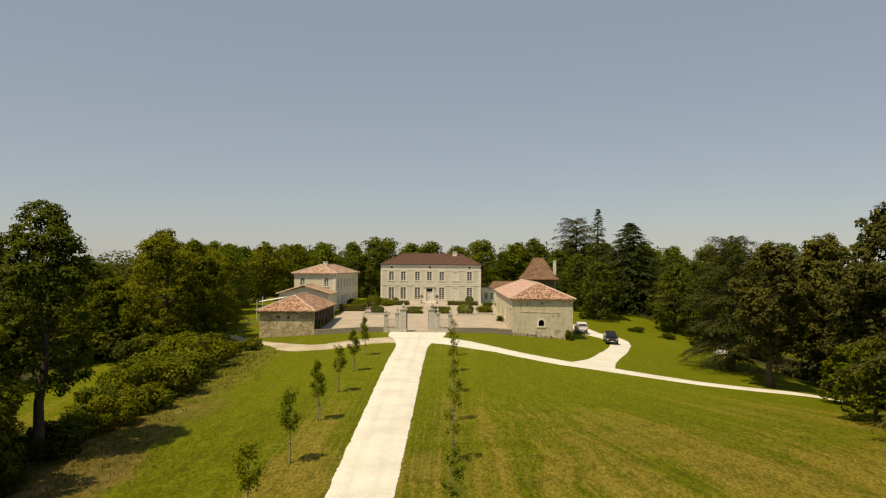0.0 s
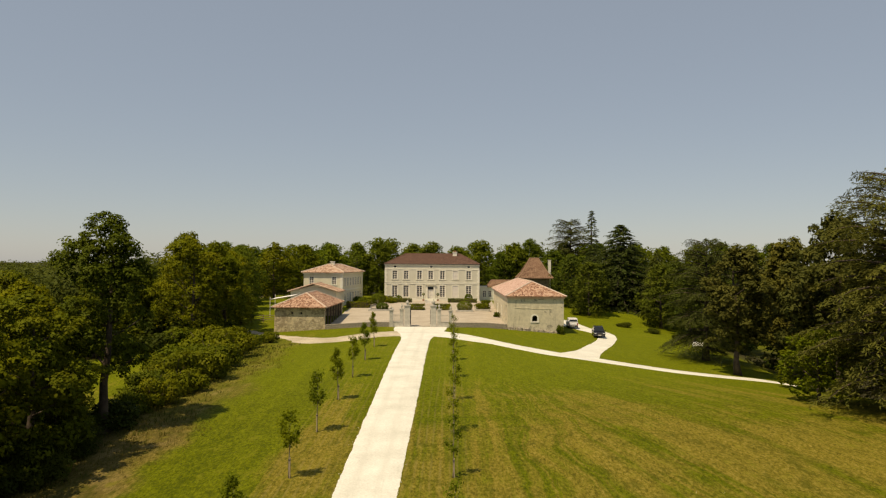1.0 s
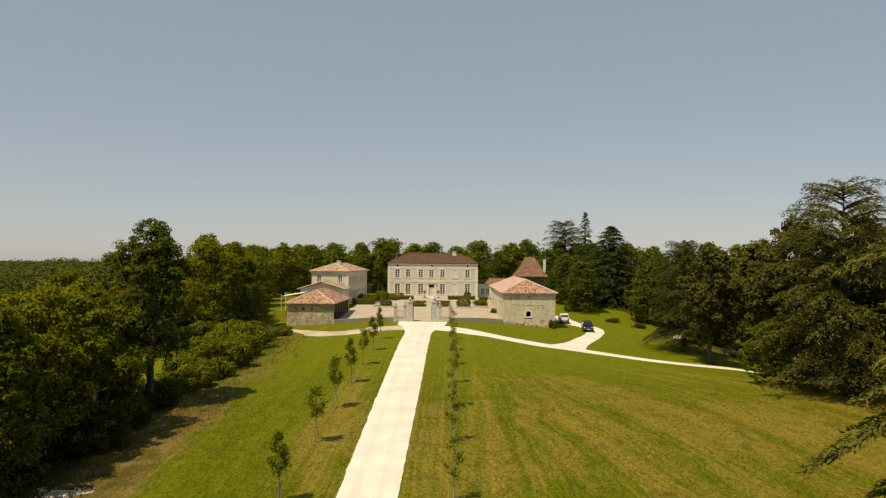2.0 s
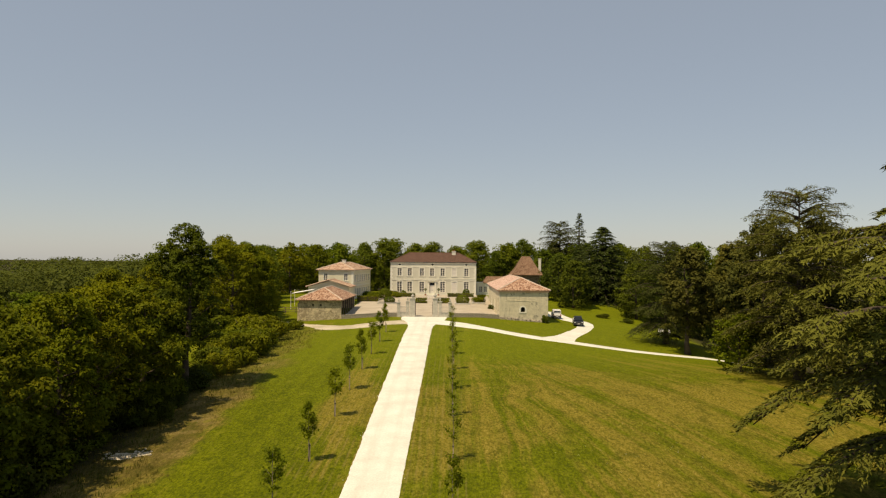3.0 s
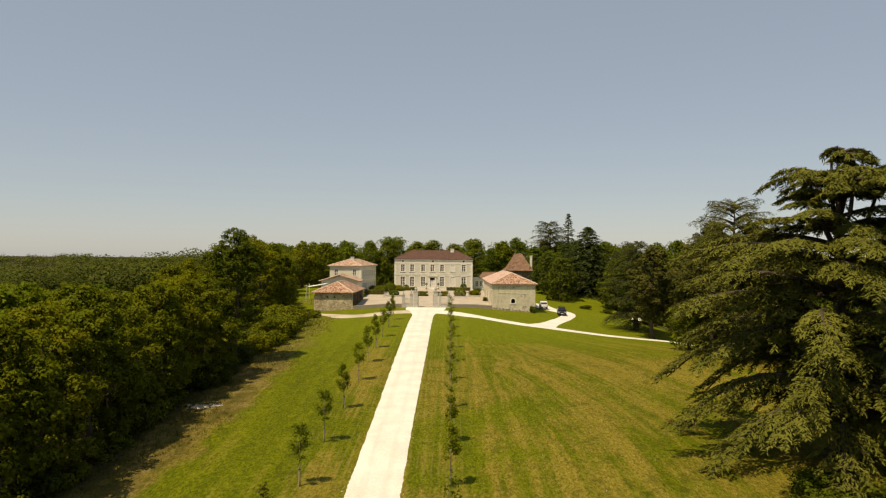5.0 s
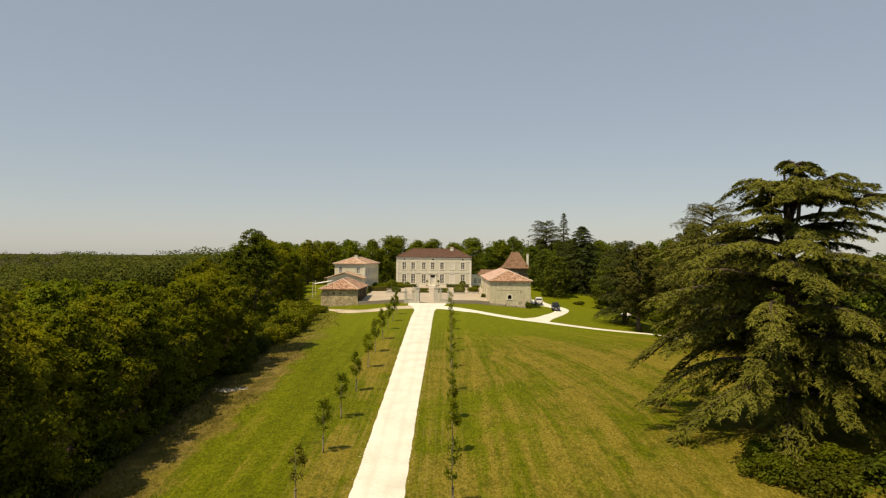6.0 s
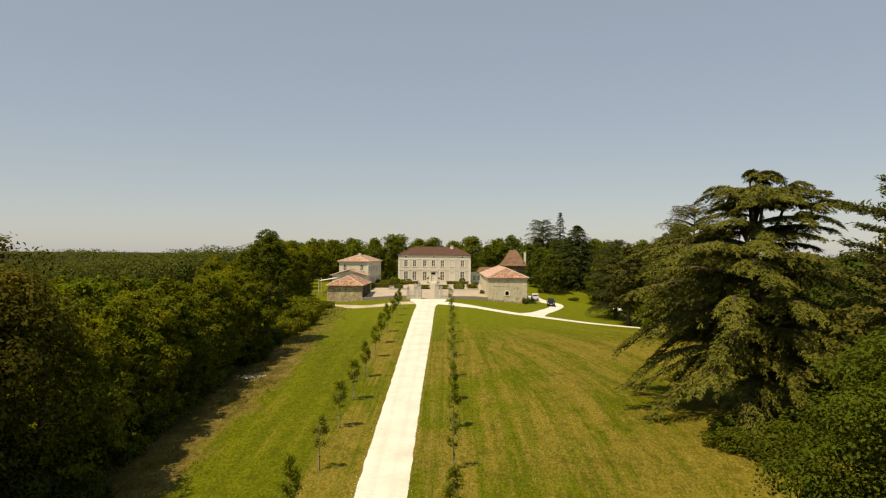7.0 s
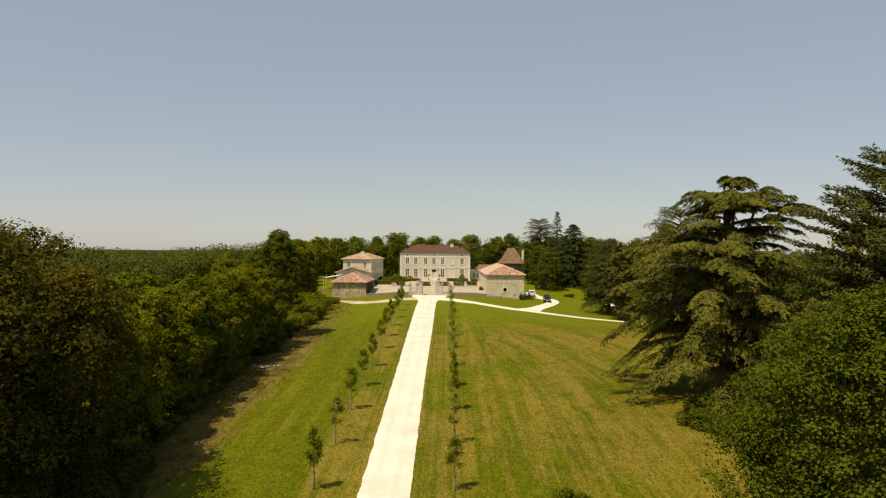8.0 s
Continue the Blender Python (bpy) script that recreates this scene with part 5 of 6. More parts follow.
NEAR_PINE = conifer("pine_tree", 17, 25.5, 8.6, 15, 10, 60, 0.46, NEEDLE_SHADY, "tall dense dark pine beside the oak", "broad pine", 0.08, 0.22, (0, 0), 0.17)
retire(NEAR_PINE, 35.8, -17.0, 300, 1.0, 1.03)
plant(PINE2, 40.0, -6.0, 60, 1.2)
OAK = broadleaf("oak_tree", 77, 17.6, 9.0, 110000, 0.215, LEAF_OAK, "large rounded oak with glossy green leaves", -0.02, 150, None, 0.95, tufts=14, flat=1.0)
retire(OAK, 23.0, -34.4, 0, 1.02, 0.93)

retire(CEDAR2, 41.5, 58.0, 0, 1.05)
plant(CEDAR2, 34.8, 204.0, 70, 0.98, 1.06)
plant(CEDAR2, 37.6, 98.5, 150, 0.84, 0.98)
retire(PINE, 37.6, 86.5, 40, 0.85)
plant(PINE, 43.5, 73.0, 120, 1.02)
plant(PINE, 48.5, 95.0, 230, 1.0)
plant(PINE2, 46.5, 80.0, 20, 0.78)
retire(PINE2, 48.0, 66.0, 200, 1.1)
plant(PINE2, 52.0, 104.0, 90, 1.05)
retire(FIR, 41.0, 168.0, 0, 1.35, 0.72)
plant(FIR, 36.5, 178.0, 90, 0.72)
plant(FIR, 47.5, 160.0, 40, 0.72)
retire(SPRUCE, 42.0, 210.0, 0, 1.0)
plant(FAR[0], 37.0, 64.0, 10, 0.62, 0.8)
plant(FAR[1], 41.0, 76.0, 100, 0.55, 0.75)
plant(DEEP[0], 33.0, 160.0, 50, 0.72)
plant(SHRUB[3], 35.0, 138.5, 0, 0.6, 0.6)
plant(SHRUB[3], 38.5, 131.0, 80, 0.6, 0.6)
plant(SHRUB[3], 42.0, 124.5, 160, 0.7, 0.6)
plant(SHRUB[3], 45.5, 117.0, 30, 0.8, 0.7)
for i, (x, y, q) in enumerate(((30.5, 152, 0.78), (44.0, 144, 0.9), (28.5, 165, 0.8), (47.5, 136, 0.86), (50.5, 126, 0.86), (52.0, 146, 1.0))):
    (plant if i > 1 else retire)(DEEP[i % 2], x, y, i * 71, q, 1.0)
for i, (x, y, q) in enumerate(((47.5, 18, 1.05), (54.0, 31, 1.1), (51.0, 4, 1.0), (60.0, 16, 1.1), (46.0, 44, 0.9))):
    plant(DEEP[i % 2], x, y, i * 97, q, 1.0)
for x, y in ((24.5, -25), (27.0, -22), (29.0, -26), (26.5, -29.5)):
    plant(THICKET, x, y, x * 71, 0.72, 0.95, 0.1, "dark undergrowth behind the oak")
# undergrowth at the cedar's foot
for x, y, s, k in ((25.5, 0.5, 1.0, 2), (28.5, -2.5, 1.2, 3), (31.5, 2.0, 1.2, 2), (27.0, 5.0, 1.0, 2), (35.0, -1.0, 1.3, 3)):
    plant(SHRUB[k], x, y, x * 37, s * 0.9, 0.75, 0.1, "low scrubby undergrowth below the cedar")
# wood behind the park trees on the right
for i in range(16):
    x, y = 53 + (i % 2) * 10.0 + rnd.uniform(-3, 3), -30 + (i // 2) * 26 + (i % 2) * 12 + rnd.uniform(-5, 5)
    if 78 < y < 92 and x < 80:
        continue
    plant(DEEP[i % 2], x, y, rnd.uniform(0, 360), rnd.uniform(0.8, 1.05), rnd.uniform(0.9, 1.1))

# left: the tall ash-like tree, then the wood's edge
TALL = broadleaf("field_tree", 90, 18.9, 4.5, 26000, 0.27, LEAF_TALL, "tall slender tree with a high open crown", 0.26, 80, None, 0.9)
retire(TALL, -30.4, 53.6, 0)
# leaves coloured darker here for the shade at the tree's foot
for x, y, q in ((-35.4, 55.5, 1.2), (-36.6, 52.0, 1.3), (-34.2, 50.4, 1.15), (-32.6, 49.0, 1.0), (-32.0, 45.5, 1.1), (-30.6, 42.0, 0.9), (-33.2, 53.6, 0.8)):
    plant(SHRUB[3], x, y, x * 53, q, 0.9, 0.1, "thicket under the tall field tree, its leaves darkened for shade")
plant(DUSKY, -31.9, 49.0, 130, 0.62, 1.0, 0.1, "small dense tree beside the tall field tree")
edge = [(-33.5, -44, 1.5), (-34.0, -36, 1.6), (-32.0, -28, 1.68), (-33.6, -20, 1.62), (-31.0, -12, 1.22), (-31.4, -5, 1.08), (-31.8, 2, 1.06), (-32.6, 9, 1.08),
        (-32.0, 16, 1.06), (-33.2, 23, 1.08), (-32.2, 30, 1.04), (-32.4, 37, 1.1), (-31.2, 44, 1.06), (-34.8, 50, 1.08), (-40.0, 56, 1.0)]
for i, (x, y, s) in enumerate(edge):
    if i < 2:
        # unseen trees, added out of view to shade the wood's edge
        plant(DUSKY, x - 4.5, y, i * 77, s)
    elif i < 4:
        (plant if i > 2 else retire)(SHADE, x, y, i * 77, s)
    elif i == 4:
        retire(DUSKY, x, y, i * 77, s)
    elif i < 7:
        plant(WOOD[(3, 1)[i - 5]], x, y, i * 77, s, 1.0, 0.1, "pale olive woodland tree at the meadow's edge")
    elif i < 11:
        retire(WOOD[i - 7], x, y, i * 77, s, (1.0, 1.06, 0.94, 1.02)[i - 7])
    else:
        plant(WOOD[i % 4], x, y, i * 77, s, rnd.uniform(0.9, 1.08))
# the nearer bushes take the leaf with shade in its colour
for i in range(26):
    y = -50 + i * 4.2
    x = -28.0 - 2.6 * sm(-25, 12, y) + rnd.uniform(-0.8, 0.8)
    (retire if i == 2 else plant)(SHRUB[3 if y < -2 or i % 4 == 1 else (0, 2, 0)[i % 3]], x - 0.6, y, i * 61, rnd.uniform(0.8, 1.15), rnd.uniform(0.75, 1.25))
# thickets whose dark leaf colour stands in for shade under the crowns
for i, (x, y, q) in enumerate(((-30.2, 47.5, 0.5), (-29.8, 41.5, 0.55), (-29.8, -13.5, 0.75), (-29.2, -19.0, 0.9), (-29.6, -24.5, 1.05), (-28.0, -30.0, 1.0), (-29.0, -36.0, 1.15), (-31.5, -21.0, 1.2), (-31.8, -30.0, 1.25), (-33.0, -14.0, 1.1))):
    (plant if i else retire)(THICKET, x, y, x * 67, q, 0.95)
# second and further rows of the wood
for i in range(17):
    plant(FAR[i % 4], -41.5 + rnd.uniform(-1.5, 1.5), -52 + i * 6.4 + rnd.uniform(-1.5, 1.5), rnd.uniform(0, 360), rnd.uniform(0.66, 0.9), rnd.uniform(0.8, 1.02))
for i in range(76):
    x, y = -49 - (i % 5) * 9.5 + rnd.uniform(-3, 3), -50 + (i // 5) * 11.0 + rnd.uniform(-3, 3)
    if 60 < y < 90 and x > -47:
        continue
    plant(FAR[i % 4], x, y, rnd.uniform(0, 360), rnd.uniform(0.64, 0.98) * (1.0 - 0.26 * float(sm(60, 85, y))), rnd.uniform(0.8, 0.98))
# hedge along the small paddock
for i, (x, y, s) in enumerate(((-30.4, 59.5, 1.0), (-29.2, 62.5, 1.2), (-31.0, 65.5, 1.5), (-28.6, 68.0, 1.3), (-30.6, 71.0, 1.6), (-28.8, 74.0, 1.35), (-31.0, 77.5, 1.65), (-29.6, 81.5, 1.4), (-31.6, 85.5, 1.6), (-30.4, 89.5, 1.4), (-32.4, 93.5, 1.5), (-31.2, 97.5, 1.2), (-33.4, 101.0, 1.3), (-35.5, 105.0, 1.3))):
    plant(SHRUB[(2, 0, 2, 1, 0, 1)[i] if i < 6 else 1], x, y, i * 47, s * (0.8 if i < 5 else 1.0), rnd.uniform(0.9, 1.15), 0.1, "sunlit yellow-green hedge bush by the meadow")
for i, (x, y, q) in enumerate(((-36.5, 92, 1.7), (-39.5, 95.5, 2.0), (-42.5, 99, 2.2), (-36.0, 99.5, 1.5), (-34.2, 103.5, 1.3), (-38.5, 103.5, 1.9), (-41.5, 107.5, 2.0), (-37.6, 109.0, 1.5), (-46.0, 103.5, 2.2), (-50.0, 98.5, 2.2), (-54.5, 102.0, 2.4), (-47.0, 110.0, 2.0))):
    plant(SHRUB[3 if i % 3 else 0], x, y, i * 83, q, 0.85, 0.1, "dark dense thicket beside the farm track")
for x, y, s, k in ((-38.5, 98, 1.0, 0), (-37.0, 106, 0.95, 1), (-44.0, 112, 1.05, 2), (-39.0, 116, 0.9, 3), (-48.0, 101, 0.76, 1), (-56.0, 108, 0.78, 2), (-44, 124, 0.95, 0)):
    plant(WOOD[k], x, y, x * 31, s * 1.2, 1.06, 0.1, "bright green tree beside the farm track")
for x, y, q in ((-38.6, 124.5, 0.6), (-41.5, 131.0, 0.68), (-44.5, 137.5, 0.75)):
    plant(DUSKY, x, y, y * 31, q, 1.0, 0.1, "small dense tree beside the farm track")
# belt of trees behind the buildings
for i in range(44):
    x = -66 + (i % 22) * 7.6 + rnd.uniform(-2, 2)
    y = 204 + (i // 22) * 16 + rnd.uniform(-4, 4) - 0.12 * max(0, -x - 40)
    (plant if i > 1 else retire)(BELT[i % 2], x, y, rnd.uniform(0, 360), rnd.uniform(0.9, 1.08), rnd.uniform(0.92, 1.1))
for i, (x, y, s) in enumerate(((-33, 194, 0.98), (-40, 188, 0.95), (-46, 180, 0.95), (-52, 170, 0.95), (-48, 158, 0.9), (-45, 146, 0.85), (-52, 140, 0.9), (14, 199, 0.85), (20, 203, 0.9), (29, 197, 0.9), (33, 190, 0.8), (31, 176, 0.75), (-20, 203, 0.9))):
    (retire if i < 4 else plant)(FAR[i % 4] if i < 4 else BELT[i % 2], x, y, i * 53, s, 1.0)
retire(SHRUB[0], 8.1, -22.5, 0, 0.62, 1.35)
retire(SHRUB[1], -28.2, 104.0, 0, 0.7)
retire(SHRUB[2], 18.9, 117.0, 0, 0.32, 1.9)


def build_far_woods():
    """Rolling woodland out to the horizon."""
    rng = np.random.default_rng(3)
    n = 4600
    r = 130 + 1500 * rng.uniform(0, 1, n) ** 1.7
    w = rng.uniform(math.radians(48), math.radians(138), n)
    x, y = np.cos(w) * r, np.sin(w) * r + 20
    keep = ~((np.abs(x) < 70) & (y < 232)) & ~((x > -96) & (x < 0) & (y < 132)) & ~((x > 0) & (x < 100) & (y < 232))
    keep &= (w > 1.62) | (rng.uniform(0, 1, n) < 0.55)
    x, y, r, w = x[keep], y[keep], r[keep], w[keep]
    h = rng.uniform(9, 15.5, len(x)) + 2.2 * np.sin(x * 0.03) * np.sin(y * 0.023)
    h -= 2.0 * (r < 420)
    h += 2.5 * (rng.uniform(0, 1, len(x)) > 0.9) * (r > 220) + (2.4 * np.sin(w * 37) + 1.8 * np.sin(w * 91 + 1)) * (r > 500)
    out, soft = [], []
    for i in range(len(x)):
        near = w[i] > 1.62 and r[i] < 250
        k = 190 if near else 60 if w[i] > 1.62 and r[i] < 380 else 26
        d = unit(rng.normal(size=(k, 3)) + np.array([0, -0.3, 0.5]))
        rad = rng.uniform(4.5, 6.5)
        c = np.array([x[i], y[i], float(zg(x[i], y[i])) + h[i] * 0.62]) + d * np.array([rad, rad, h[i] * 0.38]) * rng.uniform(0.82, 1.0, (k, 1))
        soft.append(d + np.array([0, -0.1, 0.35]))
        out.append(leaf_quads(c, d + np.array([0, 0, 0.7]) + 0.4 * rng.normal(size=d.shape), (0.78, 1.4, 2.0)[(k < 190) + (k < 60)], (0.62, 1.1, 1.6)[(k < 190) + (k < 60)], rng))
    tagged(new("far_woods", quads_of("far_woods", np.vstack(out), LEAF_HORIZON, np.vstack(soft))), "hazy rolling woodland stretching to the horizon", "woods", "", "stuff")


build_far_woods()


# ---- young trees along the drive ----
def sapling(seed, mat, full):
    rng = np.random.default_rng(seed)
    t = thing("young_tree", pose(0, 0, -200), "slim staked young tree in the row beside the drive", "tree", "young trees along the drive")
    s = Solid()
    limbs(s, rng, -0.1, 4.6, 0.055, 9, 0.75, 1.5, 0.42, 0.02)
    part("trunk", s, PALE_BARK, t, "", None, True)
    st = part("stake", Solid().tube([(0.09, 0.03, -0.2), (0.09, 0.03, 1.55)], [0.05, 0.045], 6), STAKE, t, "pale round timber stake")
    part("tie", Solid().turned([(0.1, 0), (0.1, 0.06)], 0.05, 0.015, 1.35, 8), CAR_GREY, st)
    n = int(1150 * full)
    z = rng.uniform(0, 1, n) ** 0.9
    k = 14
    cz, cw = rng.uniform(0.05, 0.95, k), rng.uniform(0, 2 * math.pi, k)
    cr = 0.62 * np.sin(np.pi * np.clip(cz * 0.85 + 0.13, 0, 1)) ** 0.8 * rng.uniform(0.5, 1.0, k)
    cen = np.stack([np.cos(cw) * cr, np.sin(cw) * cr, 1.95 + 3.0 * cz], 1)
    pick = rng.integers(0, k, n)
    d = unit(rng.normal(size=(n, 3)))
    c = cen[pick] + d * rng.uniform(0.05, 0.44, (n, 1)) * np.array([1, 1, 1.15])
    part("crown", quads_of("crown", leaf_quads(c, unit(d + 0.6 * rng.normal(size=d.shape) + np.array([0, 0, 0.4])), 0.19, 0.13, rng), mat), mat, t)
    return t


SAPS = [sapling(101, LEAF_YOUNG, 0.8), sapling(102, LEAF_YOUNG, 0.32), sapling(103, LEAF_YOUNG, 1.1), sapling(104, LEAF_YELLOW, 0.45)]
ROW_Y = (-17.0, -5.9, 5.6, 16.0, 27.4, 40.0, 50.8, 61.6, 72.1, 83.0, 93.6)
LEFT_KIND, LEFT_SIZE = (2, 3, 0, 0, 2, 0, 0, 2, 0, 2, 2), (0.98, 0.95, 1.0, 1.0, 0.95, 1.0, 1.02, 1.0, 0.98, 0.95, 0.95)
RIGHT_KIND, RIGHT_SIZE = (0, 1, 0, 0, 1, 1, 1, 1, 1, 1, 1), (0.95, 0.98, 1.0, 0.9, 0.9, 0.9, 0.98, 0.92, 0.95, 0.95, 0.95)
used = set()
for xs_, kinds, sizes in ((-11.05, LEFT_KIND, LEFT_SIZE), (0.2, RIGHT_KIND, RIGHT_SIZE)):
    for i, y in enumerate(ROW_Y):
        x = xs_ + (0.03 * (i - 3) if xs_ < 0 else 0.035 * (i - 4)) + rnd.uniform(-0.08, 0.08)
        k = kinds[i]
        (plant if k in used else retire)(SAPS[k], x, y + rnd.uniform(-0.2, 0.2), rnd.uniform(0, 360), sizes[i], rnd.uniform(0.96, 1.05))
        used.add(k)


# ---- garden in the forecourt ----
def hedge(x0, x1, y0, y1, h, seed, label="clipped dark green box hedge in the forecourt", mat=None):
    """A clipped hedge: a leafy block with slightly uneven faces."""
    rng = np.random.default_rng(seed)
    w, d = x1 - x0, y1 - y0
    mat = mat or LEAF_BOX
    ob = thing("hedge", pose(x0, y0, gz((x0 + x1) / 2, (y0 + y1) / 2)), label, "hedge", "forecourt hedges")
    part("core", Solid().box(0.1, w - 0.1, 0.1, d - 0.1, -0.1, h - 0.12, None, 0.05), BARK, ob)
    n = int(60 * (w * d + 2 * (w + d) * h))
    u = rng.uniform(0, 1, (n, 3)) * np.array([w, d, h])
    face = rng.choice(5, n, p=np.array([w * d, w * h, w * h, d * h, d * h]) / (w * d + 2 * (w + d) * h))
    nrm = np.array([(0, 0, 1), (0, -1, 0), (0, 1, 0), (-1, 0, 0), (1, 0, 0)], float)[face]
    u[face == 0, 2], u[face == 1, 1], u[face == 2, 1], u[face == 3, 0], u[face == 4, 0] = h, 0, d, 0, w
    u += rng.normal(size=u.shape) * 0.06
    part("foliage", quads_of("foliage", leaf_quads(u, nrm + 0.6 * rng.normal(size=u.shape), 0.2, 0.15, rng), mat), mat, ob)
    return ob


def topiary(x, y, r, squash, stem, seed, label, mat=None, pot=False):
    rng = np.random.default_rng(seed)
    mat = mat or LEAF_BOX
    ob = thing("topiary", pose(x, y, gz(x, y)), label, "topiary", "clipped topiary balls")
    zc = stem + r * squash
    part("stem", Solid().tube([(0, 0, -0.1), (0, 0, zc)], [0.05, 0.04], 6), BARK, ob)
    n = int(900 * r * r + 160)
    d = unit(rng.normal(size=(n, 3)))
    c = np.array([0, 0, zc]) + d * np.array([r, r, r * squash]) * rng.uniform(0.88, 1.04, (n, 1))
    c[:, 2] = np.maximum(c[:, 2], 0.03)
    part("ball", quads_of("ball", leaf_quads(c, d + 0.5 * rng.normal(size=d.shape), 0.2 if r > 0.6 else 0.13, 0.15 if r > 0.6 else 0.1, rng), mat), mat, ob)
    if pot:
        part("pot", Solid().turned([(0.2, 0), (0.28, 0.42), (0.31, 0.45), (0.27, 0.46)], 0, 0, 0, 12), TERRACOTTA, ob)
    return ob


hedge(-17.5, -9.6, 167.2, 168.4, 0.95, 1)
hedge(-0.7, 6.2, 168.0, 169.2, 0.95, 2)
hedge(-9.4, -6.1, 157.6, 158.7, 0.5, 3, "low clipped bright green box edging in the parterre", LEAF_BRIGHT)
hedge(-9.2, -5.7, 147.9, 149.2, 0.5, 4, "low clipped bright green box edging in the parterre", LEAF_BRIGHT)
hedge(-4.0, -0.2, 158.0, 159.1, 0.5, 5, "low clipped bright green box edging in the parterre", LEAF_BRIGHT)
hedge(-3.6, -0.1, 148.2, 149.5, 0.5, 6, "low clipped bright green box edging in the parterre", LEAF_BRIGHT)
hedge(-9.5, -8.6, 149.2, 157.5, 0.5, 7, "low clipped bright green box edging in the parterre", LEAF_BRIGHT)
hedge(-0.9, -0.1, 149.5, 157.9, 0.5, 8, "low clipped bright green box edging in the parterre", LEAF_BRIGHT)
hedge(-8.4, -6.2, 153.0, 153.8, 0.45, 10, "low clipped bright green box edging in the parterre", LEAF_BRIGHT)
hedge(-3.4, -1.1, 153.2, 154.0, 0.45, 11, "low clipped bright green box edging in the parterre", LEAF_BRIGHT)
hedge(-23.2, -18.2, 152.0, 154.2, 1.3, 9, "broad sunlit hedge in front of the annex", LEAF_BRIGHT)
for k, (x, y, r, q, st, pot) in enumerate(((-13.0, 171.2, 0.85, 0.85, 0.1, False), (4.3, 170.6, 0.95, 0.9, 0.35, False), (-6.9, 173.2, 0.36, 1, 1.35, True), (-3.3, 173.2, 0.36, 1, 1.35, True),
                                           (2.9, 146.6, 1.65, 0.68, 0.0, False), (-14.8, 147.8, 1.35, 0.6, 0.0, False), (-17.0, 161.0, 1.7, 0.75, 0.2, False))):
    topiary(x, y, r, q, st, 30 + k, "potted box ball on a stem beside the front door" if pot else "round clipped box ball in the forecourt", None, pot)
for k, (x, y, s, t, m_) in enumerate(((-19.2, 157.5, 0.9, 0.95, 1), (-16.0, 170.0, 0.8, 0.8, 1), (-14.6, 165.5, 0.62, 0.75, 1), (6.8, 148.8, 0.72, 1.0, 1), (8.3, 165.5, 0.5, 0.9, 1), (-21.8, 163.5, 0.75, 0.9, 2), (9.2, 137.0, 0.28, 1.6, 2))):
    plant(SHRUB[m_], x, y, k * 67, s, t, 0.1, "leafy flowering shrub in the forecourt garden")


def planter(x0, x1, y0, y1, h, label):
    z = gz((x0 + x1) / 2, y0)
    ob = thing("raised_bed", pose(x0, y0, z), label, "planter")
    w, d = x1 - x0, y1 - y0
    for q in ((0, w, 0, 0.3), (0, w, d - 0.3, d), (0, 0.3, 0.302, d - 0.302), (w - 0.3, w, 0.302, d - 0.302)):
        part("kerb", Solid().box(*q, -0.2, h), GATE_STONE, ob)
    part("soil", Solid().box(0.3, w - 0.3, 0.3, d - 0.3, -0.2, h - 0.08), BARK, ob)


planter(1.0, 4.7, 145.0, 148.2, 0.42, "low pale stone raised bed round the box ball")
planter(-17.6, -12.4, 145.4, 149.6, 0.4, "low pale stone raised bed before the annex")
planter(5.2, 8.3, 147.2, 150.3, 0.5, "low pale stone raised bed with shrubs")


def bench(x, y):
    ob = thing("garden_bench", pose(x, y, gz(x, y) + 0.06), "white painted garden bench between the hedges", "bench")
    for k in range(3):
        part("seat_slat", Solid().box(-0.9, 0.9, -0.24 + k * 0.16, -0.11 + k * 0.16, 0.42, 0.46), WHITE_WOOD, ob)
        part("back_slat", Solid().box(-0.9, 0.9, 0.25, 0.29, 0.55 + k * 0.14, 0.65 + k * 0.14), WHITE_WOOD, ob)
    for sx in (-0.8, 0.74):
        part("leg", Solid().box(sx, sx + 0.06, -0.22, -0.16, 0, 0.42), WHITE_WOOD, ob)
        part("leg", Solid().box(sx, sx + 0.06, 0.25, 0.31, 0, 0.95), WHITE_WOOD, ob)


bench(-5.0, 160.4)


# ---- gate and yard walls ----
def finial(s, x, y, z, h, r):
    s.turned([(r * 0.9, 0), (r * 0.95, 0.06 * h), (r * 0.35, 0.12 * h), (r * 0.4, 0.2 * h), (r * 0.95, 0.42 * h), (r * 0.9, 0.55 * h), (r * 0.45, 0.72 * h), (r * 0.3, 0.8 * h), (r * 0.36, 0.86 * h), (0.02, h)], x, y, z, 10)


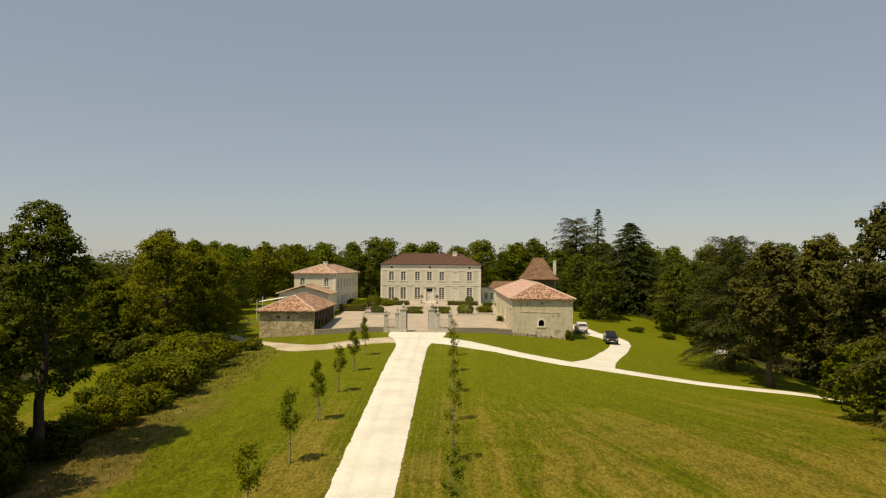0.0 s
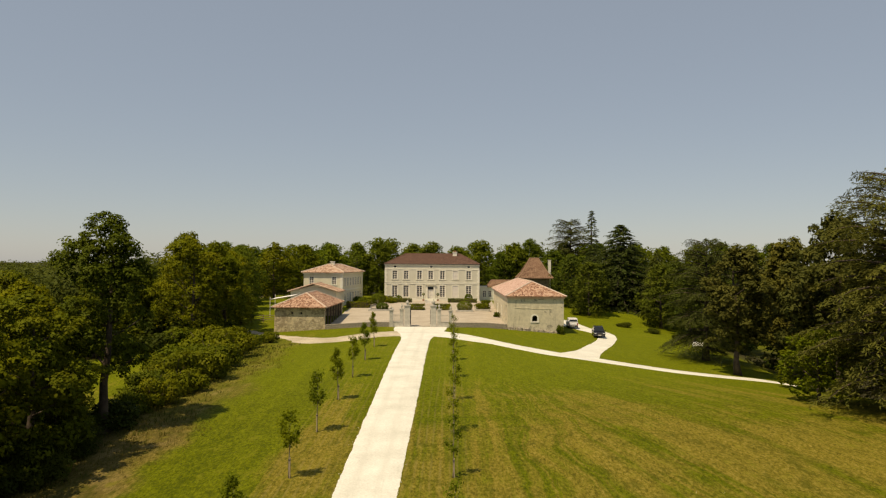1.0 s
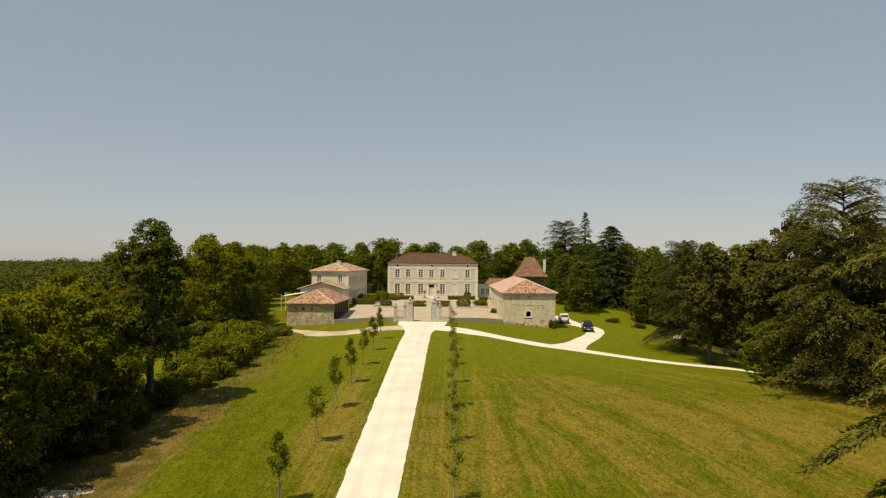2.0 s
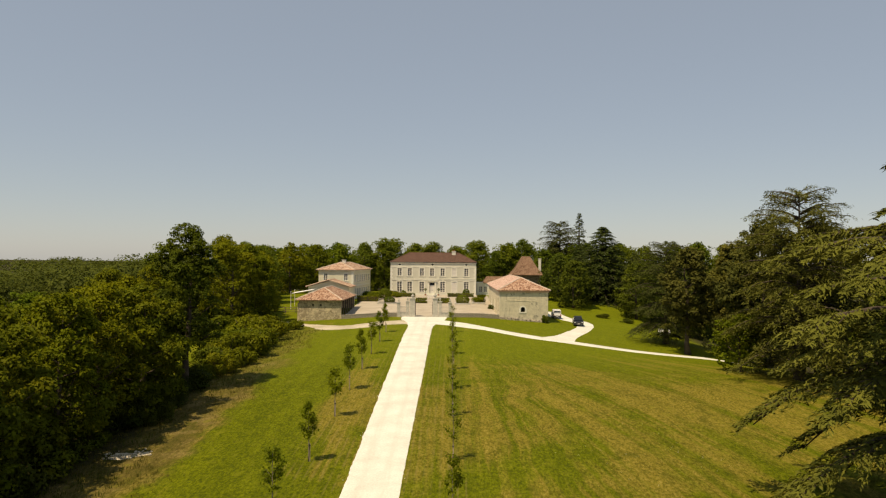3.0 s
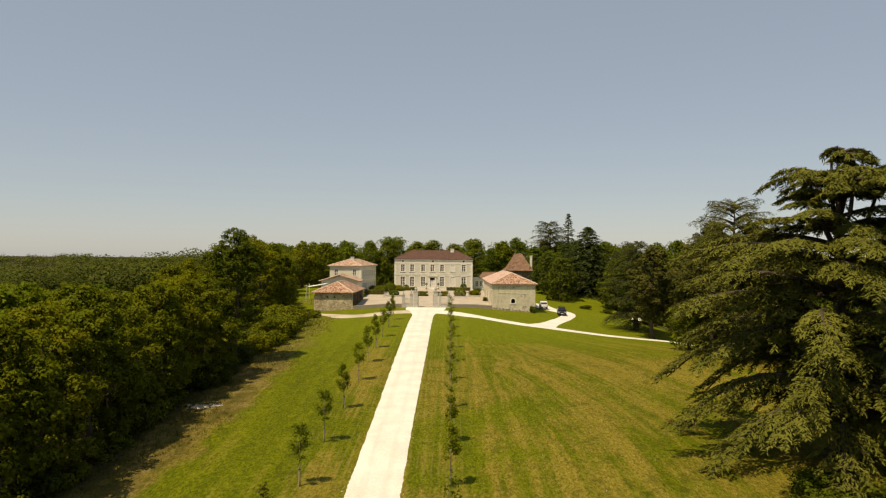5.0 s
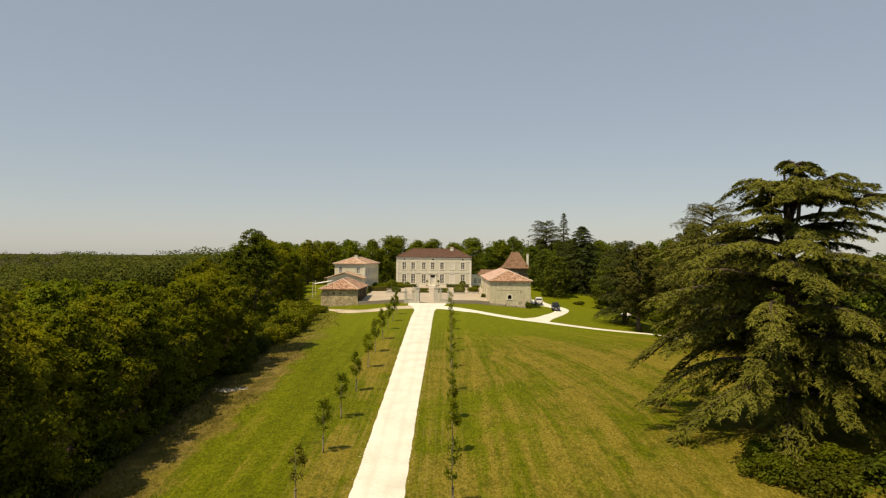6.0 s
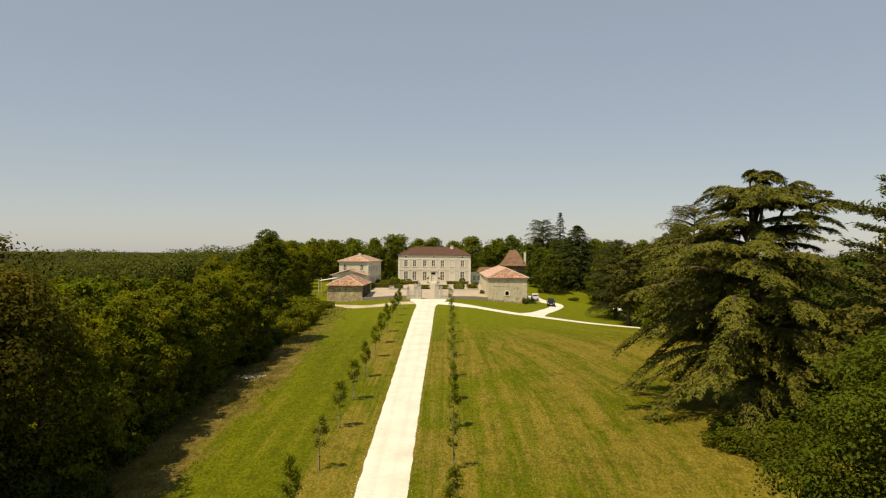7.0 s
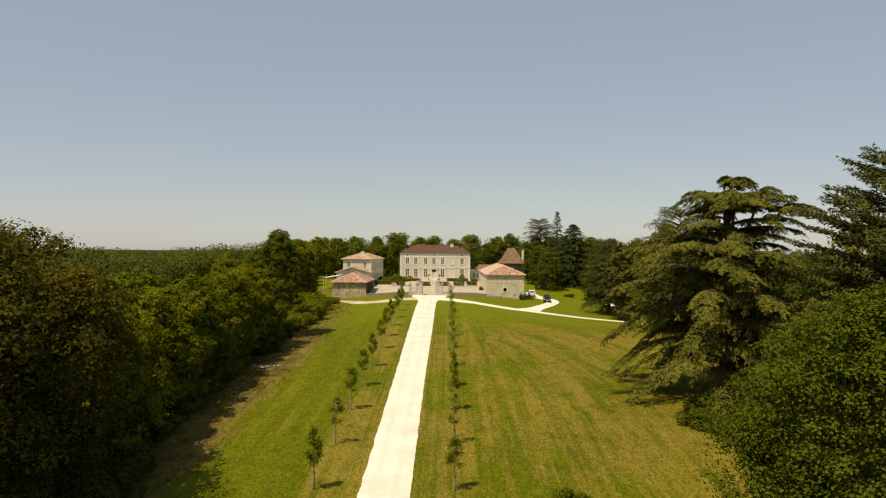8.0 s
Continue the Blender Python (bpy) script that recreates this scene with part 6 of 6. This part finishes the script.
def pier(x, w, h, fin, label, cut=0.03):
    z = gz(x, 118)
    ob = thing("gate_pier", pose(x, 118.0, z), label, "gate pier", "stone piers of the entrance gate")
    part("base", Solid().box(-w / 2 - 0.08, w / 2 + 0.08, -w / 2 - 0.08, w / 2 + 0.08, -0.4, 0.5, None, 0.03), GATE_STONE, ob)
    k = max(3, int(h / 0.55))
    for i in range(k):
        z0, z1 = 0.5 + (h - 0.5) * i / k, 0.5 + (h - 0.5) * (i + 1) / k
        part("block", Solid().box(-w / 2, w / 2, -w / 2, w / 2, z0 + 0.006, z1 - 0.006, None, 0, cut), GATE_STONE, ob)
    part("joint_core", Solid().box(-w / 2 + 0.02, w / 2 - 0.02, -w / 2 + 0.02, w / 2 - 0.02, 0.5, h), RUBBLE_LOW, ob)
    part("cap", Solid().box(-w / 2 - 0.06, w / 2 + 0.06, -w / 2 - 0.06, w / 2 + 0.06, h, h + 0.1).box(-w / 2 - 0.14, w / 2 + 0.14, -w / 2 - 0.14, w / 2 + 0.14, h + 0.1, h + 0.22), GATE_STONE, ob)
    s = Solid()
    finial(s, 0, 0, h + 0.22, fin, w * 0.36)
    part("finial", s, GATE_STONE, ob, "carved stone urn finial", None, True)


for x, w, h, fin, lab in ((-10.42, 0.62, 2.75, 0.75, "slim weathered stone gate pier with pointed finial"), (-8.62, 0.6, 2.95, 0.95, "stone gate pier with pointed finial beside the wicket"),
                          (-7.62, 0.98, 3.55, 0.95, "massive stone gate pier with urn"), (-3.08, 0.98, 3.55, 1.15, "massive stone gate pier with urn"),
                          (-2.08, 0.6, 2.95, 0.95, "stone gate pier with pointed finial beside the wicket"), (-0.08, 0.62, 2.75, 0.75, "slim weathered stone gate pier with pointed finial")):
    pier(x, w, h, fin, lab)


def iron_leaf(name, m, w, h, label, panel):
    ob = thing(name, m, label, "gate")
    part("leaf_frame", Solid().box(0, w, -0.025, 0.025, 0.1, 0.16).box(0, w, -0.025, 0.025, panel, panel + 0.05).box(0, w, -0.025, 0.025, h - 0.2, h - 0.14)
         .box(0, 0.05, -0.025, 0.025, 0.1, h).box(w - 0.05, w, -0.025, 0.025, 0.1, h), IRON, ob)
    n = int(w / 0.14)
    for i in range(1, n):
        part("bar", Solid().tube([(w * i / n, 0, 0.16), (w * i / n, 0, h - 0.04), (w * i / n, 0, h + 0.06)], [0.014, 0.014, 0.004], 5), IRON, ob)


z118 = gz(-5.3, 118) + 0.05
iron_leaf("iron_gate_leaf", pose(-7.08, 118.1, z118, 0, 0, 91), 1.72, 2.9, "black wrought-iron gate leaf standing open", 0.9)
iron_leaf("iron_gate_leaf", pose(-3.62, 118.1, z118, 0, 0, 91), 1.72, 2.9, "black wrought-iron gate leaf standing open", 0.9)


def wicket(x0, x1):
    z = gz((x0 + x1) / 2, 118)
    ob = thing("side_railing", pose(x0, 118.0, z), "pale railing on a low stone wall between gate piers", "railing")
    w = x1 - x0
    part("low_wall", Solid().box(0, w, -0.2, 0.2, -0.3, 0.85), GATE_STONE, ob)
    part("coping", Solid().box(0, w, -0.25, 0.25, 0.85, 0.95), GATE_STONE, ob)
    part("rail", Solid().box(0, w, -0.02, 0.02, 2.0, 2.06), GATE_STONE, ob)
    for i in range(1, 9):
        part("bar", Solid().tube([(w * i / 9, 0, 0.95), (w * i / 9, 0, 2.2)], [0.02, 0.016], 5), GATE_STONE, ob)


wicket(-10.1, -8.93)
wicket(-1.77, -0.4)


def yard_wall(x0, x1, h, label):
    """Dry-stone wall: courses of single stones on a core, flat coping stones."""
    rng = random.Random(int(x0 * 10))
    ob = thing("yard_wall", pose(0, 118.0, 0), label, "wall", "", "structure")
    core = Solid()
    n = max(2, int((x1 - x0) / 2))
    for i in range(n):
        a, b = x0 + (x1 - x0) * i / n, x0 + (x1 - x0) * (i + 1) / n
        z = gz((a + b) / 2, 118)
        core.box(a, b - 0.002, -0.17, 0.17, z - 0.5, z + h - 0.03)
    part("core", core, RUBBLE_LOW, ob)
    shapes = [Solid().box(-0.5, 0.5, -0.5, 0.5, 0.0, 1.0, None, t, 0.08).mesh("stone", RUBBLE_LOW) for t in (0.04, 0.09)]
    zz = -0.1
    while zz < h - 0.1:
        hh = rng.uniform(0.15, 0.21)
        x = x0 - rng.uniform(0, 0.2)
        while x < x1 - 0.15:
            w = min(rng.uniform(0.28, 0.6), x1 - x)
            part("stone", shapes[rng.randrange(2)], RUBBLE_LOW, ob, "", pose(x + w / 2, -0.13 + rng.uniform(-0.015, 0.015), gz(x, 118) + zz, 0, 0, rng.uniform(-3, 3)) @ Matrix.Diagonal((w * 0.97, 0.2, hh * rng.uniform(0.9, 1.0), 1)))
            x += w
        zz += hh
    x = x0
    while x < x1 - 0.3:
        w = min(rng.uniform(0.6, 0.95), x1 - x)
        part("coping_stone", shapes[0], RUBBLE_LOW, ob, "", pose(x + w / 2, 0, gz(x, 118) + h, 0, 0, rng.uniform(-2, 2)) @ Matrix.Diagonal((w * 0.98, 0.5, 0.12, 1)))
        x += w


yard_wall(-21.9, -10.8, 0.72, "low grey dry-stone wall beside the gate")
yard_wall(0.3, 9.8, 0.72, "low grey dry-stone wall beside the gate")


# ---- terrace canopy, fence, vehicles, tank ----
def build_canopy():
    x0, x1, y0, y1 = -36.4, -31.6, 137.6, 141.6
    ob = thing("shade_sail", pose(0, 0, 0), "white canvas shade sail on slender posts", "canopy")
    n = 8
    v, f = [], []
    for i in range(n + 1):
        for j in range(n + 1):
            a, b = i / n, j / n
            sag = 0.35 * math.sin(math.pi * a) * math.sin(math.pi * b)
            v.append((x0 + (x1 - x0) * a, y0 + (y1 - y0) * b, 3.7 + 0.85 * a + 0.15 * b - sag))
    k = n + 1
    for i in range(n):
        for j in range(n):
            f.append((i * k + j, (i + 1) * k + j, (i + 1) * k + j + 1, i * k + j + 1))
    me = mesh_of("sail", v, f, CANVAS, None, True)
    sail = part("sail", me, CANVAS, ob)
    sail.modifiers.new("thickness", "SOLIDIFY").thickness = 0.02
    for x, y, z in ((x0 - 0.1, y0 - 0.1, 4.2), (x1 + 0.1, y0 - 0.1, 4.8), (x0 - 0.1, y1 + 0.1, 4.5), (x1 + 0.1, y1 + 0.1, 5.1)):
        part("post", Solid().tube([(x, y, gz(x, y) - 0.2), (x, y, z)], [0.07, 0.06], 8), WHITE_WOOD, ob)


build_canopy()


def build_fence():
    ob = thing("paddock_fence", pose(0, 0, 0), "weathered wooden post and rail fence", "fence")
    pts = [(-46.0, 133.5), (-43.6, 133.0), (-41.2, 132.6), (-38.8, 132.2), (-36.4, 131.8), (-34.0, 131.4), (-31.8, 131.2)]
    for i, (x, y) in enumerate(pts):
        z = gz(x, y)
        part("post", Solid().box(x - 0.07, x + 0.07, y - 0.07, y + 0.07, z - 0.3, z + 1.45, None, 0.01), OLD_WOOD, ob)
        if i:
            a, b = pts[i - 1], (x, y)
            za, zb = gz(*a), z
            for h in (0.45, 0.85, 1.25):
                part("rail", Solid().tube([(a[0], a[1] - 0.09, za + h), (b[0], b[1] - 0.09, zb + h)], [0.055, 0.055], 5), OLD_WOOD, ob)


build_fence()


def vehicle(name, m, label, paint, L, W, H, hood, tail, belt, kind):
    """A parked car or van: body shell with wheel arches, glasshouse, lamps, bumpers, wheels."""
    car = thing(name, m, label, "car" if kind == "car" else "van")
    # side outline, nose at -y
    lo, r = 0.32, 0.36
    hw = W / 2

    def shell(profile, inset_fn):
        s = Solid()
        n = len(profile)
        for side in (-1, 1):
            s.v += [(side * inset_fn(z), y, z) for y, z in profile]
        for i in range(n):
            j = (i + 1) % n
            s.f.append((i, j, j + n, i + n))
        s.f.append(tuple(range(n - 1, -1, -1)))
        s.f.append(tuple(range(n, 2 * n)))
        return s
    wy = (-L / 2 + 0.85, L / 2 - 0.8)
    low = [(-L / 2 + 0.05, lo + 0.1), (-L / 2, lo + 0.3), (-L / 2 + 0.04, belt - 0.22), (-L / 2 + 0.18, belt - 0.08), (-L / 2 + hood, belt), (L / 2 - 0.05, belt), (L / 2, belt - 0.25), (L / 2 - 0.03, lo + 0.1)]
    for c in (wy[1], wy[0]):
        for k in range(7):
            a = math.pi * k / 6
            low.append((c + (r + 0.06) * math.cos(a), lo + (r + 0.06) * math.sin(a) * 0.95))
    body = part("body", shell(low, lambda z: hw - 0.05 * max(0, (z - 0.8)) - 0.03 * (z < 0.5)), paint, car)
    bev = body.modifiers.new("edges", "BEVEL")
    bev.width, bev.segments, bev.limit_method = 0.04, 2, "ANGLE"
    if kind == "car":
        cab = [(-L / 2 + hood, belt), (-L / 2 + hood + 0.62, H - 0.06), (-L / 2 + hood + 0.95, H), (L / 2 - 0.5, H - 0.02), (L / 2 - 0.12, belt)]
    else:
        cab = [(-L / 2 + hood, belt), (-L / 2 + hood + 0.6, H - 0.08), (-L / 2 + hood + 0.9, H), (L / 2 - 0.16, H), (L / 2 - 0.04, belt)]
    top = part("cabin", shell(cab, lambda z: hw - 0.06 - 0.22 * (z - belt) / (H - belt) * (1 if kind == "car" else 0.45)), paint, car)
    bev = top.modifiers.new("edges", "BEVEL")
    bev.width, bev.segments, bev.limit_method = 0.05, 2, "ANGLE"
    y0, y1 = -L / 2 + hood, -L / 2 + hood + 0.6
    a = hw - 0.16
    part("windscreen", Solid().add([(-a, y0 + 0.04, belt + 0.05), (a, y0 + 0.04, belt + 0.05), (a - 0.1, y1 - 0.03, H - 0.13), (-a + 0.1, y1 - 0.03, H - 0.13),
                                    (-a, y0 - 0.0, belt + 0.06), (a, y0 - 0.0, belt + 0.06), (a - 0.1, y1 - 0.07, H - 0.12), (-a + 0.1, y1 - 0.07, H - 0.12)],
                                   [(4, 5, 6, 7), (3, 2, 1, 0), (0, 1, 5, 4), (2, 3, 7, 6), (1, 2, 6, 5), (3, 0, 4, 7)]), CAR_GLASS, car)
    yb = L / 2 - (0.1 if kind == "car" else 0.03)
    yt = L / 2 - (0.46 if kind == "car" else 0.12)
    rz0, rz1 = (0.07, 0.16) if kind == "car" else (0.3, 0.22)
    part("rear_window", Solid().add([(-a, yb - 0.05, belt + rz0), (a, yb - 0.05, belt + rz0), (a - 0.12, yt - 0.02, H - rz1), (-a + 0.12, yt - 0.02, H - rz1),
                                     (-a, yb + 0.015, belt + rz0), (a, yb + 0.015, belt + rz0), (a - 0.12, yt + 0.03, H - rz1), (-a + 0.12, yt + 0.03, H - rz1)],
                                    [(4, 7, 6, 5), (0, 1, 2, 3), (0, 4, 5, 1), (2, 6, 7, 3), (1, 5, 6, 2), (3, 7, 4, 0)]), CAR_GLASS, car)
    for sx in (-1, 1):
        runs = ((y1 + 0.15, y1 + 1.0), (y1 + 1.08, L / 2 - 0.55)) if kind == "car" else ((y1 + 0.12, y1 + 0.95),)
        for p, q in runs:
            xa, xb = sx * (hw - 0.075), sx * (hw - (0.22 if kind == "car" else 0.135))
            part("side_window", Solid().add([(xa, p, belt + 0.06), (xa, q, belt + 0.06), (xb, q, H - 0.16), (xb, p + 0.1, H - 0.16),
                                             (xa + sx * 0.012, p, belt + 0.06), (xa + sx * 0.012, q, belt + 0.06), (xb + sx * 0.012, q, H - 0.16), (xb + sx * 0.012, p + 0.1, H - 0.16)],
                                            [(0, 1, 2, 3), (7, 6, 5, 4), (0, 4, 5, 1), (1, 5, 6, 2), (2, 6, 7, 3), (3, 7, 4, 0)]), CAR_GLASS, car)
        part("headlight", Solid().box(sx * (hw - 0.28) - 0.16, sx * (hw - 0.28) + 0.16, -L / 2 - 0.015, -L / 2 + 0.1, belt - 0.34, belt - 0.2, None, 0.015), LAMP_CLEAR, car)
        part("tail_light", Solid().box(sx * (hw - 0.16) - 0.08, sx * (hw - 0.16) + 0.08, L / 2 - 0.08, L / 2 + 0.015, belt - 0.45, belt - 0.05, None, 0.01), LAMP_RED, car)
        part("mirror", Solid().box(sx * (hw + 0.08) - 0.1, sx * (hw + 0.08) + 0.1, y1 - 0.25, y1 - 0.12, belt + 0.04, belt + 0.2, None, 0.02), paint, car)
        for c in wy:
            tyre = Solid()
            tyre.turned([(0.2, -0.1), (r - 0.04, -0.11), (r, -0.07), (r, 0.07), (r - 0.04, 0.11), (0.2, 0.1)], 0, 0, 0, 20)
            wh = part("wheel", tyre, TYRE, car, "", pose(sx * (hw - 0.12), c, r, 0, 90, 0))
            part("rim", Solid().turned([(0.21, -0.09), (0.22, 0.0), (0.21, 0.09), (0.08, 0.12)], 0, 0, 0, 14), RIM, wh, "", pose(0, 0, 0, 0 if sx > 0 else 180, 0, 0))
    part("bumper", Solid().box(-hw + 0.06, hw - 0.06, -L / 2 - 0.07, -L / 2 + 0.12, 0.34, 0.58, None, 0.02, 0.04), CAR_GREY, car)
    part("bumper", Solid().box(-hw + 0.06, hw - 0.06, L / 2 - 0.12, L / 2 + 0.07, 0.36, 0.6, None, 0.02, 0.04), CAR_GREY, car)
    part("grille", Solid().box(-0.45, 0.45, -L / 2 - 0.01, -L / 2 + 0.06, belt - 0.36, belt - 0.2), CAR_GREY, car)
    part("number_plate", Solid().box(-0.26, 0.26, -L / 2 - 0.085, -L / 2 - 0.072, 0.4, 0.51), WHITE_WOOD, car)
    part("number_plate", Solid().box(-0.26, 0.26, L / 2 + 0.072, L / 2 + 0.085, 0.42, 0.53), WHITE_WOOD, car)
    if kind == "car":
        for sx in (-1, 1):
            part("roof_rail", Solid().tube([(sx * (hw - 0.32), y1 + 0.5, H - 0.01), (sx * (hw - 0.32), y1 + 0.6, H + 0.06), (sx * (hw - 0.32), L / 2 - 0.8, H + 0.06), (sx * (hw - 0.32), L / 2 - 0.7, H - 0.02)], [0.02] * 4, 6), CAR_GREY, car)
    return car


def on_road(x, y, turn, lift=0.06):
    return pose(x, y, gz(x, y) + lift, 0, 0, turn)


vehicle("car", on_road(25.6, 117.6, -6), "black estate car standing on the white gravel road", CAR_BLACK, 4.6, 1.95, 1.78, 1.05, 0.3, 1.02, "car")
vehicle("van", on_road(22.9, 129.0, 177), "white delivery van parked behind the barn", CAR_WHITE, 4.3, 1.85, 1.86, 0.85, 0.1, 1.05, "van")
vehicle("car", on_road(20.7, 134.5, 175), "light-coloured car parked beyond the van", CAR_WHITE, 4.2, 1.8, 1.5, 1.0, 0.3, 0.95, "car")


def build_tank():
    x, y = 40.6, 110.0
    ob = thing("gas_tank", pose(x, y, gz(x, y)), "white rounded gas tank under the pines", "tank")
    prof = [(0.05, -1.3), (0.38, -1.2), (0.58, -0.95), (0.62, -0.7), (0.62, 0.7), (0.58, 0.95), (0.38, 1.2), (0.05, 1.3)]
    part("vessel", Solid().turned(prof, 0, 0, 0, 18), CAR_WHITE, ob, "", pose(0, 0, 0.95, 90, 0, 40), True)
    part("dome_cover", Solid().turned([(0.22, 0), (0.22, 0.2), (0.1, 0.28)], 0, 0, 1.52, 12), CAR_WHITE, ob)
    for k in (-0.6, 0.6):
        part("foot", Solid().box(-0.4, 0.4, k - 0.1, k + 0.1, -0.15, 0.5), GATE_STONE, ob, "", pose(0, 0, 0, 0, 0, 40))


build_tank()


# ---- loose grass, flowers, stones ----
def tufts(name, n, box, height, blades, mat, label, seed, keep=None):
    rng = np.random.default_rng(seed)
    x, y = rng.uniform(box[0], box[1], n), rng.uniform(box[2], box[3], n)
    if keep is not None:
        ok = keep(x, y, rng)
        x, y = x[ok], y[ok]
    n = len(x)
    x, y = np.repeat(x, blades), np.repeat(y, blades)
    c = np.stack([x, y, zg(x, y)], 1) + rng.normal(size=(n * blades, 3)) * np.array([height * 0.35, height * 0.35, 0])
    w = rng.uniform(0, 2 * math.pi, n * blades)
    h = height * rng.uniform(0.5, 1.2, n * blades)
    lean = rng.uniform(0.1, 0.6, n * blades) * h
    d = np.stack([np.cos(w), np.sin(w), 0 * w], 1)
    b = np.stack([-np.sin(w), np.cos(w), 0 * w], 1) * (h * 0.07)[:, None]
    up = np.array([0, 0, 1.0])
    v = np.stack([c - b, c + b, c + d * (lean * 0.5)[:, None] + up * (h * 0.6)[:, None] + b * 0.7, c + d * lean[:, None] + up * h[:, None]], 1)
    tagged(new(name, quads_of(name, v, mat)), label, "grass", "", "stuff")


tufts("rough_grass", 6500, (-31, -20, -45, 100), 0.24, 5, DRY_GRASS, "tall dry rough grass along the wood's edge", 4,
      lambda x, y, r: x + 2.2 * np.sin(y * 0.21) + r.normal(size=len(x)) * 1.4 < -23.5)
tufts("rough_green_grass", 2600, (-33, -22, -45, 100), 0.36, 5, GREEN_GRASS, "tall green weeds along the wood's edge", 5,
      lambda x, y, r: x + 2.2 * np.sin(y * 0.17 + 1) + r.normal(size=len(x)) * 1.2 < -26)
tufts("lawn_grass", 8000, (-21, 30, -24, 62), 0.13, 3, GREEN_GRASS, "short uneven tufts of green lawn grass", 6,
      lambda x, y, r: (np.abs(x + 5.5) > 2.6))
tufts("straw_grass", 6000, (0.5, 30, -24, 62), 0.14, 3, DRY_GRASS, "short straw-coloured mown stubble", 7)
tufts("meadow_flowers", 420, (6, 22, -22, 38), 0.16, 2, PETAL, "small white clover and daisy heads in the lawn", 8,
      lambda x, y, r: np.sin(x * 0.7 + y * 0.23) + 0.6 * np.sin(y * 0.5) + r.normal(size=len(x)) * 0.5 > 0.5)


def build_verge_stones():
    """Loose stones thrown to the drive's edges."""
    rng = random.Random(9)
    s = Solid()
    for i in range(60):
        side = rng.choice((-1, 1))
        x, y = -5.52 + side * (2.15 + abs(rng.gauss(0, 0.1))), rng.uniform(-24, 100)
        a = rng.uniform(0.02, 0.04)
        s.turned([(a, -0.02), (a * 0.9, a * 0.5), (a * 0.4, a * 0.9)], x, y, gz(x, y) + 0.03, 5, rng.uniform(0.6, 1.0))
    tagged(new("verge_stones", s.mesh("verge_stones", WHITE_GRAVEL)), "loose pale stones scattered along the drive's edges", "stones", "", "stuff")


build_verge_stones()


def build_stone_heap():
    """A low, spread-out spill of pale field stones and chalky earth at the wood's edge."""
    rng = random.Random(21)
    cx, cy = -26.7, 30.8
    ob = thing("stone_heap", pose(cx, cy, gz(cx, cy)), "low spill of pale field stones at the wood's edge", "stones")
    bed, k = Solid(), 18
    for j, (q, lift) in enumerate(((1.0, -0.05), (0.7, 0.05), (0.3, 0.13))):
        for i in range(k):
            w = 2 * math.pi * i / k
            r = q * (1 + 0.22 * math.sin(3 * w + 1) + 0.12 * math.sin(7 * w))
            x, y = 1.9 * r * math.cos(w), 0.95 * r * math.sin(w)
            bed.v.append((x, y, gz(cx + x, cy + y) - gz(cx, cy) + lift))
        if j:
            bed.f += [((j - 1) * k + i, (j - 1) * k + (i + 1) % k, j * k + (i + 1) % k, j * k + i) for i in range(k)]
    bed.f.append(tuple(range(2 * k, 3 * k)))
    part("chalk_bed", bed, TRACK_GRAVEL, ob, "trodden pale chalky earth", None, True)
    for i in range(60):
        x, y = rng.gauss(0, 0.95), rng.gauss(0, 0.45)
        a = rng.uniform(0.07, 0.2)
        z = gz(cx + x, cy + y) - gz(cx, cy) + max(0.02, 0.12 - 0.06 * math.hypot(x, y * 1.8))
        part("stone", Solid().turned([(a * 0.8, -0.1), (a, 0.02), (a * 0.85, a * 0.45), (a * 0.35, a * 0.62)], 0, 0, 0, 7, rng.uniform(0.6, 1.0)), TRACK_GRAVEL, ob, "", pose(x, y, z, rng.uniform(-12, 12), rng.uniform(-12, 12), rng.uniform(0, 360)))


build_stone_heap()
